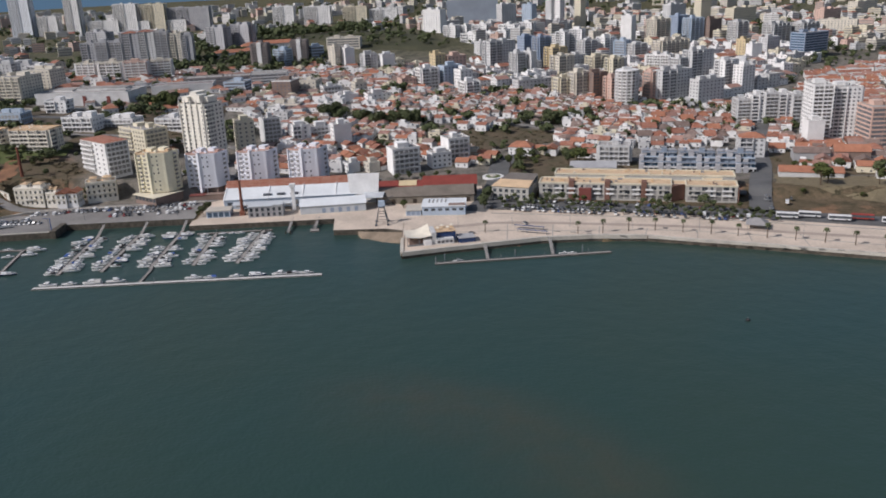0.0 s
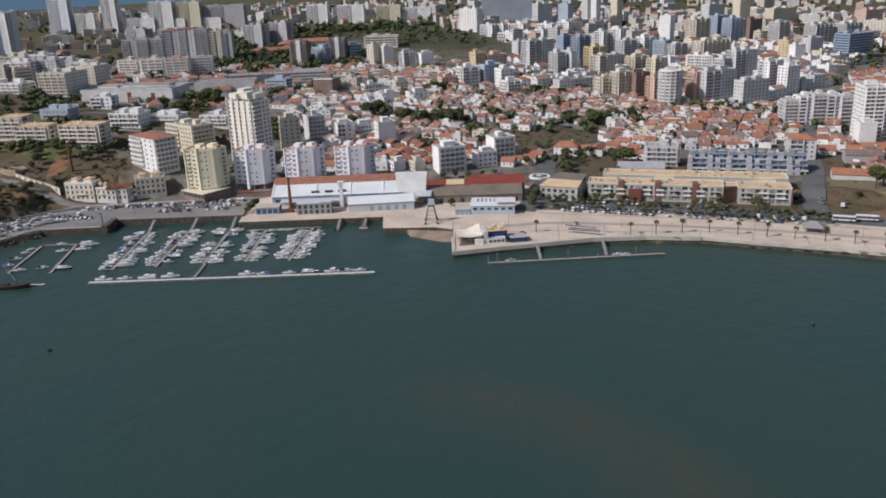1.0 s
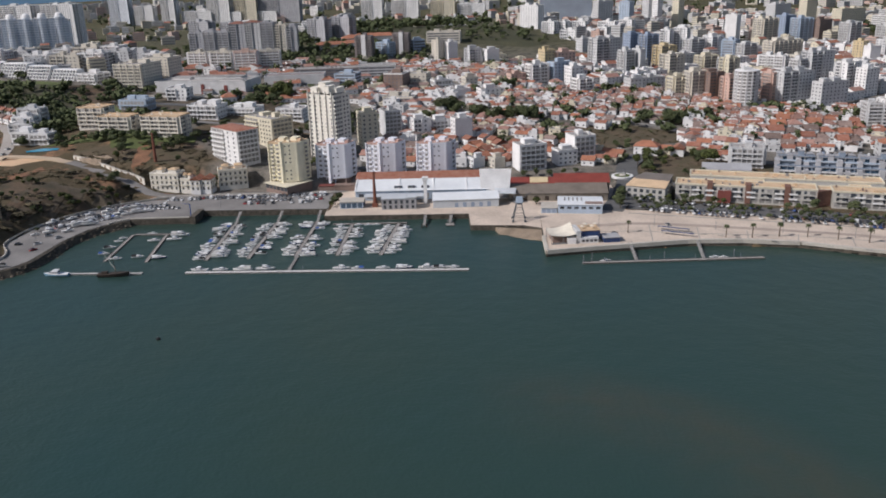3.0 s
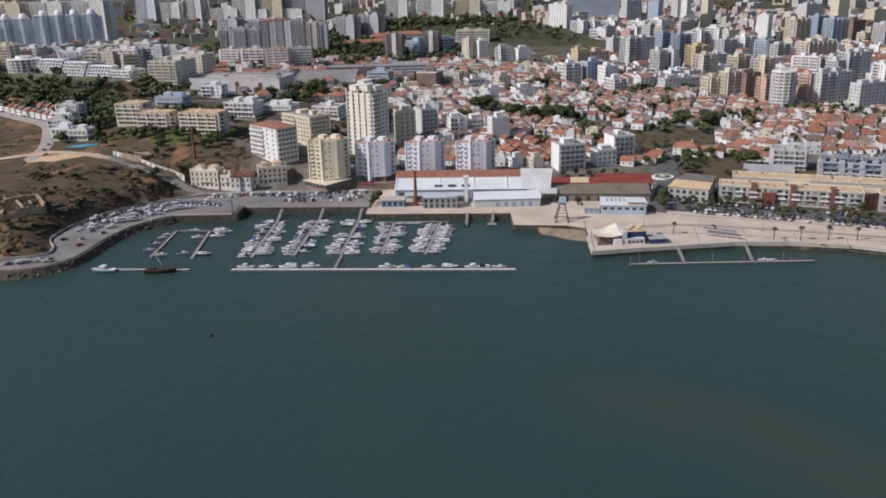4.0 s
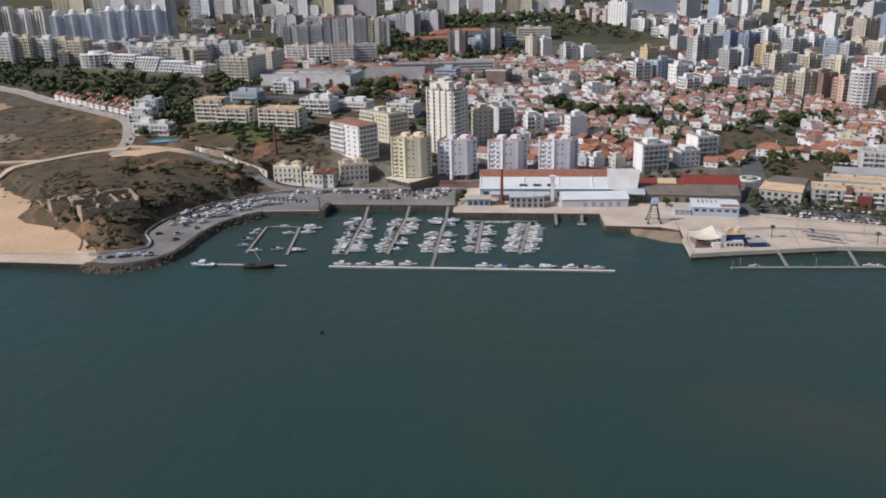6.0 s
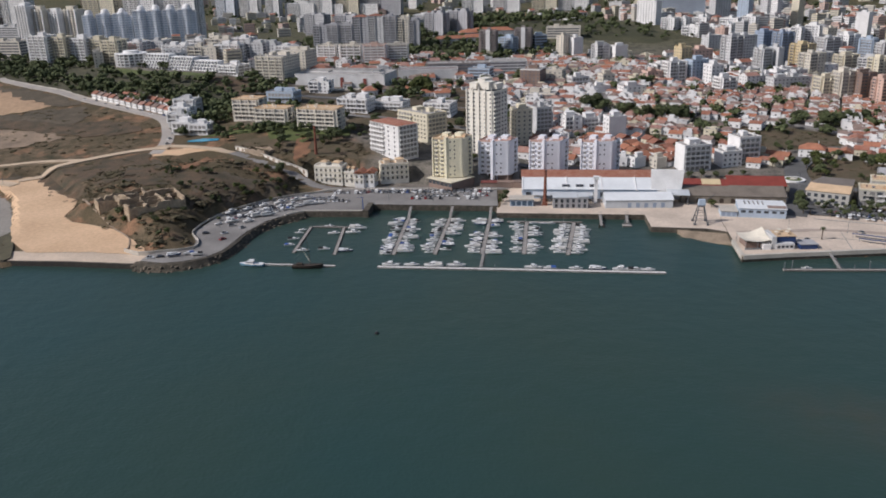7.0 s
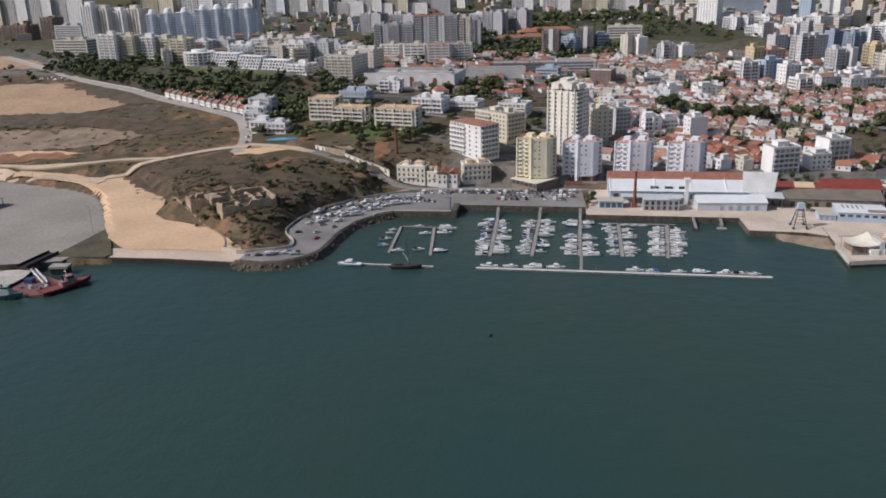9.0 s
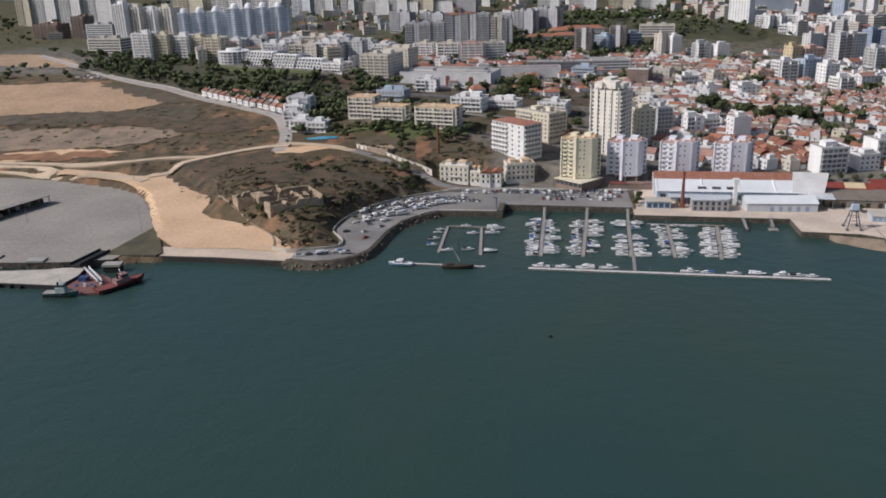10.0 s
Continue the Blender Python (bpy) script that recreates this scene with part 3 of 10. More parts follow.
        for k in range(floors):
            z = k * fh
            spans, singles = [], []
            if st == "band":
                spans = [(0, L * 0.94, max(1, n // 2), 0.35, 1.05, fh - 0.3)]
            elif st in ("balc", "mix"):
                bl, o = (L * 0.92, 0) if st == "balc" else (L * 0.5, -L * 0.24)
                if k and near:
                    me = shared(("bal", round(bl, 1), (balc or wall).name), balcony_one(bl, 1.3), "balcony", balc or wall)
                    part("balcony", me, None, root, at=turn @ pose(o, 0, z + 0.05))
                elif k:
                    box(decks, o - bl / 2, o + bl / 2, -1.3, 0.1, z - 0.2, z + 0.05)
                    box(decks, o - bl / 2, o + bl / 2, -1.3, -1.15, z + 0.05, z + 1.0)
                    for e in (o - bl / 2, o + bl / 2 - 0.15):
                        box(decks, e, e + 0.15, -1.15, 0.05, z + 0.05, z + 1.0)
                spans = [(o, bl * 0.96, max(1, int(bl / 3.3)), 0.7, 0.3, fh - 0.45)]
                if st == "mix":
                    m = max(1, int(round(L * 0.42 / (pitch - 0.4))))
                    singles = [L * 0.04 + L * 0.42 * (i + 0.5) / m for i in range(m)]
            else:
                singles = [-L / 2 + L * (i + 0.5) / n for i in range(n)]
            for o, ln, m, gap, z0, z1 in spans:
                for i in range(m):
                    c0 = o - ln / 2 + ln * (i + 0.5) / m
                    hw = ln / m / 2 - gap / 2
                    if near and st != "band":
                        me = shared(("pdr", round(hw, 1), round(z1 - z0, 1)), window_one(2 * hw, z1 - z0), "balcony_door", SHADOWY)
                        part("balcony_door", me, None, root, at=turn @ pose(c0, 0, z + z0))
                    else:
                        box(many, c0 - hw, c0 + hw, -0.05, 0.2, z + z0, z + z1)
            for c0 in singles:
                if near:
                    part("window", gl, None, root, at=turn @ pose(c0, 0, z + 1.0))
                else:
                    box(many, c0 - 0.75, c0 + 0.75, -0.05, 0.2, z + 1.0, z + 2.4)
        if not near and st in ("balc", "mix") and floors > 2:
            bl, o = (L * 0.92, 0) if st == "balc" else (L * 0.5, -L * 0.24)
            m = max(1, int(bl / 7))
            for i in range(m + 1):
                c0 = o - bl / 2 + bl * i / m
                box(decks, c0 - 0.3, c0 + 0.3, -1.36, 0.1, fh * 0.9, H - 0.3)
        for b2, start in marks:
            for v in list(b2.verts)[start:]:
                v.co = turn @ v.co
    for (nm, m2), b2 in joined.items():
        if b2.verts:
            part(nm, b2, m2, root)["kind"] = "stuff"
    return root


def gable_roof(bm, w, d, z, rise, over=0.45, thick=0.22, hip=False):
    a, b = w / 2 + over, d / 2 + over
    r = b * 0.9 if hip else 0
    top = [bm.verts.new(p) for p in ((-a, -b, z), (a, -b, z), (a, b, z), (-a, b, z), (-a + r, 0, z + rise), (a - r, 0, z + rise))]
    low = [bm.verts.new((v.co.x, v.co.y, v.co.z - thick)) for v in top]
    t, u = top, low
    for q in ((0, 1, 5, 4), (2, 3, 4, 5), (1, 2, 5), (3, 0, 4)):
        bm.faces.new([t[i] for i in q])
        bm.faces.new([u[i] for i in q[::-1]])
    for i, j in ((0, 1), (1, 2), (2, 3), (3, 0)):
        bm.faces.new((t[i], u[i], u[j], t[j]))


def house(x, y, yaw, w, d, h, wall=WHITE, roof=TILE, hip=False, rise=None, label="", group="houses of the old town", base=None, wins=2, name="house", near=False, chimney=True):
    z = ground(x, y) if base is None else base
    root = thing(name, pose(x, y, z, 0, 0, yaw), label or "whitewashed house with a terracotta tile roof", "house", group)
    rise = rise or d * 0.27
    bm = bmesh.new()
    box(bm, -w / 2, w / 2, -d / 2, d / 2, -3, h)
    if not hip:
        for sx in (-w / 2, w / 2):
            v = [bm.verts.new(p) for p in ((sx, -d / 2, h), (sx, d / 2, h), (sx, 0, h + rise - 0.25))]
            bm.faces.new(v)
    part("wall", bm, wall, root)
    bm = bmesh.new()
    gable_roof(bm, w, d, h + 0.12, rise, hip=hip)
    part("roof", bm, roof, root)
    if chimney:
        bm = bmesh.new()
        box(bm, w * 0.2, w * 0.2 + 0.6, d * 0.1, d * 0.1 + 0.5, h, h + rise + 0.9)
        box(bm, w * 0.2 - 0.1, w * 0.2 + 0.7, d * 0.1 - 0.1, d * 0.1 + 0.6, h + rise + 0.9, h + rise + 1.05)
        part("chimney", bm, WHITE, root)
    fl = 2 if h > 5.2 else 1
    spots = [pose(-w / 2 + w * (i + 0.5) / wins, -d / 2, 1.1 + k * 2.8) for k in range(fl) for i in range(wins)]
    spots += [pose(0, 0, 0, 0, 0, -90) @ pose(-d / 2 + d * (i + 0.5) / wins, -w / 2, 1.1 + (fl - 1) * 2.8) for i in range(wins if near else 1)]
    me = shared(("w1", 1.1, 1.2), window_one(1.1, 1.2), "window", GLASS)
    if near:
        for q in spots:
            part("window", me, None, root, at=q)
    else:
        bm = bmesh.new()
        for q in spots:
            for v in box(bm, -0.55, 0.55, -0.04, 0.1, 0, 1.2):
                v.co = q @ v.co
        part("glazing", bm, GLASS, root)["kind"] = "stuff"
        return root
    me = shared(("door", 1.0), window_one(1.0, 2.1), "door", WOODD)
    part("door", me, None, root, at=pose(w * 0.02, -d / 2, 0))
    return root


class Bulk:
    """Gathers far buildings, too many and too small to tell apart, into one mesh."""

    def __init__(self):
        self.v, self.f, self.m, self.mats = [], [], [], []

    def quad(self, m, pts, faces):
        if m not in self.mats:
            self.mats.append(m)
        k, o = self.mats.index(m), len(self.v)
        self.v += pts
        self.f += [tuple(o + i for i in q) for q in faces]
        self.m += [k] * len(faces)

    def box(self, mx, m, x0, x1, y0, y1, z0, z1):
        pts = [tuple(mx @ Vector((x, y, z))) for z in (z0, z1) for x, y in ((x0, y0), (x1, y0), (x1, y1), (x0, y1))]
        self.quad(m, pts, [(4, 5, 6, 7), (0, 1, 5, 4), (1, 2, 6, 5), (2, 3, 7, 6), (3, 0, 4, 7)])

    def building(self, x, y, yaw, w, d, h, wall, roof, hip, style, rnd):
        z = ground(x, y)
        mx = pose(x, y, z, 0, 0, yaw)
        self.box(mx, wall, -w / 2, w / 2, -d / 2, d / 2, -5, h)
        if hip and rnd.random() < 0.72:
            a, b, up = w / 2 + 0.25, d / 2 + 0.35, d * rnd.uniform(0.16, 0.24)
            pts = [tuple(mx @ Vector(p)) for p in ((-a, -b, h), (a, -b, h), (a, 0, h + up), (-a, 0, h + up), (-a, b, h), (a, b, h))]
            self.quad(roof, pts, [(0, 1, 2, 3), (3, 2, 5, 4)])
            self.quad(wall, [tuple(mx @ Vector(p)) for p in ((-w / 2, -d / 2, h - 0.2), (-w / 2, d / 2, h - 0.2), (-w / 2, 0, h + up - 0.1), (w / 2, -d / 2, h - 0.2), (w / 2, d / 2, h - 0.2), (w / 2, 0, h + up - 0.1))], [(0, 2, 1), (3, 4, 5)])
            cx = rnd.uniform(-0.35, 0.35) * w
            self.box(mx, wall, cx - 0.4, cx + 0.4, -0.2, 0.5, h, h + up + rnd.uniform(0.5, 1.2))
            if rnd.random() < 0.3:
                self.box(mx, wall, -w / 2 + 0.2, w * rnd.uniform(-0.15, 0.1), 0.6, d / 2, h - 0.2, h + rnd.uniform(1.4, 2.6))
        elif hip:
            a, b, r = w / 2 + 0.4, d / 2 + 0.4, min(w, d) * 0.4
            pts = [tuple(mx @ Vector(p)) for p in ((-a, -b, h), (a, -b, h), (a, b, h), (-a, b, h), (-a + r, 0, h + d * 0.22), (a - r, 0, h + d * 0.22))]
            self.quad(roof, pts, [(0, 1, 5, 4), (1, 2, 5), (2, 3, 4, 5), (3, 0, 4)])
        else:
            self.box(mx, roof, -w / 2 + 0.3, w / 2 - 0.3, -d / 2 + 0.3, d / 2 - 0.3, h - 0.2, h + 0.1)
            for q in ((-w / 2, w / 2, -d / 2, -d / 2 + 0.25), (-w / 2, w / 2, d / 2 - 0.25, d / 2), (-w / 2, -w / 2 + 0.25, -d / 2, d / 2), (w / 2 - 0.25, w / 2, -d / 2, d / 2)):
                self.box(mx, wall, *q, h - 0.3, h + 0.7)
            cx, cy = rnd.uniform(-0.25, 0.25) * w, rnd.uniform(-0.1, 0.25) * d
            self.box(mx, wall, cx - 2, cx + 2, cy - 1.6, cy + 1.6, h, h + rnd.uniform(1.5, 3.2))
        floors = max(1, int(h / 3))
        far = y > 800
        for ang, L, off in ((0, w, d), (-90, d, w), (90, d, w)):
            t = mx @ pose(0, 0, 0, 0, 0, ang) @ pose(0, -off / 2, 0)
            n = max(1, int(L / 4.2))
            for k in range(floors):
                zz = k * h / floors
                # flat shade-grey strips stand for window rows and the dark behind balconies
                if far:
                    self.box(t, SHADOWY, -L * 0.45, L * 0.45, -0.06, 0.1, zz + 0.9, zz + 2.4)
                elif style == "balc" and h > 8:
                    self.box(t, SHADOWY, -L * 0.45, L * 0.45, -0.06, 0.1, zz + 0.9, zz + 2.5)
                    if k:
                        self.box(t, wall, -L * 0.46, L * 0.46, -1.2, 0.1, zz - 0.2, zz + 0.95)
                else:
                    for i in range(n):
                        c = -L / 2 + L * (i + 0.5) / n
                        self.box(t, GLASS, c - 0.65, c + 0.65, -0.06, 0.1, zz + 1.0, zz + 2.3)

    def done(self, name, label, category):
        me = bpy.data.meshes.new(name)
        me.from_pydata(self.v, [], self.f)
        for m in self.mats:
            me.materials.append(m)
        me.polygons.foreach_set("material_index", self.m)
        me.validate()
        return tagged(new(name, me), label, category, kind="stuff")

def ring(w, d, n=14):
    return [(w / 2 * math.cos(6.28319 * i / n), d / 2 * math.sin(6.28319 * i / n)) for i in range(n)]


def domed_tower(x, y, w, top):
    """A bowed tower between two square wings, banded storey by storey, with a drum and a dome on top."""
    base = ground(x, y)
    H = top - base
    root = thing("apartment_tower", pose(x, y, base, 0, 0, 18), "pale blue tower block with a bowed front and a domed top", "building", "domed towers")
    bm = bmesh.new()
    prism(bm, ring(w * 0.62, 20), -6, H)
    part("bowed_front", bm, PALEB, root)
    for e in (-1, 1):
        bm = bmesh.new()
        box(bm, e * w * 0.38 - w * 0.15, e * w * 0.38 + w * 0.15, -6.4 + 1.4 * e, 9, -6, H - 3.4 - 1.6 * e)
        part("wing", bm, PALEB, root)
        bm = bmesh.new()
        box(bm, e * w * 0.38 - 0.16 * w, e * w * 0.38 + 0.16 * w, -6.8 + 1.4 * e, 9.2, H - 3.4 - 1.6 * e, H - 2.5 - 1.6 * e)
        part("parapet", bm, WHITE, root)
        bm = bmesh.new()
        for k in range(1, int(H / 3.2)):
            box(bm, e * w * 0.38 - w * 0.09, e * w * 0.38 + w * 0.09, -6.5 + 1.4 * e, -6.0 + 1.4 * e, k * 3.2 + 0.7, k * 3.2 + 2.2)
        part("glazing", bm, BLUEW, root)["kind"] = "stuff"
    bm = bmesh.new()
    for k in range(1, int(H / 3.2)):
        prism(bm, ring(w * 0.62 + 0.16, 20.16), k * 3.2 + 0.9, k * 3.2 + 2.1)
    part("glazing", bm, BLUEW, root)["kind"] = "stuff"
    bm = bmesh.new()
    for a in (-2.5, -2.0, -1.57, -1.14, -0.64):
        cx, cy = w * 0.31 * math.cos(a), 10 * math.sin(a)
        box(bm, cx - 0.55, cx + 0.55, cy - 0.35, cy + 0.6, 0, H)
    part("mullion", bm, PALEB, root)["kind"] = "stuff"
    bm = bmesh.new()
    cyl(bm, (0, 0, H - 0.5), (0, 0, H + 2.2), 5.4, 5.2, 14)
    part("drum", bm, WHITE, root)
    bm = bmesh.new()
    for j in range(5):
        a0, a1 = j * 0.314, (j + 1) * 0.314
        cyl(bm, (0, 0, H + 2.2 + 3.6 * math.sin(a0)), (0, 0, H + 2.2 + 3.6 * math.sin(a1)), 5.0 * math.cos(a0), max(5.0 * math.cos(a1), 0.1), 14)
    part("dome", bm, WHITE, root)
    return root


def ribbed_tower(x, y, w, top, wall):
    """A tall slab with upright ribs between strips of windows."""
    base = ground(x, y)
    H = top - base
    root = thing("apartment_tower", pose(x, y, base, 0, 0, -14), "pale grey tower block with upright ribs near the sea", "building", "grey towers")
    bm = bmesh.new()
    box(bm, -w / 2, w / 2, -10, 10, -6, H)
    part("wall", bm, wall, root)
    bm = bmesh.new()
    for k in range(1, int(H / 3.1)):
        box(bm, -w / 2 + 1.4, w / 2 - 1.4, -10.3, -9.9, k * 3.1 + 0.8, k * 3.1 + 2.2)
        box(bm, -w / 2 - 0.3, -w / 2 + 0.1, -7, 7, k * 3.1 + 0.8, k * 3.1 + 2.2)
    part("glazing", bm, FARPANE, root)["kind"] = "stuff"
    for i in range(5):
        bm = bmesh.new()
        cx = -w / 2 + 0.6 + (w - 1.2) * i / 4
        box(bm, cx - 0.8, cx + 0.8, -11.2, -9.8, -6, H + (1.5 if i % 2 else 0.4))
        part("rib", bm, WHITE if i % 2 == 0 else wall, root)
    bm = bmesh.new()
    box(bm, -w * 0.3, w * 0.2, -5, 4, H, H + 4.2)
    box(bm, -w * 0.32, w * 0.22, -5.3, 4.3, H + 4.2, H + 4.6)
    part("stair_head", bm, wall, root)
    return root


def round_hotel(x, y, r, base, top):
    root = thing("hotel", pose(x, y, base, 0, 0, 0), "rounded white hotel wing ringed with balconies", "hotel", "hotel wings")
    H = top - base
    bm = bmesh.new()
    prism(bm, ring(2 * r - 3, 2 * r - 3, 20), -8, H)
    # core in shade grey, painting the dark between the balcony rings
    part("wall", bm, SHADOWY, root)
    n = int(H / 3.1)
    for k in range(1, n + 1):
        bm = bmesh.new()
        prism(bm, ring(2 * r, 2 * r, 20), k * H / n - 0.3, k * H / n + (0.75 if k < n else 0.5))
        part("balcony_ring", bm, WHITE, root)
    for i in range(10):
        a = 3.5 + i * 0.3
        bm = bmesh.new()
        box(bm, r * math.cos(a) - 0.35, r * math.cos(a) + 0.35, r * math.sin(a) - 0.1, r * math.sin(a) + 1.6, 0, H)
        part("pier", bm, WHITE, root)
    bm = bmesh.new()
    prism(bm, ring(r, r * 0.8, 12), H + 0.5, H + 3.2)
    part("penthouse", bm, WHITE, root)
    return root


def terraced_hotel(x, y, yaw, w, base, floors, label):
    """A wing whose storeys step back one above the other behind a white grid of fins and rails."""
    root = thing("hotel", pose(x, y, base, 0, 0, yaw), label, "hotel", "hotel wings")
    for k in range(floors):
        y0, z = -10 + 1.9 * k, 3.0 * k
        bm = bmesh.new()
        box(bm, -w / 2, w / 2, y0 + 1.7, 10, z - (8 if k == 0 else 0), z + 3.0)
        # whole storey in dark pane colour, painting the shaded recess behind the fins
        part("storey", bm, FARPANE, root)
        bm = bmesh.new()
        box(bm, -w / 2, w / 2, y0 - 0.2, y0 + 1.9, z - 0.2, z + 0.05)
        box(bm, -w / 2, w / 2, y0 - 0.2, y0, z + 0.05, z + 0.9)
        part("balcony_rail", bm, WHITE, root)
        n = int(w / 3.9)
        for i in range(n + 1):
            me = shared("hotel_fin", lambda bm: box(bm, -0.3, 0.3, -0.15, 2.0, 0, 3.0), "fin", WHITE)
            part("fin", me, None, root, at=pose(-w / 2 + w * i / n, y0, z))
    z = 3.0 * floors
    bm = bmesh.new()
    box(bm, -w / 2 - 0.3, w / 2 + 0.3, -10 + 1.9 * floors, 10.3, z, z + 0.9)
    part("roof", bm, WHITE, root)
    for e in (-w / 2 - 0.4, w / 2):
        bm = bmesh.new()
        v = box(bm, e, e + 0.4, -10.4, 10, -8, z + 0.3)
        for q in v[4:]:
            q.co.y = max(q.co.y, -10.4 + 1.9 * floors)
        part("end_wall", bm, WHITE, root)
    return root

def round_tower(x, y, r, top):
    base = ground(x, y)
    H = top - base
    root = thing("apartment_tower", pose(x, y, base), "rounded grey-white tower with ringed balconies", "building")
    bm = bmesh.new()
    prism(bm, ring(2 * r - 2.4, 2 * r - 2.4, 18), -5, H)
    # core in shade grey for the dark behind the ringed balconies
    part("wall", bm, SHADOWY, root)
    n = int(H / 3)
    for k in range(1, n + 1):
        bm = bmesh.new()
        prism(bm, ring(2 * r, 2 * r, 18), k * H / n - 0.3, k * H / n + 0.8)
        part("balcony_ring", bm, WHITE, root)
    for i in range(8):
        a = 3.2 + i * 0.43
        bm = bmesh.new()
        box(bm, r * math.cos(a) - 0.7, r * math.cos(a) + 0.7, r * math.sin(a) - 0.15, r * math.sin(a) + 1.4, -5, H)
        part("pier", bm, OFFW, root)
    bm = bmesh.new()
    box(bm, -4, 4, -3, 5, H, H + 3)
    part("stair_head", bm, OFFW, root)
    return root

# ---- blocks of flats ----
# blocks behind the harbour road
apartment(-100.0, 198.2, -42, 34.5, 18, 42.3, near=True, wall=WHITE, roof=TILE, cap="hip", rise=0.05, pitch=6.5, sides="flr", style={"f":"mix","r":"balc","l":"win"}, label="white block of flats with a red tiled roof terrace")
apartment(-84.8, 241.6, -42, 36.4, 20, 42.7, near=True, wall=CREAM, sides="flr", style={"f":"mix","l":"win","r":"balc"}, label="cream block of flats with stacked balconies")
apartment(-31.8, 217.5, -28, 24.4, 20, 62.5, near=True, wall=IVORY, pitch=5.4, sides="flr", style={"f":"win","l":"win","r":"mix"}, name="apartment_tower", label="tall ivory tower block with a stepped top")
apartment(-6.6, 241.1, 24, 13.4, 14, 44.6, wall=CREAM, sides="flr", style={"f":"win","l":"win"}, label="pale yellow block with small windows")
apartment(8.5, 271.4, 24, 14.7, 14, 40.8, wall=OFFW, sides="fr", style={"f":"balc","r":"blank"}, label="grey-white block with balconies and a blank end wall")
apartment(32.1, 270.9, 20, 13.3, 14, 34.2, wall=WHITE, sides="flr", style="mix", label="small white block of flats")
apartment(47.0, 281.1, 20, 14.5, 14, 30.5, wall=WHITE, sides="flr", style="balc", label="small white block with balconies")
apartment(66.9, 259.9, 22, 14.8, 11, 35.2, wall=WHITE, sides="flr", style={"f":"blank","l":"win"}, label="cream-white corner house with a blank gable")
# next three: white walls, front balconies greyed to paint the shaded side
apartment(117.5, 192.2, 20, 21.1, 14, 27.2, near=True, wall=WHITE, balc=OFFW, sides="flr", style={"f":"balc","l":"blank"}, label="grey-white flats with a blank white side wall")
apartment(144.0, 202.3, 20, 15.4, 12, 20.4, near=True, wall=WHITE, balc=OFFW, sides="flr", style={"f":"win","l":"blank"}, label="low grey flats with a white side wall")
apartment(156.8, 213.4, 20, 17.1, 16, 28.8, near=True, wall=WHITE, balc=OFFW, sides="flr", style={"f":"balc","l":"blank"}, label="grey flats with a stepped white gable")
# flats on the hillside
apartment(-236, 271, -8, 23.5, 18, 49.0, wall=SOFT, roof=ROOFY, trim=ROOFY, sides="flr", style={"f":"balc","l":"mix","r":"mix"}, houses=False, label="low flats with a sandy roof and deep balconies", group="hillside flats")
apartment(-206.8, 246, -10, 28.5, 15, 45.3, wall=SOFT, roof=ROOFY, trim=ROOFY, sides="flr", style={"f":"balc","l":"mix","r":"mix"}, houses=False, label="low flats with a sandy roof and deep balconies", group="hillside flats")
apartment(-166.5, 239.5, -12, 34.5, 17, 45.9, wall=SOFT, roof=ROOFY, trim=ROOFY, sides="flr", style={"f":"balc","l":"mix","r":"mix"}, houses=False, label="low flats with a sandy roof and deep balconies", group="hillside flats")
apartment(-149.0, 291.7, -12, 28.2, 18, 45.6, wall=WHITE, sides="flr", style={"f":"balc","l":"win"}, label="grey-white flats with glazed stair towers", group="pavilion flats")
apartment(-121.0, 303.8, -12, 28.6, 18, 41.0, wall=WHITE, sides="flr", style={"f":"balc","l":"win"}, label="grey-white flats with glazed stair towers", group="pavilion flats")
apartment(-77.7, 301.4, -12, 24.8, 18, 39.9, wall=WHITE, sides="flr", style={"f":"balc","l":"win"}, label="grey-white flats with glazed stair towers", group="pavilion flats")
apartment(-225.0, 330.2, -10, 27.0, 16, 45.7, wall=BLUEW, sides="flr", style="balc", label="pale blue and white flats with terraces")
apartment(-202.0, 377.3, -8, 19.1, 16, 48.9, wall=WHITE, sides="flr", style="mix", label="small white block of flats")
# shopping centre
apartment(-187.7, 421.4, -8, 94.2, 40, 51.1, wall=OFFW, sides="", houses=False, name="shopping_centre", label="long low white shopping centre with dark red bands")
apartment(-112, 476, 6, 62, 26, 47.5, wall=OFFW, roof=TAUPE, sides="", houses=False, name="shopping_centre", label="low grey-white shop wing with a dark flat roof")
apartment(-84, 512, 6, 70, 26, 49.5, wall=TAUPE, roof=ROOFG, sides="f", style="band", houses=False, name="shopping_centre", label="low brown shop wing with a grey roof")
apartment(-30, 520, 6, 40, 30, 50.5, wall=OFFW, roof=ROOFG, sides="f", style="band", houses=False, name="shopping_centre", label="low grey-white shop wing with a flat roof")
apartment(-221.4, 448.4, -8, 20.7, 14, 52.6, wall=OFFW, roof=TILE, sides="f", cap="hip", label="red-tiled pavilion on the shopping centre")
apartment(-183.1, 456.5, -8, 21.9, 14, 51.1, wall=OFFW, roof=TILE, sides="f", cap="hip", label="red-tiled pavilion on the shopping centre")
# hotel and holiday flats on the left
round_hotel(-443, 480, 17.5, 47.0, 66.0)
terraced_hotel(-406, 464, -20, 34, 47.5, 6, "white terraced hotel wing with gridded balconies")
terraced_hotel(-374.5, 452.5, -20, 33, 45.5, 6, "white terraced hotel wing with gridded balconies")
terraced_hotel(-343, 441, -20, 34, 42.5, 6, "white terraced hotel wing with gridded balconies")
apartment(-310, 436, -20, 25, 20, 58.0, wall=WHITE, sides="flr", style="balc", name="hotel", label="grey-white end block of the hotel")
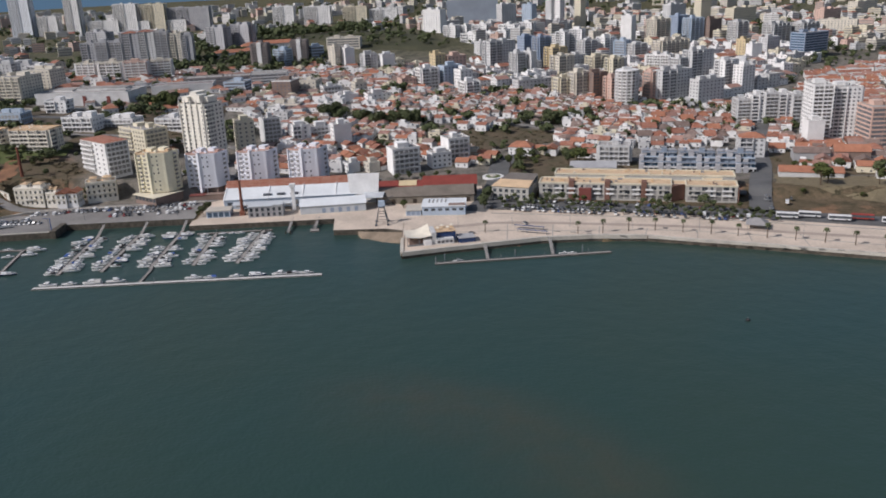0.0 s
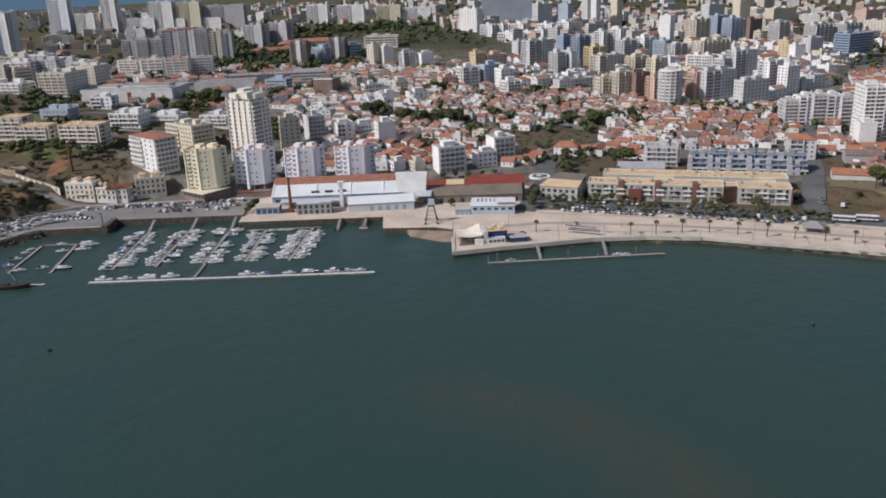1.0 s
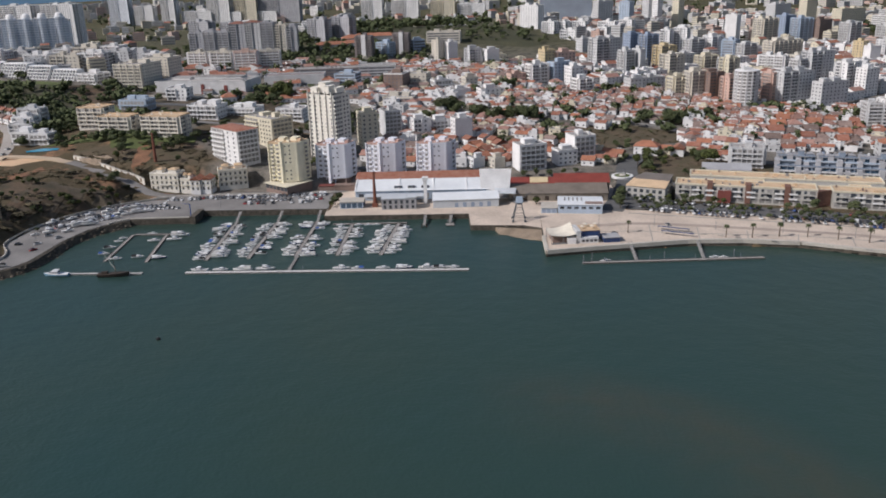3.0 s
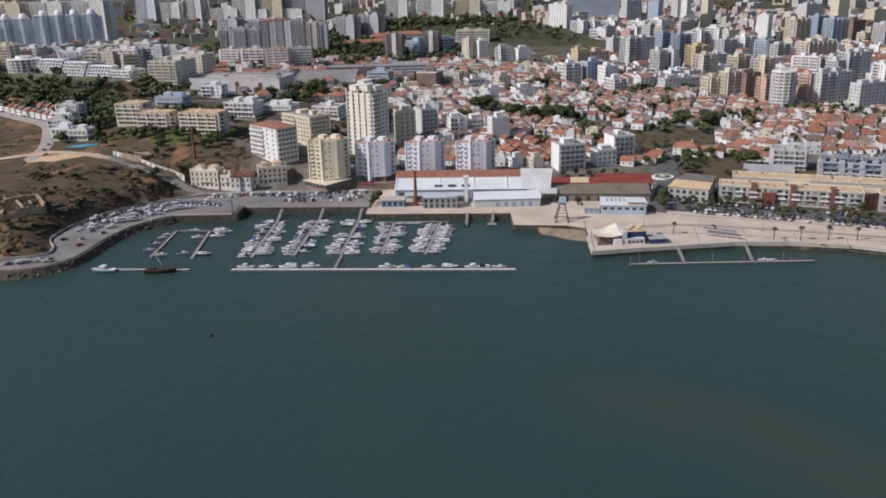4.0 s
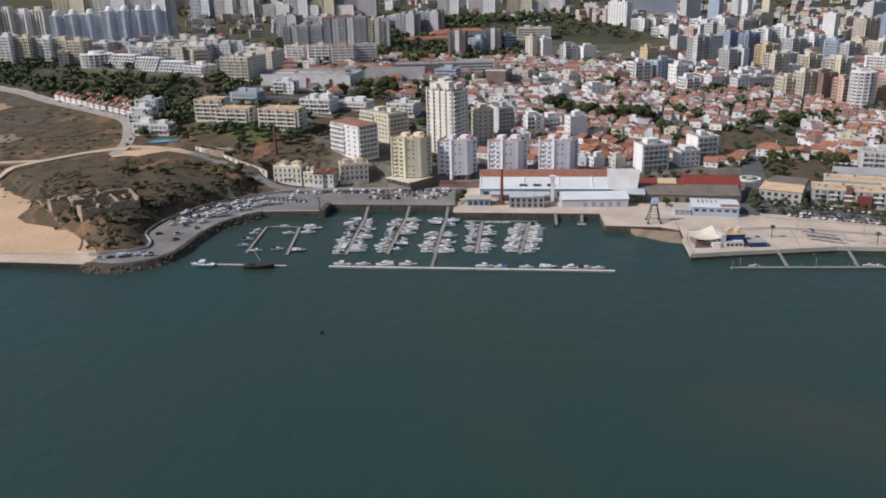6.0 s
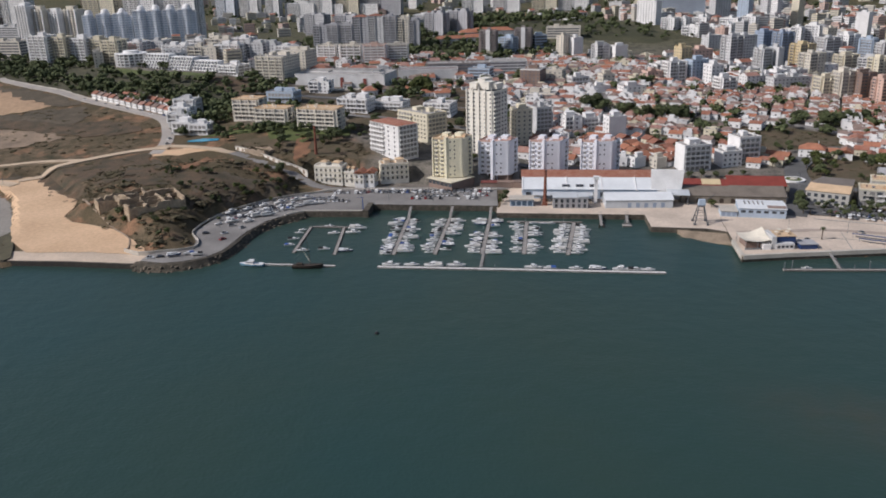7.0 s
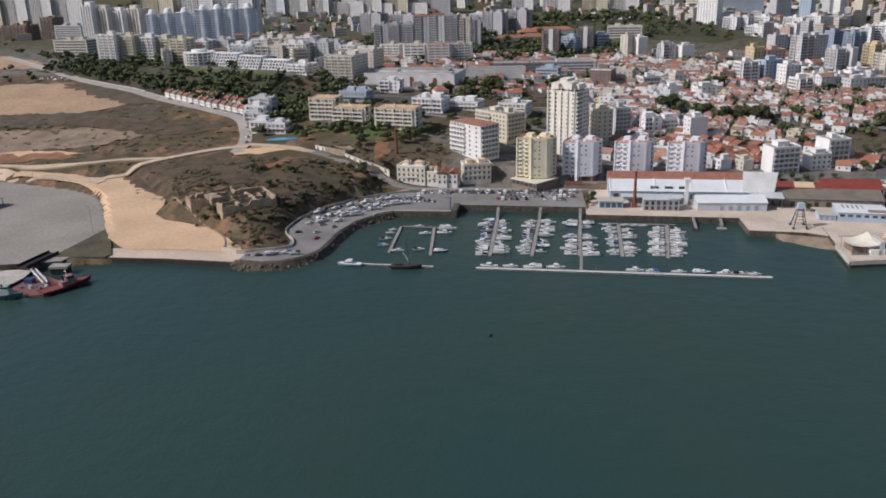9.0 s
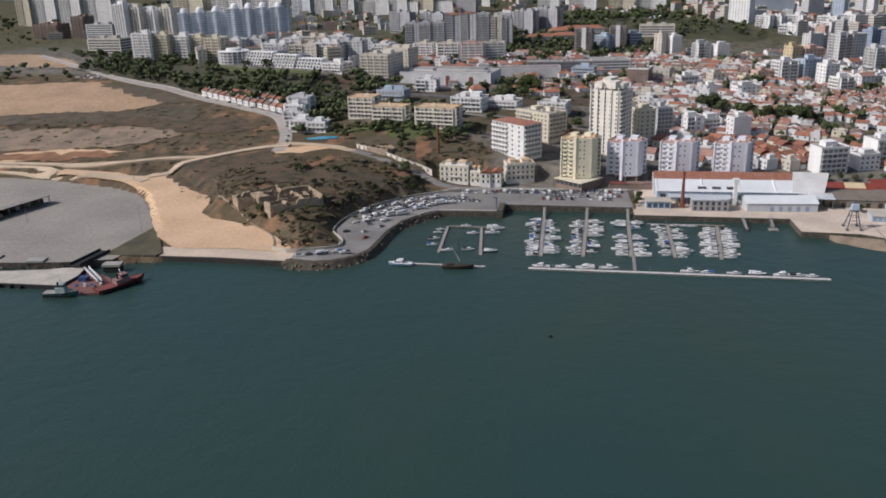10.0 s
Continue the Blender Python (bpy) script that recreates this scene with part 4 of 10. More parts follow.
apartment(-259.1, 425.0, -12, 32.3, 34, 68.2, wall=PALE, sides="flr", style={"f":"balc","l":"win","r":"win"}, label="pale flats with stacked balconies")
apartment(-248.4, 465.7, -12, 28.6, 26, 69.5, wall=PALE, sides="flr", style={"f":"win","l":"win","r":"win"}, label="pale rendered block of flats")
apartment(-411.2, 532.0, -8, 30.3, 20, 69.9, wall=WHITE, sides="flr", style="balc", label="white holiday flats with terraces", group="holiday flats")
apartment(-369.9, 512.2, -8, 33.3, 20, 70.0, wall=PALE, sides="flr", style="mix", label="white holiday flats with terraces", group="holiday flats")
apartment(-342.4, 517.0, -8, 29.5, 20, 71.5, wall=WHITE, sides="flr", style="balc", label="white holiday flats with terraces", group="holiday flats")
apartment(-320.8, 532.0, -8, 29.9, 20, 71.7, wall=OFFW, sides="flr", style="mix", label="white holiday flats with terraces", group="holiday flats")
apartment(-408.5, 586.4, -8, 21.6, 20, 71.3, wall=WHITE, sides="flr", style="balc", label="white holiday flats with terraces", group="holiday flats")
apartment(-380.0, 587.0, -8, 29.8, 20, 72.1, wall=PALE, sides="flr", style="mix", label="white holiday flats with terraces", group="holiday flats")
apartment(-352.8, 591.5, -8, 23.6, 20, 72.6, wall=WHITE, sides="flr", style="balc", label="white holiday flats with terraces", group="holiday flats")
apartment(-317.3, 571.8, -8, 27.8, 20, 67.4, wall=OFFW, sides="flr", style="mix", label="white holiday flats with terraces", group="holiday flats")
apartment(-284.8, 541.3, -8, 19.5, 20, 67.1, wall=WHITE, sides="flr", style="balc", label="white holiday flats with terraces", group="holiday flats")
apartment(-500.6, 556.6, -8, 24.7, 20, 75.3, wall=PALE, sides="flr", style="mix", label="white holiday flats with terraces", group="holiday flats")
apartment(-471.1, 551.6, -8, 24.4, 20, 72.8, wall=WHITE, sides="flr", style="balc", label="white holiday flats with terraces", group="holiday flats")
apartment(-454.5, 571.6, -8, 24.9, 20, 72.0, wall=OFFW, sides="flr", style="mix", label="white holiday flats with terraces", group="holiday flats")
apartment(-568.0, 516.1, -10, 25.8, 18, 84.0, wall=WHITE, sides="flr", style="balc", label="white terraced flats on the slope", group="slope flats")
apartment(-546.9, 520.0, -10, 24.3, 18, 82.1, wall=CREAM, sides="flr", style="balc", label="white terraced flats on the slope", group="slope flats")
apartment(-524.0, 523.9, -10, 23.5, 18, 80.2, wall=WHITE, sides="flr", style="balc", label="white terraced flats on the slope", group="slope flats")
apartment(-505.4, 527.6, -10, 19.8, 18, 78.4, wall=CREAM, sides="flr", style="balc", label="white terraced flats on the slope", group="slope flats")
apartment(-467.5, 490.6, -10, 20.1, 18, 80.0, wall=CREAM, sides="flr", style="balc", label="yellow and white terraced flats")
apartment(-672, 610, -6, 50.0, 28, 71.0, wall=PALE, sides="flr", style="band", label="stone-coloured office block with a pale roof edge")
# tower blocks near the sea
domed_tower(-609.5, 700.9, 15.8, 97.1)
domed_tower(-589.8, 708.3, 21.6, 97.9)
domed_tower(-568.4, 714.8, 23.4, 98.0)
domed_tower(-543.4, 720.3, 21.4, 100.9)
domed_tower(-524.4, 725.3, 17.5, 101.0)
domed_tower(-506.1, 731.8, 19.4, 101.2)
domed_tower(-485.4, 738.7, 23.1, 101.2)
ribbed_tower(-707.0, 712.3, 19.6, 109.2, WHITE)
ribbed_tower(-688.3, 717.5, 23.0, 104.1, PALE)
ribbed_tower(-668.3, 722.4, 21.3, 100.4, WHITE)
ribbed_tower(-646.5, 727.6, 24.7, 102.8, PALE)
apartment(-1297.4, 1317.3, -8, 34.9, 30, 105.3, wall=CREAM, sides="flr", style="mix", name="apartment_tower", label="tall holiday tower block", group="sea-front towers")
apartment(-1246.9, 1319.0, -8, 59.5, 30, 102.0, wall=WHITE, sides="flr", style="mix", name="apartment_tower", label="tall holiday tower block", group="sea-front towers")
apartment(-1116.6, 1218.3, -8, 49.9, 30, 108.4, wall=WHITE, sides="flr", style="mix", name="apartment_tower", label="tall holiday tower block", group="sea-front towers")
apartment(-1060.9, 1220.4, -8, 79.9, 30, 107.3, wall=WHITE, sides="flr", style="mix", name="apartment_tower", label="tall holiday tower block", group="sea-front towers")
apartment(-703.6, 918.7, -8, 55.5, 30, 111.2, wall=CREAM, sides="flr", style="mix", name="apartment_tower", label="tall holiday tower block", group="sea-front towers")
apartment(-635.0, 918.6, -8, 54.4, 30, 111.6, wall=WHITE, sides="flr", style="mix", name="apartment_tower", label="tall holiday tower block", group="sea-front towers")
apartment(-567.7, 918.6, -8, 53.4, 30, 112.1, wall=WHITE, sides="flr", style="mix", name="apartment_tower", label="tall holiday tower block", group="sea-front towers")
apartment(-990.4, 948.5, -8, 52.9, 30, 68.4, wall=BROWN, roof=TILE, sides="flr", style="balc", label="dark reddish-brown low flats among trees")
apartment(-925.2, 944.7, -8, 26.5, 26, 80.7, wall=BROWN, roof=TILE, sides="flr", style="balc", label="dark reddish-brown low flats among trees")
apartment(-818.9, 833.4, -8, 50.3, 20, 74.2, wall=OFFW, sides="flr", style="band", label="low grey school-like block")
# middle distance
apartment(-242.7, 572.4, -12, 24.6, 16, 64.5, wall=PALE, sides="flr", style="balc", balc=WHITE, label="bowed brown-and-white flats with deep balconies", group="bowed flats")
apartment(-213.1, 562.9, -4, 26.0, 16, 65.0, wall=PALE, sides="flr", style="balc", balc=WHITE, label="bowed brown-and-white flats with deep balconies", group="bowed flats")
apartment(-186.1, 562.9, 4, 25.9, 16, 65.0, wall=PINK, sides="flr", style="balc", balc=WHITE, label="bowed brown-and-white flats with deep balconies", group="bowed flats")
apartment(-162.3, 576.3, 12, 23.7, 16, 64.0, wall=PALE, sides="flr", style="balc", balc=WHITE, label="bowed brown-and-white flats with deep balconies", group="bowed flats")
for bx, bw, bt, bm_, br, cp in ((-284, 17, 78.5, SLATE, ROOFG, "flat"), (-267, 17, 79.5, SLATE, ROOFG, "flat"), (-249, 18, 79.0, SLATE, ROOFG, "flat"), (-230, 20, 89.0, SLATE, TILE, "hip"), (-210, 20, 90.0, OFFW, TILE, "hip"), (-191, 18, 89.0, SLATE, ROOFG, "flat"), (-174, 16, 86.0, PALE, ROOFG, "flat"), (-160, 13, 83.5, SLATE, ROOFG, "flat")):
    apartment(bx, 700 + bx * 0.02, -4 + (int(bx) % 3) * 2, bw, 16, bt, wall=bm_, roof=br, cap=cp, rise=0.25, sides="flr", style=("mix", "balc")[int(bx) % 2], label="high grey-beige slab of flats in a long row", group="grey slab blocks")
apartment(-143.9, 805.7, -34, 32.6, 16, 85.5, wall=SLATE, sides="flr", style="mix", label="pale block of flats on the hill", group="hill flats")
apartment(-110.8, 815.8, -34, 32.8, 16, 87.4, wall=SLATE, sides="flr", style="mix", label="pale block of flats on the hill", group="hill flats")
apartment(-349.2, 919.2, -34, 44.9, 16, 80.2, wall=SLATE, sides="flr", style="mix", label="pale block of flats on the hill", group="hill flats")
apartment(-298.5, 920.6, -34, 49.9, 16, 77.6, wall=SLATE, sides="flr", style="mix", label="pale block of flats on the hill", group="hill flats")
apartment(-243.1, 877.4, -34, 38.6, 16, 73.7, wall=SLATE, sides="flr", style="mix", label="pale block of flats on the hill", group="hill flats")
for tx, ty, tt in ((-59.9, 648.8, 72.4), (-18.0, 699.3, 70.8)):
    tower = apartment(tx, ty, -4, 20, 13, tt, wall=TAUPE, sides="flr", style="balc", label="brown tower block with a white middle strip", name="apartment_tower", group="striped towers")
    high = tt - tower.matrix_basis.translation.z
    bm = bmesh.new()
    box(bm, -2.6, 2.6, -8.3, -6.4, 0, high + 1.2)
    part("stair_strip", bm, WHITE, tower)
apartment(31.3, 648.3, -34, 10.4, 13, 65.6, wall=PALE, sides="flr", style="win", label="plain block of flats among the trees")
apartment(47.5, 648.4, 24, 12.3, 13, 62.6, wall=WHITE, sides="flr", style="blank", label="plain block of flats among the trees")
apartment(74.8, 609.0, 24, 15.2, 13, 57.8, wall=OFFW, sides="flr", style="mix", label="plain block of flats among the trees")
apartment(96.3, 609.2, 24, 15.9, 13, 56.2, wall=WHITE, sides="flr", style="blank", label="plain block of flats among the trees")
apartment(-36.4, 670.8, -34, 19.5, 13, 62.3, wall=BLUEW, sides="flr", style="balc", label="plain block of flats among the trees")
apartment(1.7, 709.3, 24, 16.7, 13, 61.2, wall=BLUEW, sides="flr", style="band", label="plain block of flats among the trees")
for sx, sy, sw, sd in ((-118, 744, 44, 16), (-88, 752, 34, 16), (-66, 800, 62, 18), (-98, 790, 26, 20)):
    apartment(sx, sy, 14, sw, sd, ground(sx, sy) + 6.5, wall=OFFW, roof=TILEO, sides="f", cap="hip", style="win", label="long low school building with an orange tiled roof", group="school wings")
apartment(34.2, 773.6, -4, 46.0, 24, 66.3, wall=PALE, sides="f", style="band", label="pale hall with a flat roof")
apartment(-1.0, 439.1, -14, 20.0, 24, 51.0, wall=BROWN, sides="flr", style="win", trim=WHITE, label="dark brown block with a white roof edge")
apartment(20.5, 461.1, -14, 19.2, 18, 47.7, wall=PALE, sides="flr", style="win", label="pale rendered block of flats")
apartment(-56.1, 473.8, -10, 22.8, 20, 47.8, wall=BLUEW, sides="flr", style="band", label="pale blue office block")
apartment(8.0, 373.3, -10, 28.8, 22, 37.2, wall=PALE, sides="flr", style="band", label="low pale office block with a flat roof")
apartment(43.7, 439.6, 22, 18.9, 13, 43.1, wall=WHITE, roof=ROOFG, sides="flr", style="balc", label="white town house with plain walls")
apartment(62.6, 409.4, 22, 18.0, 13, 38.2, wall=WHITE, roof=ROOFG, sides="flr", style="blank", label="white town house with plain walls")
apartment(92.1, 396.4, 22, 23.2, 13, 39.8, wall=WHITE, roof=TILED, sides="flr", style="win", label="white town house with plain walls")
apartment(71.8, 448.5, 22, 13.0, 13, 44.3, wall=PALE, roof=TILED, sides="flr", style="win", label="white town house with plain walls")
apartment(120.2, 479.1, 22, 16.6, 13, 42.8, wall=PINK, roof=TILED, sides="flr", style="win", label="white town house with plain walls")
apartment(103.6, 463.5, 22, 13.2, 13, 39.2, wall=CREAM, roof=TILED, sides="flr", style="win", label="white town house with plain walls")
apartment(154.3, 509.3, 24, 12.0, 15, 63.4, wall=YEL, sides="flr", style="win", label="rendered flats in the dense town centre")
apartment(172.7, 516.4, 24, 22.5, 15, 60.3, wall=PINK, sides="flr", style="win", label="rendered flats in the dense town centre")
apartment(142.1, 480.9, 24, 19.7, 15, 52.2, wall=WHITE, sides="flr", style="balc", label="rendered flats in the dense town centre")
apartment(166.8, 489.3, 24, 21.7, 15, 52.7, wall=BLUEW, sides="flr", style="win", label="rendered flats in the dense town centre")
apartment(179.4, 469.6, 24, 13.7, 15, 50.0, wall=WHITE, sides="flr", style="win", label="rendered flats in the dense town centre")
apartment(183.2, 428.2, 24, 16.3, 15, 42.9, wall=WHITE, sides="flr", style="balc", label="rendered flats in the dense town centre")
apartment(132.6, 510.8, 24, 19.4, 15, 46.1, wall=WHITE, sides="flr", style="mix", label="rendered flats in the dense town centre")
# row of flats below the park
for i, (bx, bt) in enumerate(((419, 30.5), (431, 33.5), (443, 35.0), (455, 34.0), (467, 32.5))):
    apartment(bx, 322 - i * 0.6, -4 + (i % 2) * 3, 12.4, 14, bt, wall=(OFFW, WHITE)[i % 2], sides="flr", style=("balc", "mix")[i % 2], label="grey-white flats with stacked balconies below the park", group="park flats")
# town centre towers
apartment(230.6, 604.8, 26, 34.9, 16, 66.5, wall=OFFW, sides="flr", style="mix", name="apartment_tower", label="town-centre tower block with many balconies")
apartment(270.2, 650.9, 26, 16.7, 16, 67.1, wall=BLUED, sides="flr", style="win", name="apartment_tower", label="town-centre tower block with many balconies")
apartment(286.1, 630.8, 24, 17.2, 16, 67.0, wall=BLUED, sides="flr", style="balc", name="apartment_tower", label="town-centre tower block with many balconies")
apartment(248.1, 559.8, 24, 12.4, 16, 56.1, wall=OFFW, sides="flr", style="balc", name="apartment_tower", label="town-centre tower block with many balconies")
apartment(262.3, 560.8, 26, 7.2, 16, 56.9, wall=OFFW, sides="flr", style="blank", name="apartment_tower", label="town-centre tower block with many balconies")
apartment(295.2, 581.4, 24, 20.1, 16, 58.4, wall=YEL, sides="flr", style="mix", name="apartment_tower", label="town-centre tower block with many balconies")
apartment(297.7, 551.7, 26, 20.4, 16, 51.5, wall=PALE, sides="flr", style="mix", name="apartment_tower", label="town-centre tower block with many balconies")
apartment(251.6, 468.3, 20, 39.4, 14, 37.3, wall=OFFW, sides="flr", style="win", label="town-centre flats with balconies")
apartment(286.8, 444.1, 20, 32.1, 14, 40.9, wall=CREAM, sides="flr", style="balc", label="town-centre flats with balconies")
apartment(311.6, 434.3, 20, 15.8, 14, 45.8, wall=BROWN, sides="flr", style="mix", label="town-centre flats with balconies")
apartment(326.1, 423.8, 20, 12.7, 14, 41.5, wall=PINK, sides="flr", style="mix", label="town-centre flats with balconies")
round_tower(334.9, 402, 11.0, 49.5)
apartment(384.5, 461.6, 28, 23.2, 14, 37.6, wall=PINK, sides="flr", style="mix", label="town-centre flats with balconies")
apartment(408.3, 460.4, 28, 18.0, 14, 32.0, wall=OFFW, sides="flr", style="win", label="town-centre flats with balconies")
apartment(432.4, 453.2, 24, 33.6, 14, 25.2, wall=OFFW, sides="flr", style="win", label="town-centre flats with balconies")
apartment(484.0, 518.6, -36, 43.9, 14, 40.8, wall=OFFW, sides="flr", style="win", label="town-centre flats with balconies")
apartment(454.5, 488.2, 28, 8.5, 14, 35.2, wall=WHITE, sides="flr", style="win", label="town-centre flats with balconies")
apartment(528.0, 530.5, 20, 22.9, 14, 29.4, wall=OFFW, sides="flr", style="win", label="town-centre flats with balconies")
apartment(541.1, 609.1, 20, 14.7, 14, 49.5, wall=WHITE, sides="flr", style="blank", label="town-centre flats with balconies")
apartment(532.6, 618.5, 28, 9.9, 14, 54.4, wall=YEL, sides="flr", style="win", label="town-centre flats with balconies")
apartment(578.6, 651.7, 28, 23.4, 14, 53.0, wall=OFFW, sides="flr", style="win", label="town-centre flats with balconies")
apartment(433.8, 338.8, 24, 11.9, 14, 22.7, wall=OFFW, sides="flr", style="balc", label="town-centre flats with balconies")
apartment(456.6, 347.6, 28, 23.2, 14, 27.4, wall=OFFW, sides="flr", style="mix", label="town-centre flats with balconies")
apartment(486.3, 355.6, 28, 18.9, 14, 20.7, wall=OFFW, sides="flr", style="mix", label="town-centre flats with balconies")
apartment(385.0, 420.3, 24, 37.4, 13, 46.5, wall=OFFW, sides="flr", style="mix", label="tall town-centre flats with many balconies", group="town-centre flats")
apartment(363.6, 419.5, 24, 8.7, 13, 45.6, wall=PINK, sides="flr", style="balc", label="tall town-centre flats with many balconies", group="town-centre flats")
apartment(417.8, 411.8, 24, 33.0, 13, 37.0, wall=OFFW, sides="flr", style="win", label="tall town-centre flats with many balconies", group="town-centre flats")
apartment(435.7, 495.4, 24, 30.1, 13, 57.0, wall=OFFW, sides="flr", style="mix", label="tall town-centre flats with many balconies", group="town-centre flats")
apartment(459.8, 475.9, 28, 20.3, 13, 47.4, wall=WHITE, sides="flr", style="mix", label="tall town-centre flats with many balconies", group="town-centre flats")
apartment(474.4, 462.9, 28, 18.7, 13, 42.5, wall=WHITE, sides="flr", style="win", label="tall town-centre flats with many balconies", group="town-centre flats")
apartment(405.6, 464.2, 26, 13.0, 13, 52.7, wall=OFFW, sides="flr", style="balc", label="tall town-centre flats with many balconies", group="town-centre flats")
apartment(340.5, 480.4, 24, 13.5, 13, 53.6, wall=CREAM, sides="flr", style="mix", label="tall town-centre flats with many balconies", group="town-centre flats")
apartment(294.9, 436.0, 22, 17.1, 13, 46.5, wall=PALE, sides="flr", style="balc", label="tall town-centre flats with many balconies", group="town-centre flats")
apartment(446, 238, -6, 16, 22, 53.0, wall=WHITE, sides="flr", style={"f":"balc","l":"win"}, name="apartment_tower", label="white tower block with ribbed walls", group="white twin towers")
apartment(466, 243, -6, 24, 26, 50.0, wall=WHITE, sides="flr", style={"f":"mix","l":"win","r":"balc"}, name="apartment_tower", label="white tower block with ribbed walls", group="white twin towers")
apartment(435.5, 219, -6, 12.5, 13, 28.0, wall=WHITE, sides="l", style="blank", label="white windowless block beside the towers")
apartment(486, 214, -4, 28, 26, 38.0, wall=PINK, sides="flr", style="band", label="salmon pink block with dark window strips")
apartment(623.7, 639.2, 26, 42.5, 22, 57.9, wall=BLUED, sides="flr", style="band", glass=GLASSB, name="office_tower", label="blue glass-fronted tower block")
apartment(640.4, 776.7, 28, 37.2, 18, 59.8, wall=OFFW, sides="flr", style="balc", label="block of flats on the far side of the town", group="far flats")
apartment(686.3, 786.8, 28, 37.7, 18, 58.9, wall=OFFW, sides="flr", style="balc", label="block of flats on the far side of the town", group="far flats")
apartment(750.9, 822.9, -36, 53.2, 18, 57.6, wall=PALE, sides="flr", style="win", label="block of flats on the far side of the town", group="far flats")
apartment(727.5, 711.5, 24, 16.2, 18, 39.3, wall=CREAM, sides="flr", style="mix", label="block of flats on the far side of the town", group="far flats")
apartment(735.8, 695.7, 28, 33.0, 18, 34.7, wall=PINK, sides="flr", style="mix", label="block of flats on the far side of the town", group="far flats")
apartment(583.9, 772.6, 24, 21.4, 18, 65.2, wall=OFFW, sides="flr", style="balc", label="block of flats on the far side of the town", group="far flats")
apartment(533.5, 812.5, 20, 23.7, 18, 69.8, wall=BLUEW, sides="flr", style="balc", label="block of flats on the far side of the town", group="far flats")
apartment(560.0, 812.8, 24, 22.3, 18, 67.1, wall=BROWN, sides="flr", style="win", label="block of flats on the far side of the town", group="far flats")
apartment(518.1, 832.7, 28, 20.3, 18, 72.6, wall=BLUED, sides="flr", style="win", label="block of flats on the far side of the town", group="far flats")
apartment(477.7, 794.6, 28, 28.4, 18, 71.6, wall=PALE, sides="flr", style="balc", label="block of flats on the far side of the town", group="far flats")
apartment(552.0, 965.8, 28, 33.6, 18, 82.2, wall=OFFW, sides="flr", style="win", label="block of flats on the far side of the town", group="far flats")
apartment(606.9, 991.9, 20, 20.1, 18, 85.9, wall=CREAM, sides="flr", style="win", label="block of flats on the far side of the town", group="far flats")
apartment(916.9, 1071.0, 28, 55.5, 18, 69.2, wall=PALE, sides="flr", style="win", label="block of flats on the far side of the town", group="far flats")
apartment(662.7, 970.3, 28, 52.6, 18, 72.4, wall=CREAM, sides="flr", style="win", label="block of flats on the far side of the town", group="far flats")
apartment(805.2, 968.0, 28, 42.7, 18, 64.8, wall=PINK, sides="flr", style="win", label="block of flats on the far side of the town", group="far flats")
apartment(446.6, 841.5, -38, 16.9, 16, 75.1, wall=WHITE, sides="flr", style="blank", label="block of flats in the upper town", group="upper town flats")
apartment(379.6, 691.2, 26, 18.3, 16, 58.5, wall=WHITE, sides="flr", style="mix", label="block of flats in the upper town", group="upper town flats")
apartment(396.0, 670.9, -38, 14.9, 16, 55.1, wall=BLUEW, sides="flr", style="balc", label="block of flats in the upper town", group="upper town flats")
apartment(353.8, 681.6, 22, 22.5, 16, 56.1, wall=OFFW, sides="flr", style="balc", label="block of flats in the upper town", group="upper town flats")
apartment(412.2, 662.1, 26, 22.5, 16, 51.0, wall=OFFW, sides="flr", style="balc", label="block of flats in the upper town", group="upper town flats")
apartment(322.2, 602.4, 26, 23.7, 16, 46.7, wall=OFFW, sides="flr", style="win", label="block of flats in the upper town", group="upper town flats")
apartment(346.4, 592.0, 26, 22.0, 16, 45.2, wall=CREAM, sides="flr", style="balc", label="block of flats in the upper town", group="upper town flats")
apartment(369.7, 587.1, -38, 18.8, 16, 42.1, wall=OFFW, sides="flr", style="mix", label="block of flats in the upper town", group="upper town flats")
apartment(448.6, 637.4, 26, 46.5, 16, 55.9, wall=PALE, sides="flr", style="balc", label="block of flats in the upper town", group="upper town flats")
apartment(453.2, 576.1, 26, 40.7, 16, 45.1, wall=PALE, sides="flr", style="balc", label="block of flats in the upper town", group="upper town flats")
apartment(417.6, 575.3, -38, 29.3, 16, 45.3, wall=WHITE, sides="flr", style="balc", label="block of flats in the upper town", group="upper town flats")
apartment(211.1, 812.8, -34, 22.1, 16, 61.6, wall=WHITE, sides="flr", style="mix", label="white flats stepping over the hill", group="white hill flats")
apartment(239.4, 822.9, -34, 22.4, 16, 61.3, wall=WHITE, sides="flr", style="mix", label="white flats stepping over the hill", group="white hill flats")
apartment(259.0, 810.4, -34, 13.4, 16, 64.3, wall=WHITE, sides="flr", style="mix", label="white flats stepping over the hill", group="white hill flats")
apartment(272.4, 863.8, -34, 25.5, 16, 68.5, wall=WHITE, sides="flr", style="mix", label="white flats stepping over the hill", group="white hill flats")
apartment(301.4, 872.1, -34, 19.7, 16, 69.9, wall=WHITE, sides="flr", style="mix", label="white flats stepping over the hill", group="white hill flats")
apartment(187.4, 862.0, -34, 19.3, 16, 70.5, wall=WHITE, sides="flr", style="mix", label="white flats stepping over the hill", group="white hill flats")
apartment(208.9, 869.3, -34, 9.4, 16, 69.8, wall=WHITE, sides="flr", style="mix", label="white flats stepping over the hill", group="white hill flats")
apartment(234.9, 882.2, -34, 19.8, 16, 68.9, wall=WHITE, sides="flr", style="mix", label="white flats stepping over the hill", group="white hill flats")
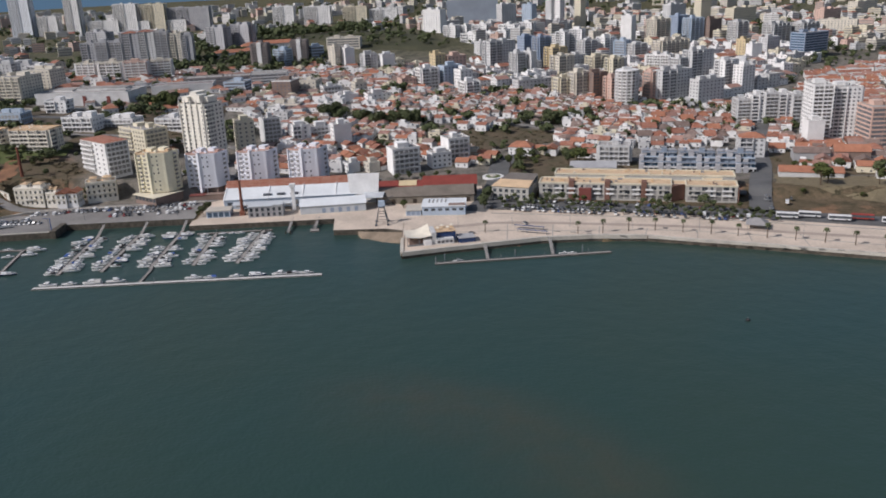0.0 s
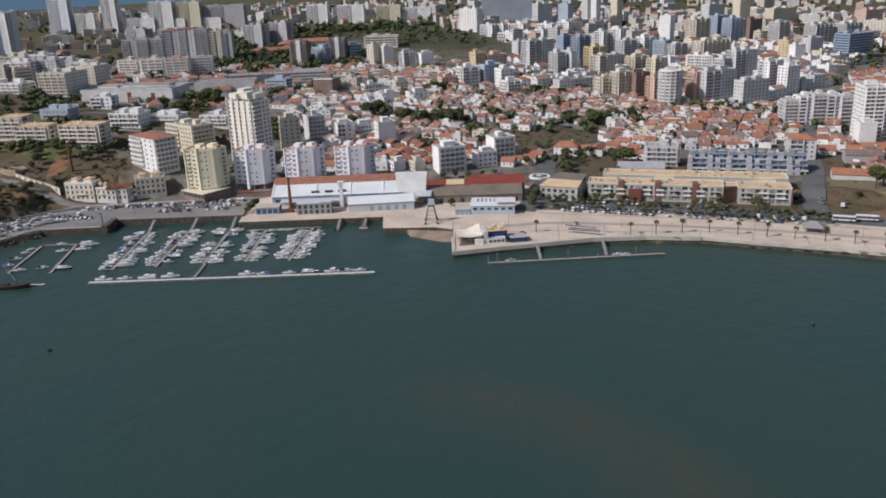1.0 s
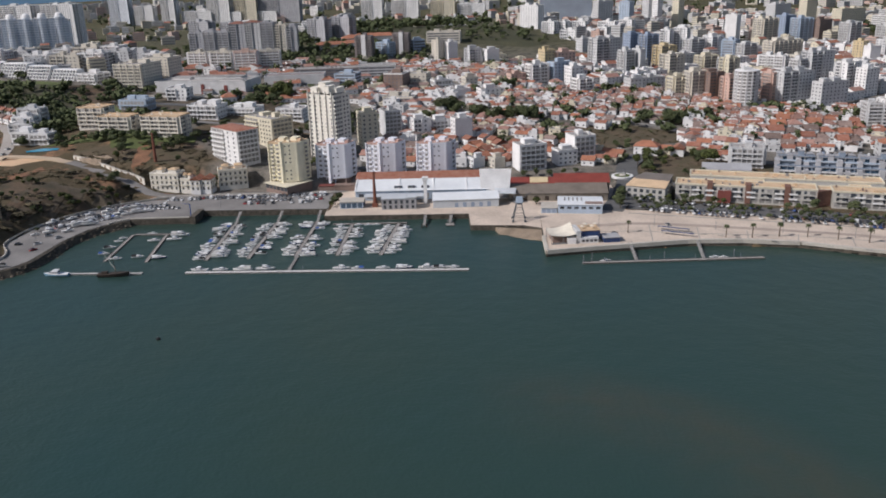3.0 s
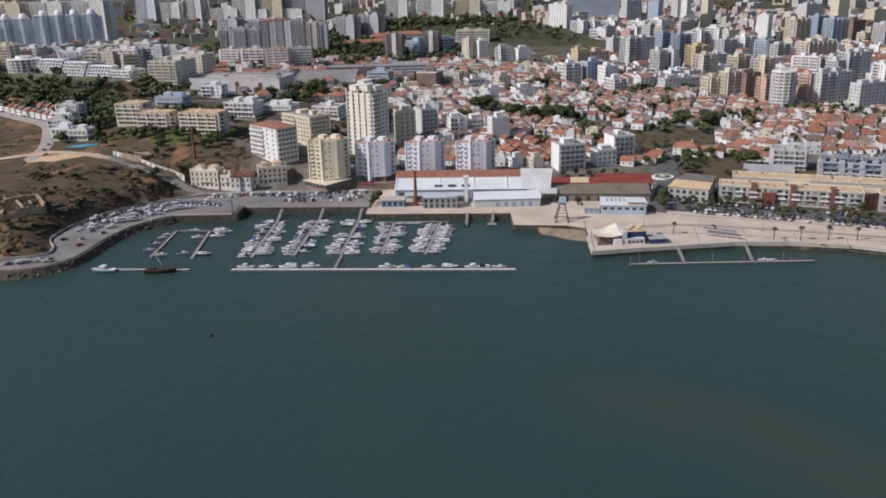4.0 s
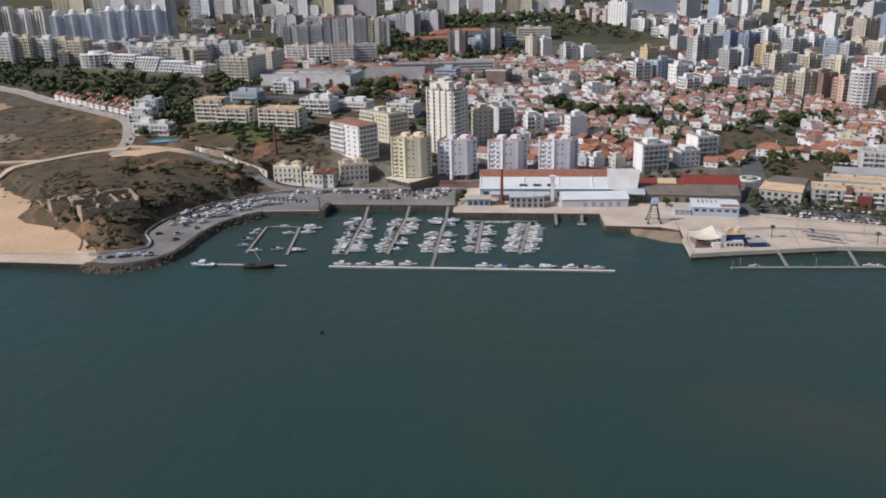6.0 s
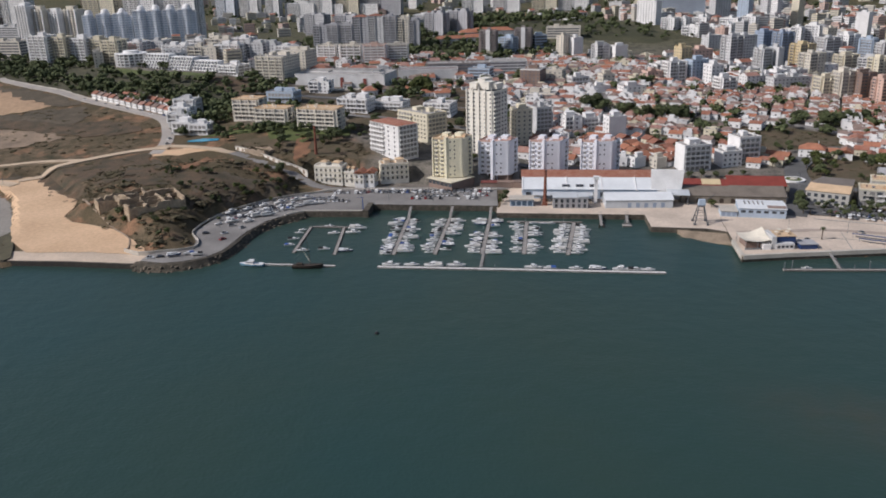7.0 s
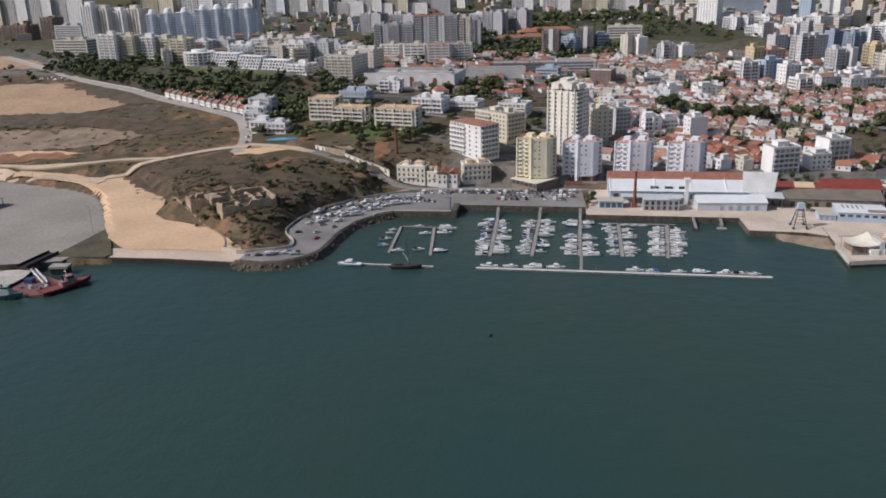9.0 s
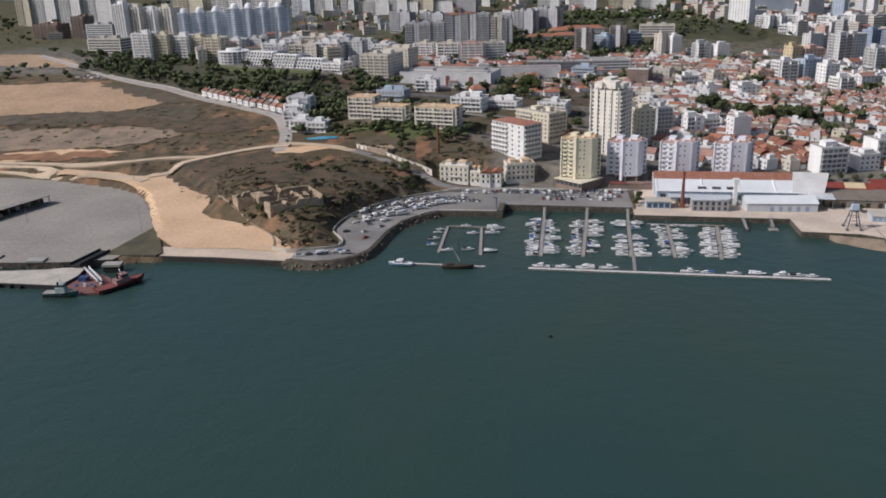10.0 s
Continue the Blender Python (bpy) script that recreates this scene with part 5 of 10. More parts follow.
apartment(329.3, 730.0, -34, 12.0, 16, 65.0, wall=WHITE, sides="flr", style="mix", label="white flats stepping over the hill", group="white hill flats")
apartment(352.0, 741.3, -34, 16.8, 16, 66.3, wall=WHITE, sides="flr", style="mix", label="white flats stepping over the hill", group="white hill flats")
apartment(164.1, 921.3, -34, 31.5, 18, 91.5, wall=WHITE, sides="flr", style="win", label="big white slab block on the hill")
apartment(323.9, 1012.6, -36, 17.9, 18, 89.8, wall=BLUEW, sides="flr", style="win", name="apartment_tower", label="tall pale tower block far off")
apartment(366.9, 1060.0, 24, 8.8, 18, 97.2, wall=OFFW, sides="flr", style="win", name="apartment_tower", label="tall pale tower block far off")
apartment(379.7, 1050.3, 28, 9.9, 18, 93.4, wall=WHITE, sides="flr", style="win", name="apartment_tower", label="tall pale tower block far off")
apartment(420.0, 1070.5, 24, 11.1, 18, 94.8, wall=CREAM, sides="flr", style="win", name="apartment_tower", label="tall pale tower block far off")
apartment(288.1, 1033.9, 24, 28.0, 18, 90.5, wall=OFFW, sides="flr", style="win", name="apartment_tower", label="tall pale tower block far off")
apartment(241.4, 1183.2, -4, 93.0, 60, 95.6, wall=HALLB, sides="f", style="band", glass=HALLB, name="sports_hall", label="big blue-grey hall on the hill")
apartment(-79.1, 1516.0, -8, 59.0, 24, 83.6, wall=WHITE, sides="flr", style="mix", label="holiday flats near the sea", group="sea-side flats")
apartment(4.5, 1515.6, -8, 53.0, 24, 80.1, wall=CREAM, sides="flr", style="mix", label="holiday flats near the sea", group="sea-side flats")
apartment(66.9, 1516.2, -8, 62.0, 24, 72.8, wall=WHITE, sides="flr", style="mix", label="holiday flats near the sea", group="sea-side flats")
apartment(-153.2, 1515.1, -8, 46.4, 24, 86.6, wall=WHITE, sides="flr", style="mix", label="holiday flats near the sea", group="sea-side flats")
apartment(-549.5, 1516.8, -8, 70.5, 24, 72.0, wall=WHITE, sides="flr", style="mix", label="holiday flats near the sea", group="sea-side flats")
apartment(-473.2, 1515.5, -8, 52.2, 24, 68.8, wall=WHITE, sides="flr", style="mix", label="holiday flats near the sea", group="sea-side flats")
apartment(-398.8, 1516.3, -8, 63.5, 24, 68.1, wall=WHITE, sides="flr", style="mix", label="holiday flats near the sea", group="sea-side flats")
apartment(-498.1, 1515.5, -8, 51.8, 24, 105.6, wall=WHITE, sides="flr", style="mix", label="holiday flats near the sea", group="sea-side flats")
apartment(-437.3, 1515.5, -8, 51.9, 24, 103.1, wall=CREAM, sides="flr", style="mix", label="holiday flats near the sea", group="sea-side flats")
apartment(-362.0, 1518.5, -8, 95.4, 24, 92.9, wall=SLATE, sides="flr", style="mix", label="holiday flats near the sea", group="sea-side flats")
apartment(-611.8, 1514.0, -8, 30.6, 24, 147.8, wall=WHITE, sides="flr", style="mix", label="holiday flats near the sea", group="sea-side flats")
apartment(-724.1, 1515.0, -8, 44.9, 24, 147.7, wall=PALEB, sides="flr", style="mix", label="holiday flats near the sea", group="sea-side flats")
apartment(-668.1, 1514.9, -8, 43.1, 24, 86.5, wall=WHITE, sides="flr", style="mix", label="holiday flats near the sea", group="sea-side flats")
apartment(-181.9, 987.2, -8, 41.8, 24, 73.4, wall=WHITE, sides="flr", style="mix", label="holiday flats near the sea", group="sea-side flats")
apartment(-138.5, 973.4, -8, 32.4, 24, 77.6, wall=WHITE, sides="flr", style="mix", label="holiday flats near the sea", group="sea-side flats")

# ---- roads and open ground ----
DRYOLIVE = mat("olive_weeds", (0.115, 0.09, 0.062), 0.95, 0.45, 0.08, 0.6, bump=0.12, col2=(0.066, 0.056, 0.038))
PALEDRY = mat("pale_dry_soil", (0.29, 0.215, 0.15), 0.95, 0.35, 0.05, 0.6, bump=0.08, col2=(0.17, 0.13, 0.095))
REDEARTH = mat("red_earth", (0.30, 0.155, 0.085), 0.95, 0.35, 0.08, 0.8, bump=0.08, col2=(0.18, 0.095, 0.055))
ROADP = mat("sun_bleached_asphalt", (0.40, 0.365, 0.33), 0.9, 0.18, 0.05, 0.7, bump=0.01)
ribbon("road", [(-784, 622), (-639, 494), (-568, 435), (-515, 400), (-471, 376), (-417, 340), (-356, 305), (-320, 281), (-300, 246), (-287, 213), (-283, 184)], 10, ROADP, "pale asphalt road climbing past the wasteland")
ribbon("pavement", [(-790, 632), (-645, 504), (-574, 445), (-521, 410), (-475, 386), (-421, 349), (-356, 315), (-312, 289), (-291, 250)], 3, CONCL, "pale pavement along the climbing road", category="pavement")
ribbon("road", [(-222, 186), (-210, 178), (-194, 169), (-180, 163.5), (-170, 161), (-159, 154), (-148, 147), (-129, 143), (-81, 148), (-26, 150), (-10, 165), (-12, 215)], 8, ASPHL, "pale worn harbour road past the villas")
ribbon("road", [(-290, 205), (-262, 200), (-222, 186)], 7, TRACK, "narrow lane over the bluff")
ribbon("road", [(162, 94), (176, 130), (184, 160), (190, 196), (215, 235)], 15, ASPH, "asphalt street beside the red shed", lift=0.45)
ribbon("road", [(184, 158), (230, 140), (290, 120), (338, 100)], 8, ASPH, "street behind the long building")
ribbon("road", [(176, 108), (230, 93), (280, 77), (330, 58), (400, 28), (700, -100)], 20, ASPH, "tree-lined promenade car park and road", lift=0.5)
ribbon("road", [(333, 62), (350, 108), (372, 160), (392, 215), (440, 330)], 14, ASPH, "shaded cross street", lift=0.5)
ribbon("road", [(-60, 172), (-40, 196), (0, 186), (60, 182), (100, 172)], 8, ASPH, "shaded street behind the white blocks")
ribbon("road", [(-12, 215), (30, 240), (60, 300), (66, 400), (40, 520)], 8, ASPHL, "street climbing through the old town")
ribbon("road", [(-230, 300), (-160, 275), (-60, 268), (0, 246)], 7, ASPHL, "street between the hillside flats")
ribbon("road", [(-170, 330), (-60, 328), (40, 350), (180, 335), (260, 290)], 7, ASPHL, "town street between houses")
ribbon("road", [(-260, 360), (-100, 350), (0, 420), (100, 450), (300, 470), (420, 420)], 10, ASPH, "wide street through the upper town")
ribbon("track", [(-278, 197), (-289, 196), (-309, 188), (-336, 169), (-352, 154), (-370, 141)], 6.5, TRACK, "pale dirt track", category="track", lift=1.1)
ribbon("track", [(-640, 168), (-505, 158), (-440, 147), (-409, 142), (-384, 137), (-366, 131)], 9, TRACK, "pale dirt track round the yard", category="track", lift=1.0)
ribbon("track", [(-336, 171), (-370, 171), (-404, 164), (-451, 163), (-540, 172), (-640, 182)], 5, TRACK, "thin dirt path", category="track", lift=1.1)
drape("sandy_yard", [(-278, 4)] + SANDY[2:-2] + [(-206, 3), (-240, 7)], SAND, "bare orange sandy yard", rough_edge=0.6, lift=0.55, cell=4.5)
FIELD = mat("ochre_field_soil", (0.42, 0.285, 0.18), 0.95, 0.35, 0.02, 0.3, bump=0.04, col2=(0.30, 0.205, 0.13))
drape("sand_field", [(-1000, 470), (-701, 424), (-628, 421), (-576, 415), (-448, 332), (-494, 307), (-557, 311), (-611, 300), (-1000, 330)], FIELD, "wide bare sandy field", rough_edge=3)
drape("sand_field", [(-1000, 660), (-812, 644), (-720, 583), (-650, 511), (-691, 515), (-790, 544), (-1000, 560)], FIELD, "bare sandy field beyond the road", rough_edge=3)
drape("sand_patch", [(-700, 175), (-514, 173), (-467, 177), (-418, 194), (-440, 201), (-477, 208), (-532, 194), (-700, 200)], SAND, "strip of reddish sand", rough_edge=2)
drape("sand_patch", [(-285, 178), (-262, 180), (-240, 190), (-262, 195), (-284, 193)], SAND, "small patch of orange earth", rough_edge=2)
DRYGRASS = mat("dry_grass", (0.19, 0.155, 0.095))
slab("lawn", [(-309.5, 42.5), (-291.5, 13), (-280.5, -6), (-282, -10.5), (-313, -13), (-311, 16)], 3.75, mat("dull_grass", (0.105, 0.092, 0.055), 0.95, 0.4, 0.1, 0.8, bump=0.15, col2=(0.06, 0.055, 0.034)), "triangle of dull dry grass by the yard", category="ground")
drape("lawn", [(-330, 380), (-300, 372), (-310, 352), (-380, 372), (-400, 392)], GRASS, "watered lawn below the hotel")
drape("lawn", [(-262, 224), (-200, 226), (-150, 222), (-150, 234), (-240, 236)], GRASS, "lawns round the hillside flats", lift=0.35)
drape("waste_ground", [(133, 262), (155, 298), (197, 320), (247, 288), (246, 258), (201, 243), (161, 238)], EARTH, "dry grassy waste ground among the houses", rough_edge=2)
drape("waste_ground", [(362, 112), (372, 135), (430, 112), (600, 40), (590, 20), (415, 66)], DRYGRASS, "dry weedy plot by the bus stands", rough_edge=2)
drape("waste_ground", [(60, 760), (150, 740), (200, 800), (130, 880), (40, 980), (-60, 1000), (-120, 900), (-20, 850)], mat("olive_scrub", (0.075, 0.072, 0.036), 0.95, 0.4, 0.02, 0.3, col2=(0.045, 0.048, 0.024)), "olive-green hillside without houses", cell=25)

drape("garden_ground", [(178, 140), (192, 196), (205, 236), (250, 250), (270, 236), (262, 205), (300, 190), (370, 178), (366, 150), (300, 140), (235, 150)], EARTH, "overgrown dry gardens behind the long building", rough_edge=2)
drape("garden_ground", [(-215, 168), (-165, 152), (-150, 146), (-130, 150), (-122, 172), (-135, 215), (-180, 226), (-228, 205)], EARTH, "reddish earth slope with weeds above the villas", rough_edge=2)
drape("garden_ground", [(-285, 262), (-262, 290), (-250, 300), (-160, 280), (-150, 330), (-60, 335), (-56, 392), (-150, 392), (-262, 376), (-300, 330)], DRYOLIVE, "overgrown ground between the flats and the shopping centre", rough_edge=2)
drape("garden_ground", [(-150, 238), (-60, 236), (-50, 262), (-60, 330), (-150, 330)], EARTH, "bare garden plots between the flats", rough_edge=2)
drape("garden_ground", [(20, 262), (110, 268), (150, 320), (120, 345), (50, 340)], EARTH, "dry gardens round the old-town grove", rough_edge=2)
drape("garden_ground", [(372, 140), (480, 100), (470, 160), (430, 235), (392, 215)], EARTH, "dry gardens behind the orange warehouse", rough_edge=2)

# patches of weeds and earth on the wasteland
drape("weeds", [(-805, 288), (-513, 309), (-470, 312), (-458, 322), (-433, 318), (-420, 323), (-398, 305), (-401, 277), (-434, 278), (-451, 275), (-471, 272), (-506, 274), (-789, 265)], DRYOLIVE, "band of olive scrub across the wasteland", lift=0.42, rough_edge=5)
drape("weeds", [(-561, 403), (-520, 394), (-436, 347), (-423, 328), (-446, 329), (-463, 338), (-490, 350)], DRYOLIVE, "olive weeds between field and road", lift=0.42, rough_edge=5)
drape("weeds", [(-784, 258), (-482, 261), (-444, 264), (-408, 258), (-389, 236), (-407, 218), (-438, 207), (-737, 190)], PALEDRY, "pale dry hollow in the wasteland", lift=0.42, rough_edge=5)
drape("bare_earth", [(-733, 183), (-440, 195), (-415, 182), (-438, 178), (-722, 168)], REDEARTH, "streak of red earth by the track", lift=0.42, rough_edge=5)
drape("weeds", [(-393, 145), (-343, 167), (-340, 172), (-335, 158), (-361, 143), (-375, 136), (-421, 141)], DRYOLIVE, "dark weeds between the tracks", lift=0.42, rough_edge=5)
drape("weeds", [(-281, 129), (-277, 172), (-255, 147), (-255, 126), (-263, 106), (-268, 101)], DRYOLIVE, "dark weedy bank above the ruin", lift=0.42, rough_edge=5)
drape("bare_earth", [(-253, 129), (-243, 150), (-237, 171), (-225, 148), (-236, 130), (-244, 124)], REDEARTH, "streak of red earth on the bluff", lift=0.42, rough_edge=5)
drape("weeds", [(-219, 112), (-204, 131), (-184, 125), (-160, 135), (-150, 135), (-174, 116), (-191, 89), (-205, 81)], DRYOLIVE, "dark weeds over the bluff", lift=0.42, rough_edge=5)
drape("bare_earth", [(-181, 208), (-170, 213), (-159, 189), (-162, 165), (-175, 174)], REDEARTH, "reddish earth around the brick chimney", lift=0.42, rough_edge=5)
drape("weeds", [(-229, 248), (-206, 233), (-182, 225), (-169, 220), (-169, 206), (-184, 207), (-204, 214)], GRASS, "green strip below the hillside flats", lift=0.42, rough_edge=5)
drape("weeds", [(-515, 464), (-475, 456), (-410, 414), (-351, 377), (-316, 369), (-299, 344), (-343, 355), (-420, 396), (-492, 432)], GRASS, "green lawns below the hotel", lift=0.42, rough_edge=5)
drape("weeds", [(-618, 536), (-536, 494), (-444, 447), (-459, 478), (-533, 528), (-642, 601)], DRYOLIVE, "weedy ground below the hotel", lift=0.42, rough_edge=5)

drape("lawn", [(-425, 433), (-379, 413), (-333, 389), (-303, 377), (-291, 359), (-325, 361), (-372, 377), (-403, 394)], GRASS, "watered lawns in front of the hotel", lift=0.6)
drape("lawn", [(-267, 331), (-254, 345), (-180, 241), (-160, 237), (-142, 237), (-141, 226), (-173, 221), (-209, 233), (-245, 284)], GRASS, "green gardens round the hillside flats", lift=0.6)

DARKWEED = mat("dark_weeds", (0.12, 0.08, 0.05), 0.95, 0.45, 0.09, 0.7, bump=0.15, col2=(0.055, 0.048, 0.03))
drape("weeds", [(-363, 144), (-335, 151), (-312, 174), (-290, 184), (-257, 136), (-267, 110), (-286, 94), (-303, 96), (-341, 125)], DARKWEED, "dark green weeds above the sandy yard", lift=0.48, rough_edge=4.5)
drape("weeds", [(-283, 111), (-253, 131), (-222, 127), (-185, 114), (-177, 113), (-193, 87), (-205, 63), (-219, 92), (-255, 102)], DARKWEED, "dark scrubby slope behind the ruin", lift=0.48, rough_edge=4.5)
drape("weeds", [(-501, 302), (-421, 277), (-354, 276), (-323, 250), (-346, 236), (-405, 248), (-485, 278)], DARKWEED, "dark weedy strip across the wasteland", lift=0.48, rough_edge=4.5)

drape("wood_floor", [(-650, 486), (-600, 545), (-528, 535), (-480, 470), (-415, 442), (-360, 420), (-322, 398), (-288, 345), (-285, 300), (-300, 288), (-360, 320), (-420, 352), (-480, 388), (-520, 412), (-575, 446)], mat("leaf_litter", (0.082, 0.076, 0.046), 0.95, 0.45, 0.06, 0.5, bump=0.2, col2=(0.045, 0.046, 0.026)), "dark leafy ground under the wood below the hotel", lift=0.75, rough_edge=2.5)

drape("garden_ground", [(-335, 408), (-288, 345), (-240, 348), (-236, 398), (-262, 408), (-296, 420)], DARKWEED, "scrubby bank beside the hotel", lift=0.5, rough_edge=2)
drape("lawn", [(-452, 458), (-420, 446), (-372, 430), (-335, 418), (-325, 405), (-380, 415), (-430, 432)], GRASS, "watered hotel lawn with shrubs", lift=0.9)

ribbon("shop_car_park", [(-146, 418), (-110, 424), (-64, 436)], 26, ASPHL, "grey car park in front of the shop wing", category="car park", lift=1.2)
drape("waste_ground", [(-150, 336), (-92, 318), (-48, 330), (-46, 372), (-52, 412), (-100, 400), (-150, 396)], DARKWEED, "dark olive waste ground below the shopping centre", lift=0.7, rough_edge=2)

# ---- old town ----
TAKEN = []


def free(x, y, r):
    if any((x - a) ** 2 + (y - b) ** 2 < (r + c) ** 2 for a, b, c in TAKEN):
        return False
    TAKEN.append((x, y, r))
    return True


for ob in list(scene.collection.objects):
    if ob.parent is None and ob.type == "EMPTY":
        wall = next(c for c in ob.children if c.name.startswith(("wall", "bowed_front", "storey")))
        dims = [max(v.co[k] for v in wall.data.vertices) for k in (0, 1)]
        n = max(1, int(max(dims) / max(min(dims), 3)))
        ax = Vector((1, 0, 0)) if dims[0] > dims[1] else Vector((0, 1, 0))
        for i in range(-n + 1, n):
            p = ob.matrix_basis @ (ax * (max(dims) - min(dims)) * (i / max(n - 1, 1)))
            TAKEN.append((p.x, p.y, min(dims) * 0.95))
for line_, wide in LINES:
    for p in line_:
        TAKEN.append((p[0], p[1], wide * 0.36))
rnd = random.Random(4)
HOUSE_LABELS = {"TILE": "whitewashed town house with a terracotta tile roof", "TILEO": "white house with a bright orange tile roof", "TILED": "town house with a weathered tile roof", "TILEP": "whitewashed town house with a faded pinkish tile roof"}


def quarter(poly, yaw, dx, dy, keep, hmin=3.0, hmax=5.6, roofs=("TILE", "TILE", "TILEO", "TILED", "TILEP"), flat=0.12, group="houses of the old town", street=3, single=256, walls=(WHITE, WHITE, WHITE, WHITE, OFFW, CREAM)):
    """Rows of small houses back to back along narrow streets."""
    cx, cy = np.mean([p[0] for p in poly]), np.mean([p[1] for p in poly])
    R = max(math.hypot(p[0] - cx, p[1] - cy) for p in poly)
    c, s = math.cos(radians(yaw)), math.sin(radians(yaw))
    for j in range(-int(R / dy), int(R / dy) + 1):
        for i in range(-int(R / dx), int(R / dx) + 1):
            u = i * dx + (3.5 if i % 7 > 3 else 0)
            v = j * dy + (j // street) * 5 % 11 + rnd.uniform(-1, 1)
            x, y = cx + c * u - s * v, cy + s * u + c * v
            if float(signed(poly, np.array([x]), np.array([y]))[0]) < 1 or rnd.random() > keep:
                continue
            w, d, h = dx * rnd.uniform(0.95, 1.1), dy * rnd.uniform(0.72, 0.98), rnd.uniform(hmin, hmax)
            if not free(x, y, min(w, d) * 0.36):
                continue
            a = yaw + rnd.uniform(-2, 2) + (90 if rnd.random() < 0.3 else 0)
            wl, isflat, key = rnd.choice(walls), rnd.random() < flat, rnd.choice(roofs)
            tiles = {"TILE": TILE, "TILEO": TILEO, "TILED": TILED, "TILEP": TILEP}[key]
            if y > single or hmax > 8.5:
                bulk.building(x, y, a, w, d, h + (1.6 if isflat else 0), wl, ROOFG if isflat else tiles, not isflat, "win", rnd)
            elif isflat:
                apartment(x, y, a, w, d, ground(x, y) + h + 1.8, wall=wl, sides="fl", style="win", label="small flat-roofed town house", name="house", group=group, houses=rnd.random() < 0.5, category="house")
            else:
                house(x, y, a, w, d, h, wall=wl, roof=tiles, hip=rnd.random() < 0.12, label=HOUSE_LABELS[key], group=group, chimney=rnd.random() < 0.25)


bulk = Bulk()
# long orange-roofed rows behind the stepped flats
for x0, y0, x1, y1 in ((308, 259, 333, 258), (318, 284, 345, 284), (329, 311, 356, 310), (341, 333, 365, 333), (338, 265, 360, 263), (348, 287, 373, 287), (361, 315, 385, 313), (371, 335, 394, 336), (362, 254, 381, 253), (373, 280, 395, 278), (384, 307, 406, 304)):
    cx, cy, L = (x0 + x1) / 2, (y0 + y1) / 2, x1 - x0
    for i in (-1, 1):
        house(cx + i * L * 0.25, cy - i * L * 0.03, -7 + rnd.uniform(-2, 2), L * 0.44, 13.5 + rnd.uniform(-1, 1), 5.2 + rnd.uniform(-0.4, 1.2), roof=(TILEO, TILE, TILEP, TILED)[(x0 + i) % 4], hip=i > 0, label="white terrace house under a broad orange roof", group="orange-roofed terraces", chimney=i < 0)
    for i in range(-2, 3):
        TAKEN.append((cx + i * L * 0.24, cy, 8))
CORE = ("TILE", "TILEP", "TILEP", "TILED", "TILED", "TILEO")
MIXW = (WHITE, WHITE, WHITE, WHITE, OFFW, CREAM)
quarter([(66, 250), (92, 260), (112, 240), (128, 215), (108, 196), (78, 188), (72, 215)], -58, 8, 11, 0.97, roofs=("TILEO", "TILE", "TILE"), flat=0.05, walls=(CREAM, WHITE, PALE))
quarter([(21, 305), (60, 372), (93, 403), (174, 440), (286, 462), (330, 410), (331, 351), (262, 300), (250, 322), (201, 340), (148, 318), (125, 285), (106, 268), (60, 262)], -18, 8, 10.5, 0.96, roofs=CORE, street=4, walls=MIXW)
quarter([(262, 296), (250, 262), (268, 236), (330, 240), (395, 232), (428, 244), (478, 340), (425, 345), (312, 372), (336, 350)], -24, 9, 11, 0.9, roofs=("TILE", "TILED", "TILEP", "TILEO"), flat=0.18, hmax=5.6, walls=MIXW)
quarter([(500, 403), (540, 338), (575, 350), (760, 420), (720, 585), (580, 541)], -20, 11, 14, 0.85, roofs=("TILEO", "TILE", "TILEP"), flat=0.05, group="houses of the orange-roofed estate")
quarter([(-6, 480), (90, 470), (150, 520), (120, 600), (0, 620), (-60, 560)], -12, 10, 12, 0.85, roofs=CORE, flat=0.15, hmax=6, group="houses below the hill", walls=MIXW)
quarter([(-30, 330), (30, 320), (62, 385), (90, 440), (0, 450), (-40, 400)], -15, 10, 12, 0.8, roofs=CORE, flat=0.2, hmax=5.5, group="houses below the hill", walls=MIXW)
quarter([(395, 225), (430, 240), (560, 330), (640, 240), (520, 90), (420, 120)], -22, 11, 13, 0.85, roofs=("TILEO", "TILE", "TILED", "TILEP"), flat=0.15, hmax=5.5, group="houses behind the bus stands", walls=MIXW)
quarter([(180, 480), (260, 500), (360, 480), (400, 520), (380, 640), (200, 640), (150, 540)], 22, 14, 16, 0.8, roofs=CORE, flat=0.6, hmin=5, hmax=11, group="town-centre houses", walls=MIXW)
quarter([(-300, 500), (-180, 500), (-130, 530), (-120, 640), (-300, 620)], -8, 15, 17, 0.35, flat=0.45, hmin=4, hmax=8, group="houses below the hill", walls=MIXW)
quarter([(420, 420), (520, 480), (640, 640), (600, 760), (400, 700), (380, 520)], 24, 15, 17, 0.75, flat=0.6, hmin=6, hmax=13, group="town-centre houses", walls=MIXW)
quarter([(-45, 330), (-40, 318), (10, 318), (20, 400), (-20, 440), (-45, 400)], -14, 12, 14, 0.6, roofs=CORE, flat=0.4, hmin=3, hmax=6, group="houses below the hill", walls=MIXW)
quarter([(-14, 192), (60, 192), (100, 182), (74, 206), (66, 240), (14, 256), (-10, 225)], -18, 10, 12, 0.85, flat=0.35, hmax=5.5, roofs=CORE, walls=MIXW)
quarter([(-110, 225), (-60, 230), (-64, 250), (-110, 300), (-140, 280)], -24, 12, 13, 0.4, flat=0.5, hmax=5, roofs=CORE)
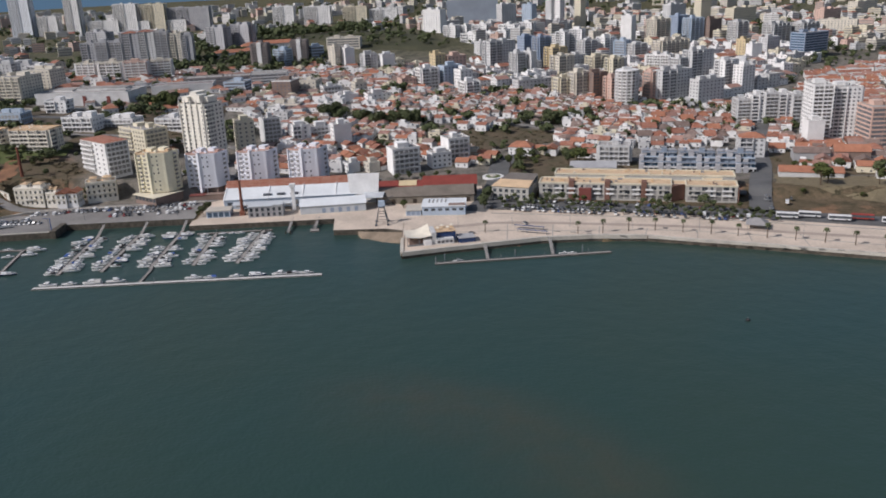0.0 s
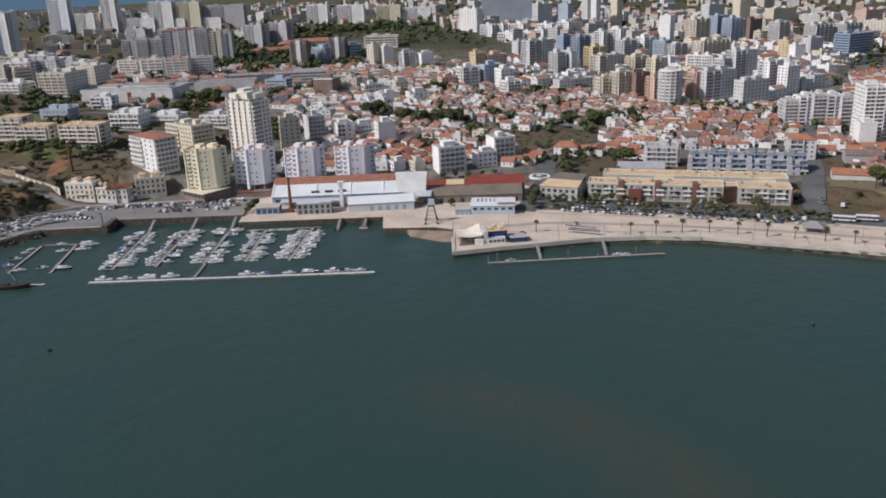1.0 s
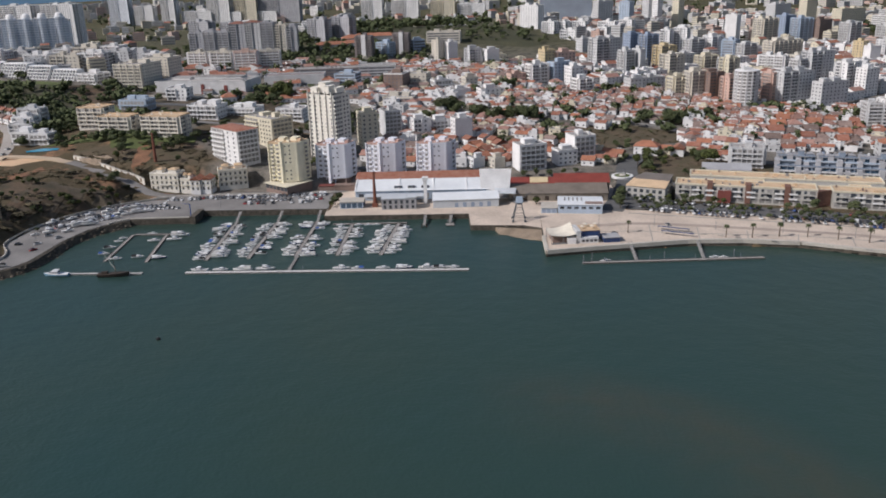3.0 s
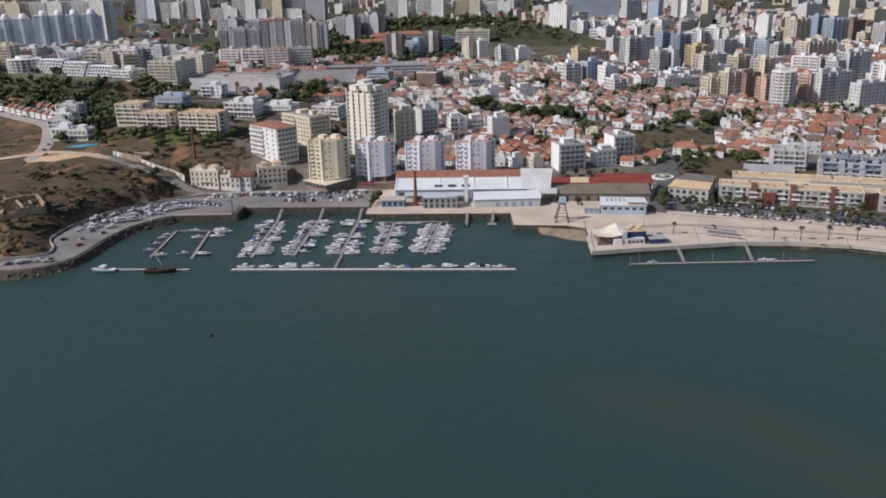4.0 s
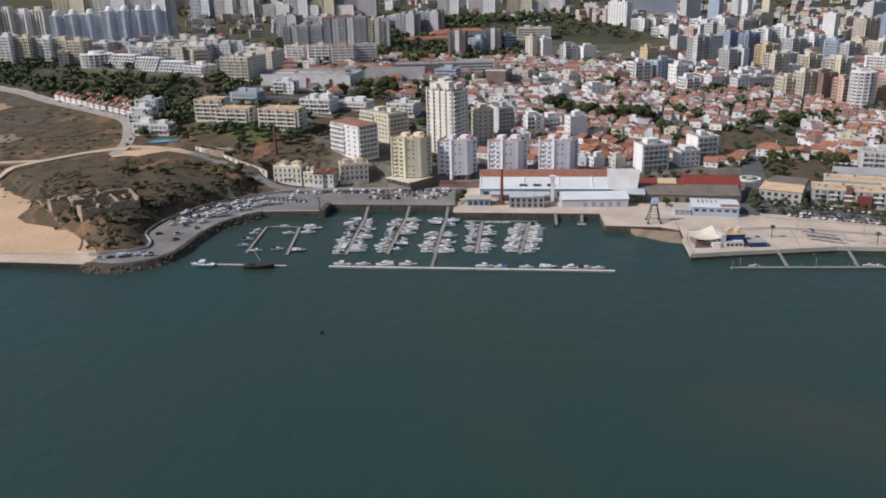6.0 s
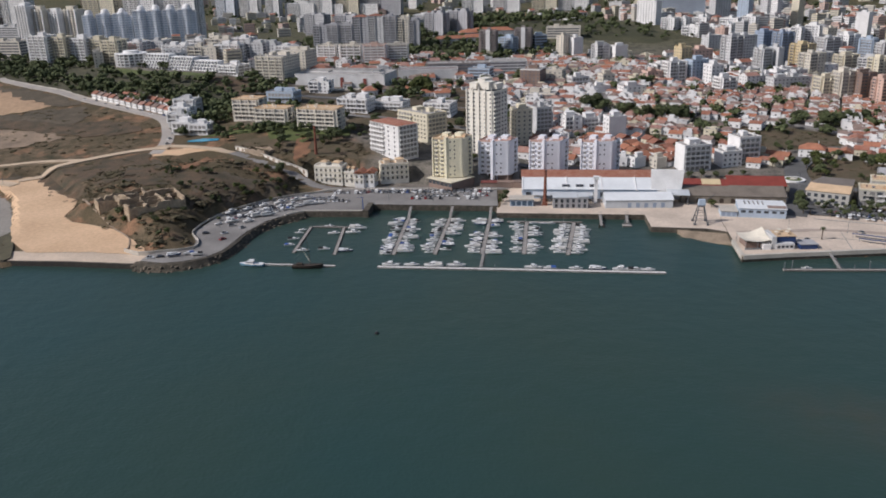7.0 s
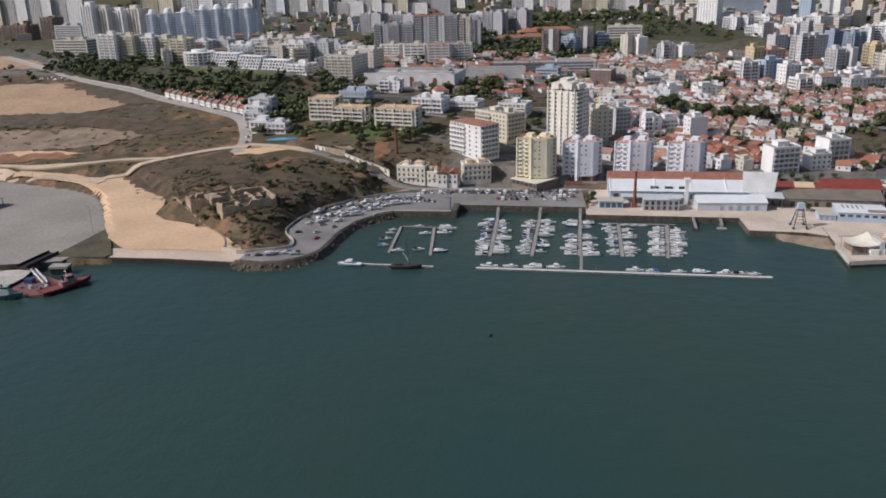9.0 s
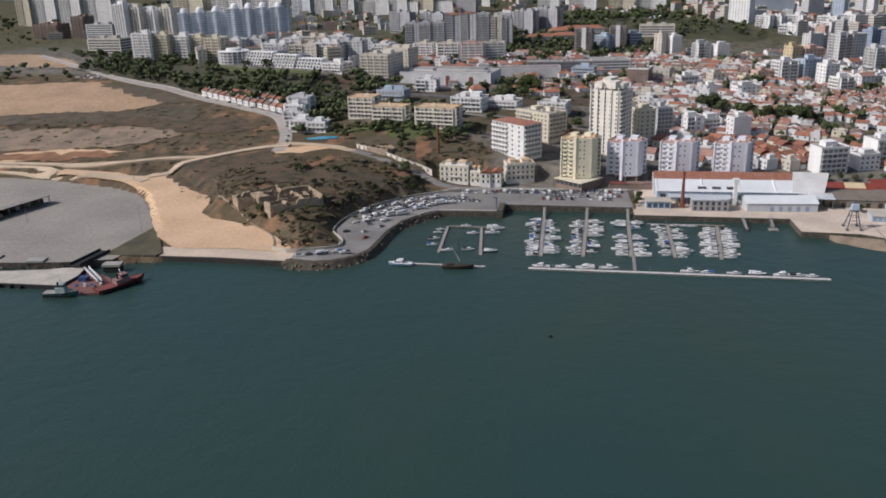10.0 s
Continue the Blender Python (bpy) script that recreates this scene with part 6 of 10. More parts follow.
quarter([(60, 225), (16, 262), (16, 300), (60, 262), (66, 250)], -20, 9, 11, 0.95, flat=0.25, roofs=CORE, walls=MIXW)
quarter([(108, 196), (130, 215), (112, 240), (130, 262), (160, 240), (150, 222)], -30, 9, 11, 0.9, flat=0.1, roofs=CORE, walls=MIXW)
quarter([(128, 262), (150, 302), (200, 325), (216, 304), (176, 290), (152, 255)], -24, 10, 11, 0.5, flat=0.1, roofs=CORE, walls=MIXW)
quarter([(205, 238), (262, 244), (300, 206), (262, 204), (216, 216)], -20, 10, 11, 0.6, flat=0.2, roofs=("TILE", "TILEO", "TILED"), walls=MIXW)
quarter([(150, 222), (190, 226), (186, 204), (160, 190)], -20, 9, 10, 0.8, flat=0.15, roofs=("TILEO", "TILE"), walls=(CREAM, WHITE, PALE))
quarter([(240, 258), (252, 300), (262, 300), (256, 246)], -60, 9, 10, 0.9, flat=0.1, roofs=CORE, walls=MIXW)
# odd houses wherever a plot is left
for poly, cnt, yaw, big in (([(20, 255), (130, 262), (260, 330), (270, 232), (430, 240), (480, 340), (400, 470), (60, 470), (-20, 330)], 1500, -18, 9), ([(-120, 320), (60, 470), (420, 430), (520, 480), (640, 640), (600, 760), (200, 680), (-120, 640), (-300, 620), (-300, 480)], 1500, 18, 12), ([(400, 120), (520, 80), (700, 60), (900, 300), (760, 640), (520, 420), (400, 240)], 700, -20, 11)):
    xs, ys = [p[0] for p in poly], [p[1] for p in poly]
    for _ in range(cnt):
        x, y = rnd.uniform(min(xs), max(xs)), rnd.uniform(min(ys), max(ys))
        if float(signed(poly, np.array([x]), np.array([y]))[0]) < 0:
            continue
        w, d = big * rnd.uniform(0.7, 1.2), big * rnd.uniform(0.7, 1.2)
        if 133 < x < 250 and 238 < y < 320 or not free(x, y, min(w, d) * 0.42):
            continue
        isflat = rnd.random() < 0.2
        bulk.building(x, y, yaw + rnd.uniform(-8, 8), w, d, rnd.uniform(2.6, 4.6) + (1.2 if isflat else 0), rnd.choice(MIXW), ROOFG if isflat else rnd.choice((TILE, TILEP, TILED, TILEO)), not isflat, "win", rnd)
bulk.done("distant_houses", "crowded small houses and flats further up the town", "houses")

# small far blocks that fill the town up to the sea
FARW = (WHITE, OFFW, PALE, CREAM, OFFW, PINK)
bulk = Bulk()


def spread(poly, count, hmin, hmax, smin=10, smax=22):
    xs, ys = [p[0] for p in poly], [p[1] for p in poly]
    for _ in range(count):
        x, y = rnd.uniform(min(xs), max(xs)), rnd.uniform(min(ys), max(ys))
        if float(signed(poly, np.array([x]), np.array([y]))[0]) < 0:
            continue
        w, d = rnd.uniform(smin, smax), rnd.uniform(smin, smax * 0.8)
        if free(x, y, min(w, d) * 0.55):
            red = rnd.random() < 0.3
            bulk.building(x, y, rnd.choice((-34, 24, 28, 18)) + rnd.uniform(-6, 6), w, d, rnd.uniform(hmin, hmax), rnd.choice(FARW), TILE if red else ROOFG, red and w < 16, rnd.choice(("balc", "balc", "win")), rnd)


spread([(200, 640), (420, 640), (900, 700), (1100, 1100), (500, 1500), (100, 1500), (150, 1000), (220, 850)], 950, 7, 22, 9, 20)
spread([(600, 500), (900, 500), (1400, 1000), (1300, 1500), (700, 1000)], 300, 5, 14, 9, 18)
spread([(-700, 760), (-150, 760), (-60, 1050), (100, 1060), (100, 1500), (-1200, 1700), (-1000, 900)], 330, 6, 16)
spread([(-480, 460), (-280, 470), (-280, 640), (-440, 660), (-560, 600)], 60, 9, 18)
spread([(-1200, 1650), (900, 1500), (1500, 2600), (-1700, 2700)], 620, 7, 24, 14, 30)
spread([(700, 1000), (1500, 900), (2200, 2000), (900, 1700)], 320, 5, 14, 10, 22)
spread([(500, 260), (760, 330), (1000, 700), (700, 700), (560, 420)], 60, 6, 14)
bulk.done("distant_flats", "pale blocks of flats spread towards the sea", "flats")

# ---- cannery museum, sheds and quay buildings ----
def face_mesh(bm, pts):
    bm.faces.new([bm.verts.new(p) for p in pts])


def hall(name, x, y, yaw, w, d, eave, ridge, ridge_at, wall, roof, label, category="hall", overhang=0.5, base=3.4, back=None):
    """A long shed: ridge_at is the place of the ridge from the front, 0 to 1; back is the height of the rear eave."""
    root = thing(name, pose(x, y, base, 0, 0, yaw), label, category)
    back = eave if back is None else back
    ry = -d / 2 + d * ridge_at
    bm = bmesh.new()
    prof = [(-d / 2, 0), (-d / 2, eave), (ry, ridge), (d / 2, back), (d / 2, 0)]
    a = [bm.verts.new((-w / 2, p, q - 0.02)) for p, q in prof]
    b = [bm.verts.new((w / 2, p, q - 0.02)) for p, q in prof]
    for i in range(4):
        bm.faces.new((a[i], a[i + 1], b[i + 1], b[i]))
    bm.faces.new(a)
    bm.faces.new(b[::-1])
    part("wall", bm, wall, root)
    for nm, (y0, z0), (y1, z1), m in (("roof_slope", (-d / 2 - overhang, eave - overhang * (ridge - eave) / max(ry + d / 2, 1)), (ry, ridge), roof[0]), ("roof_slope", (ry, ridge), (d / 2 + overhang, back), roof[1])):
        if abs(y1 - y0) < 0.3 + overhang:
            continue
        bm = bmesh.new()
        for s in (0.05, 0.2):
            face_mesh(bm, [(-w / 2 - overhang, y0, z0 + s), (w / 2 + overhang, y0, z0 + s), (w / 2 + overhang, y1, z1 + s), (-w / 2 - overhang, y1, z1 + s)])
        for p in ((y0, z0), (y1, z1)):
            face_mesh(bm, [(-w / 2 - overhang, p[0], p[1] + 0.05), (w / 2 + overhang, p[0], p[1] + 0.05), (w / 2 + overhang, p[0], p[1] + 0.2), (-w / 2 - overhang, p[0], p[1] + 0.2)])
        part(nm, bm, m, root)
    return root


def opening(root, x, y, z, w, h, material=GLASS, name="window", rz=0, label=""):
    part(name, shared(("op", w, h, material.name), window_one(w, h), name, material), None, root, label, at=pose(x, y, z, 0, 0, rz))


ROOFWHITE = mat("white_roof_sheet", (0.69, 0.715, 0.73), 0.6, 0.12, 0.1, 1.2)
cannery = hall("cannery_museum", 42, 135, 1.0, 88, 14, 6.4, 10.8, 1.0, BLUEW, (ROOFWHITE, ROOFWHITE), "long white former cannery with a white sheet roof", "museum", back=10.7)
rear = hall("cannery_rear_hall", 42, 151, 1.0, 90, 17, 10.9, 13.7, 0.55, METALW, (TILE, TILE), "rear cannery hall with an orange tile roof", "museum", back=11.5)
for i in range(14):
    opening(cannery, -40 + i * 5.4, -7.02, 1.2, 3.6, 3.4, SHADOWY if i % 3 else GLASS)
for sx in (-43.9, -15, 8, 30):
    bm = bmesh.new()
    box(bm, sx - 0.25, sx + 0.25, -8, 7.0, 5.5, 6.2)
    for v in bm.verts:
        v.co.z += max(0, (v.co.y + 7.5) / 14 * 5.0) + 0.3
    part("fire_wall", bm, WHITE, cannery)
for i in range(3):
    bm = bmesh.new()
    box(bm, -18 + i * 9, -13 + i * 9, -4.6, -2.2, 6.6, 8.6)
    part("rooflight", bm, GLASS, cannery)
low = hall("cannery_hall", 71.5, 116, 4, 42, 17, 5.2, 8.0, 0.5, METALW, (ROOFWHITE, ROOFWHITE), "white metal hall with a curved low roof beside the cannery")
for i in range(5):
    opening(low, -6 + i * 5.2, -8.52, 0.2, 2.3, 3.1, BLUED, "door")
wedge = thing("gable_screen", pose(0, 0, 3.4), "white leaning gable wall of the old cannery", "wall")
bm = bmesh.new()
prism(bm, [(82, 129), (100, 127.6), (100.1, 128.6), (82.1, 130)], -1, 8.4)
for v in bm.verts:
    if v.co.z > 1:
        v.co.z = 19.8
        v.co.x += -1.2 if v.co.x < 90 else 1.8
part("wall", bm, WHITE, wedge)
bm = bmesh.new()
prism(bm, [(90, 114.5), (104, 113.5), (105, 127), (91, 128)], 6.6, 7.1)
part("canopy", bm, METALW, wedge)
for px_, py_ in ((91, 115.5), (103, 115)):
    bm = bmesh.new()
    box(bm, px_ - 0.2, px_ + 0.2, py_ - 0.2, py_ + 0.2, 0, 6.6)
    part("post", bm, STEEL, wedge)
grey = thing("pump_house", pose(29, 109.5, 3.4, 0, 0, 2), "grey rendered two-storey quay house", "building")
bm = bmesh.new()
box(bm, -11, 11, -4.5, 4.5, -1, 6.8)
part("wall", bm, GREYW, grey)
bm = bmesh.new()
box(bm, -11.3, 4.5, -4.8, 4.8, 6.8, 7.2)
box(bm, 5.0, 11.3, -4.8, 4.8, 7.4, 7.8)
box(bm, 5.0, 11.0, -4.5, 4.5, 6.8, 7.4)
part("roof", bm, METALW, grey)
for i in range(6):
    for k in range(2):
        opening(grey, -9 + i * 3.6, -4.52, 0.5 + k * 3.2, 1.7, 2.3, GLASS)
blue = thing("glass_pavilion", pose(-2, 113, 3.4, 0, 0, 2), "low white pavilion with bluish glazing", "building")
bm = bmesh.new()
box(bm, -7.5, 7.5, -4.5, 5, -1, 4.2)
part("wall", bm, BLUEW, blue)
bm = bmesh.new()
box(bm, -8, 8, -5, 5.4, 4.2, 4.7)
part("roof", bm, CONCL, blue)
for i in range(4):
    opening(blue, -5.4 + i * 3.6, -4.52, 0.4, 2.8, 3.0, GLASSB)
plinth = thing("covered_walk", pose(14, 122, 3.4), "shaded colonnade in front of the cannery", "arcade")
bm = bmesh.new()
box(bm, -9, 30, -4, 4, 4.6, 5.0)
part("roof", bm, METALW, plinth)
for i in range(8):
    bm = bmesh.new()
    box(bm, -8.6 + i * 5.4, -8.2 + i * 5.4, -3.8, -3.4, 0, 4.6)
    part("post", bm, STEEL, plinth)
tower = thing("water_tower", pose(45.5, 119, 3.4), "slim white square tower of the cannery", "tower")
bm = bmesh.new()
box(bm, -1.1, 1.1, -1.1, 1.1, -1, 15.2)
part("shaft", bm, WHITE, tower)
bm = bmesh.new()
box(bm, -1.7, 1.7, -1.7, 1.7, 15.2, 17.2)
box(bm, -1.9, 1.9, -1.9, 1.9, 17.2, 17.5)
part("head", bm, WHITE, tower)
chim = thing("factory_chimney", pose(13, 112.3, 3.4), "tall tapered brick factory chimney", "chimney")
bm = bmesh.new()
cyl(bm, (0, 0, -1), (0, 0, 22.6), 1.25, 0.75, 14)
part("shaft", bm, BRICK, chim)
bm = bmesh.new()
cyl(bm, (0, 0, 22.2), (0, 0, 23.0), 1.05, 1.05, 14)
part("cap", bm, BRICK, chim)
bm = bmesh.new()
box(bm, -1.7, 1.7, -1.7, 1.7, -1, 2.6)
part("base", bm, BRICK, chim)
chim2 = thing("factory_chimney", pose(-157, 185, ground(-157, 185)), "old brick chimney standing on the waste slope", "chimney")
bm = bmesh.new()
cyl(bm, (0, 0, -2), (0, 0, 21), 1.3, 0.7, 12)
part("shaft", bm, BRICK, chim2)
bm = bmesh.new()
cyl(bm, (0, 0, 20.6), (0, 0, 21.3), 0.95, 0.95, 12)
part("cap", bm, BRICK, chim2)

WALLB = mat("old_warehouse_wall", (0.24, 0.21, 0.17), 0.9, 0.3, 0.2, 1.5)
SHEETD = mat("weathered_sheet", (0.20, 0.17, 0.14), 0.8, 0.3, 0.12, 1.5)
red = hall("red_warehouse", 132, 126, -2.5, 64, 13, 5.0, 8.6, 1.0, WALLB, (SHEETD, SHEETD), "long warehouse with a rusty brown sheet roof", "warehouse", back=8.5)
for i in range(9):
    opening(red, -28 + i * 7, -6.52, 0.3, 2.6, 3.0, WOODD, "door")
red2 = hall("red_roofed_hall", 149, 139.5, -2.5, 36, 14, 8.6, 12.4, 0.75, WALLB, (REDROOF, REDROOF), "warehouse hall with a bright red sheet roof", "warehouse", back=10)
red3 = hall("red_roofed_hall", 115.5, 138, -2.5, 30, 11, 8.4, 10.8, 0.75, WALLB, (REDROOF, REDROOF), "lower warehouse hall with a faded red roof", "warehouse", back=9)
bm = bmesh.new()
face_mesh(bm, [(-1, -4.5, 8.9), (11, -4.5, 8.9), (11, 2.0, 10.95), (-1, 2.0, 10.95)])
face_mesh(bm, [(-1, -4.5, 9.1), (11, -4.5, 9.1), (11, 2.0, 11.15), (-1, 2.0, 11.15)])
part("skylight", bm, YEL, red3, "yellowed translucent roof panel")
white = hall("boat_shed", 143.5, 98.5, -5.5, 27, 19, 5.6, 6.6, 0.5, BLUEW, (ROOFWHITE, ROOFWHITE), "white flat-topped shed with pale blue walls", "shed")
for i in range(6):
    opening(white, -11 + i * 4.4, -9.52, 2.9, 2.6, 1.5, GLASS)
for i in range(5):
    bm = bmesh.new()
    box(bm, -10 + i * 2.6, -9.2 + i * 2.6, -3, 3.5, 6.2, 6.9)
    part("roof_rib", bm, SHADOWY, white)
bm = bmesh.new()
box(bm, 3, 13.4, -8.6, -4.4, 6.0, 6.5)
part("terrace", bm, TILED, white)
annex = thing("shed_annex", pose(124.5, 97, 3.4, 0, 0, -5), "low lean-to with stacked crates beside the shed", "shed")
bm = bmesh.new()
box(bm, -5, 4.5, -6, 7, -0.5, 3.2)
part("wall", bm, BLUEW, annex)
bm = bmesh.new()
box(bm, -5.4, 4.9, -6.4, 7.4, 3.2, 3.5)
part("roof", bm, CONCL, annex)
for i in range(3):
    opening(annex, -3.4 + i * 3, -6.02, 0.3, 2.0, 2.4, BLUED, "door")

# harbour crane
crane = thing("harbour_crane", pose(104.5, 77.5, 3.35), "old grey-blue portal crane on four splayed legs", "crane")
CRANE = mat("dark_crane_paint", (0.085, 0.095, 0.11), 0.6, 0.3, 0.6, 4.0)
for sx, sy in ((-1, -1), (1, -1), (1, 1), (-1, 1)):
    bm = bmesh.new()
    cyl(bm, (sx * 3.7, sy * 4.2, 0), (sx * 1.5, sy * 1.5, 10.5), 0.34, 0.28, 6)
    box(bm, sx * 3.7 - 0.7, sx * 3.7 + 0.7, sy * 4.2 - 1.0, sy * 4.2 + 1.0, -0.1, 0.8)
    part("leg", bm, CRANE, crane)
for zz in (3.4, 7.0):
    k = 1 - zz / 10.5
    a, b = 1.5 + 2.2 * k, 1.5 + 2.7 * k
    for p, q in (((-a, -b), (a, -b)), ((a, -b), (a, b)), ((a, b), (-a, b)), ((-a, b), (-a, -b))):
        bm = bmesh.new()
        cyl(bm, (*p, zz), (*q, zz), 0.16, 0.16, 5)
        part("brace", bm, CRANE, crane)
bm = bmesh.new()
cyl(bm, (0, 0, 10.3), (0, 0, 11.2), 2.2, 2.2, 14)
part("turntable", bm, CRANE, crane)
bm = bmesh.new()
box(bm, -2.0, 2.4, -1.6, 1.6, 11.2, 14.4)
for v in bm.verts:
    if v.co.z > 14:
        v.co.x *= 0.8
        v.co.y *= 0.75
part("cabin", bm, BLUEW, crane)
bm = bmesh.new()
cyl(bm, (1.5, 0, 13), (7.5, 1.5, 17.0), 0.3, 0.15, 5)
part("jib", bm, CRANE, crane)

# riverside cafe with a tent roof
cafe = thing("riverside_cafe", pose(138, 36, 3.4, 0, 0, 7), "quayside cafe with a cream tent roof and blue bar", "cafe")
bm = bmesh.new()
n = 10
grid = [[bm.verts.new((-19 + 14 * i / n, -4.5 + 15 * j / n, 4.4 + 0.9 * abs(2 * j / n - 1) + 2.8 * (i / n) ** 2 * (j / n) + 0.8 * math.sin(3.14 * i / n) * -1)) for i in range(n + 1)] for j in range(n + 1)]
for j in range(n):
    for i in range(n):
        bm.faces.new((grid[j][i], grid[j][i + 1], grid[j + 1][i + 1], grid[j + 1][i]))
part("tent_roof", bm, CANVAS, cafe)
for px_, py_, hh in ((-18.5, -4, 5.2), (-5.4, -4, 5.1), (-5.4, 10, 7.9), (-18.5, 10, 5.3), (-12, -4.2, 4.4)):
    bm = bmesh.new()
    cyl(bm, (px_, py_, 0), (px_, py_, hh), 0.16, 0.14, 6)
    part("post", bm, STEEL, cafe)
bm = bmesh.new()
box(bm, -9.5, -5, -5.2, 4, 0, 2.9)
part("kiosk", bm, WHITE, cafe)
bm = bmesh.new()
box(bm, -17.2, -9.6, -1.5, 9.2, 0, 3.1)
part("counter_room", bm, BROWN, cafe, "dark timber counter room under the canvas")
bm = bmesh.new()
box(bm, -18.6, -5.2, -4.6, -4.4, 0.0, 1.0)
part("railing", bm, STEEL, cafe)
bm = bmesh.new()
box(bm, -4.6, -2.25, -4.6, 8, 0, 7.0)
part("stair_tower", bm, OFFW, cafe)
bm = bmesh.new()
box(bm, -2.2, 9, -2, 8, 0, 6.2)
part("bar", bm, NAVY, cafe)
bm = bmesh.new()
box(bm, -2.4, 7.5, -5, 0.5, 0, 3.2)
part("bar_front", bm, OFFW, cafe)
bm = bmesh.new()
box(bm, -2.4, 9.3, -2.3, 8.4, 6.2, 6.5)
part("terrace", bm, ROOFY, cafe)
for i in range(4):
    bm = bmesh.new()
    cyl(bm, (-0.5 + i * 2.8, 1 + (i % 2) * 4, 6.5), (-0.5 + i * 2.8, 1 + (i % 2) * 4, 8.4), 0.05, 0.05, 5)
    cyl(bm, (-0.5 + i * 2.8, 1 + (i % 2) * 4, 8.1), (-0.5 + i * 2.8, 1 + (i % 2) * 4, 8.6), 1.3, 0.05, 8)
    part("parasol", bm, CANVAS, cafe)
for i in range(5):
    opening(cafe, -1 + i * 2.3, -5.02, 0.8, 1.6, 1.3, GLASS)
for i in range(6):
    tb = thing("cafe_table", pose(121.5 + (i % 3) * 3.2, 30.5 + (i // 3) * 4.5, 3.4), "small dark cafe table under the tent roof", "table", "cafe tables")
    bm = bmesh.new()
    cyl(bm, (0, 0, 0.7), (0, 0, 0.76), 0.5, 0.5, 8)
    part("top", bm, DARK, tb)
    bm = bmesh.new()
    cyl(bm, (0, 0, 0), (0, 0, 0.7), 0.06, 0.06, 5)
    part("leg", bm, STEEL, tb)
dark = thing("dark_pavilion", pose(152.5, 36, 3.4, 0, 0, 7), "dark blue low pavilion beside the cafe", "pavilion")
bm = bmesh.new()
box(bm, -4, 5, -4, 4, 0, 2.6)
part("wall", bm, NAVY, dark)
bm = bmesh.new()
box(bm, -4.3, 5.3, -4.3, 4.3, 2.6, 2.9)
part("roof", bm, GREYW, dark)

# long sandy-roofed building with shops along the promenade
longb = thing("promenade_building", pose(266.5, 101.5, 4.0, 0, 0, -15.5), "long cream terrace of shops and flats with sandy roof terraces", "building")
# cream plaster greyed down to paint in the shade of trees and galleries
ROSY = mat("shaded_cream_plaster", (0.47, 0.455, 0.42), 0.85, 0.15)
RUST = mat("brick_brown_render", (0.19, 0.10, 0.075), 0.85, 0.2)
for nm, a, b, c, d, hh in (("front_wing", -62, 22, 0, 15, 9.6), ("end_wing", 31, 62, 0, 15, 9.2), ("link_wing", 22.02, 30.98, 5, 15, 8.6), ("rear_wing", -54, 62, 21, 36, 10.6), ("cross_wing", -20, -8, 15.02, 20.98, 9.4), ("cross_wing", 42, 54, 15.02, 20.98, 9.0)):
    bm = bmesh.new()
    box(bm, a, b, c, d, -1, hh)
    part(nm, bm, ROSY, longb)
    bm = bmesh.new()
    box(bm, a + 0.5, b - 0.5, c + 0.5, d - 0.5, hh, hh + 0.25)
    part("roof_terrace", bm, ROOFY, longb, "sandy tiled roof terrace")
    for q in ((a - 0.3, b + 0.3, c - 0.3, c + 0.4), (a - 0.3, b + 0.3, d - 0.4, d + 0.3), (a - 0.3, a + 0.4, c + 0.42, d - 0.42), (b - 0.4, b + 0.3, c + 0.42, d - 0.42)):
        bm = bmesh.new()
        box(bm, *q, hh + 0.02, hh + 0.9)
        part("parapet", bm, CREAM, longb)
# added grey strip paints the shade of the court between the wings
bm = bmesh.new()
box(bm, -53, 61, 15.3, 20.7, -1, 5.2)
part("court_roof", bm, GREYW, longb, "grey strip standing for the shaded inner court")
rr = random.Random(9)
for i in range(46):
    cx, cy = -60 + i * 2.62 + rr.uniform(-0.8, 0.8), rr.choice((3, 6.5, 9, 12.5, 24, 28, 31, 34))
    if 21 < cx < 32 and cy < 15 or cx < -52 and cy > 15:
        continue
    wd, zz = rr.choice((0.45, 0.6, 0.9, 1.5)), 9.4 if cy < 15 else 10.6
    bm = bmesh.new()
    box(bm, cx - wd, cx + wd, cy - 0.7, cy + 0.7, zz - 0.3, zz + rr.uniform(1.1, 2.1))
    part("chimney" if wd < 0.8 else "roof_hut", bm, rr.choice((ROOFY, ROOFY, CREAM, BROWN, SHADOWY)), longb)
for cx in (-41, -18, 5):
    bm = bmesh.new()
    box(bm, cx - 1.7, cx + 1.7, -0.9, 6, -0.5, 11.6)
    part("stair_tower", bm, RUST, longb, "rusty brown stair tower")
bm = bmesh.new()
box(bm, -36, -28, -2.6, -0.02, -0.5, 7.2)
part("bay", bm, REDW, longb, "dark red rendered bay")
bm = bmesh.new()
prism(bm, [(22.05, -1.6), (30.5, 4.6), (30.5, 4.98), (22.05, 4.98)], -0.5, 9.4)
part("brown_wing", bm, RUST, longb, "rusty brown rendered gable wing")
bm = bmesh.new()
box(bm, 62.35, 62.9, -0.2, 14, -1, 9.4)
part("end_wall", bm, RUST, longb, "rusty brown end wall")
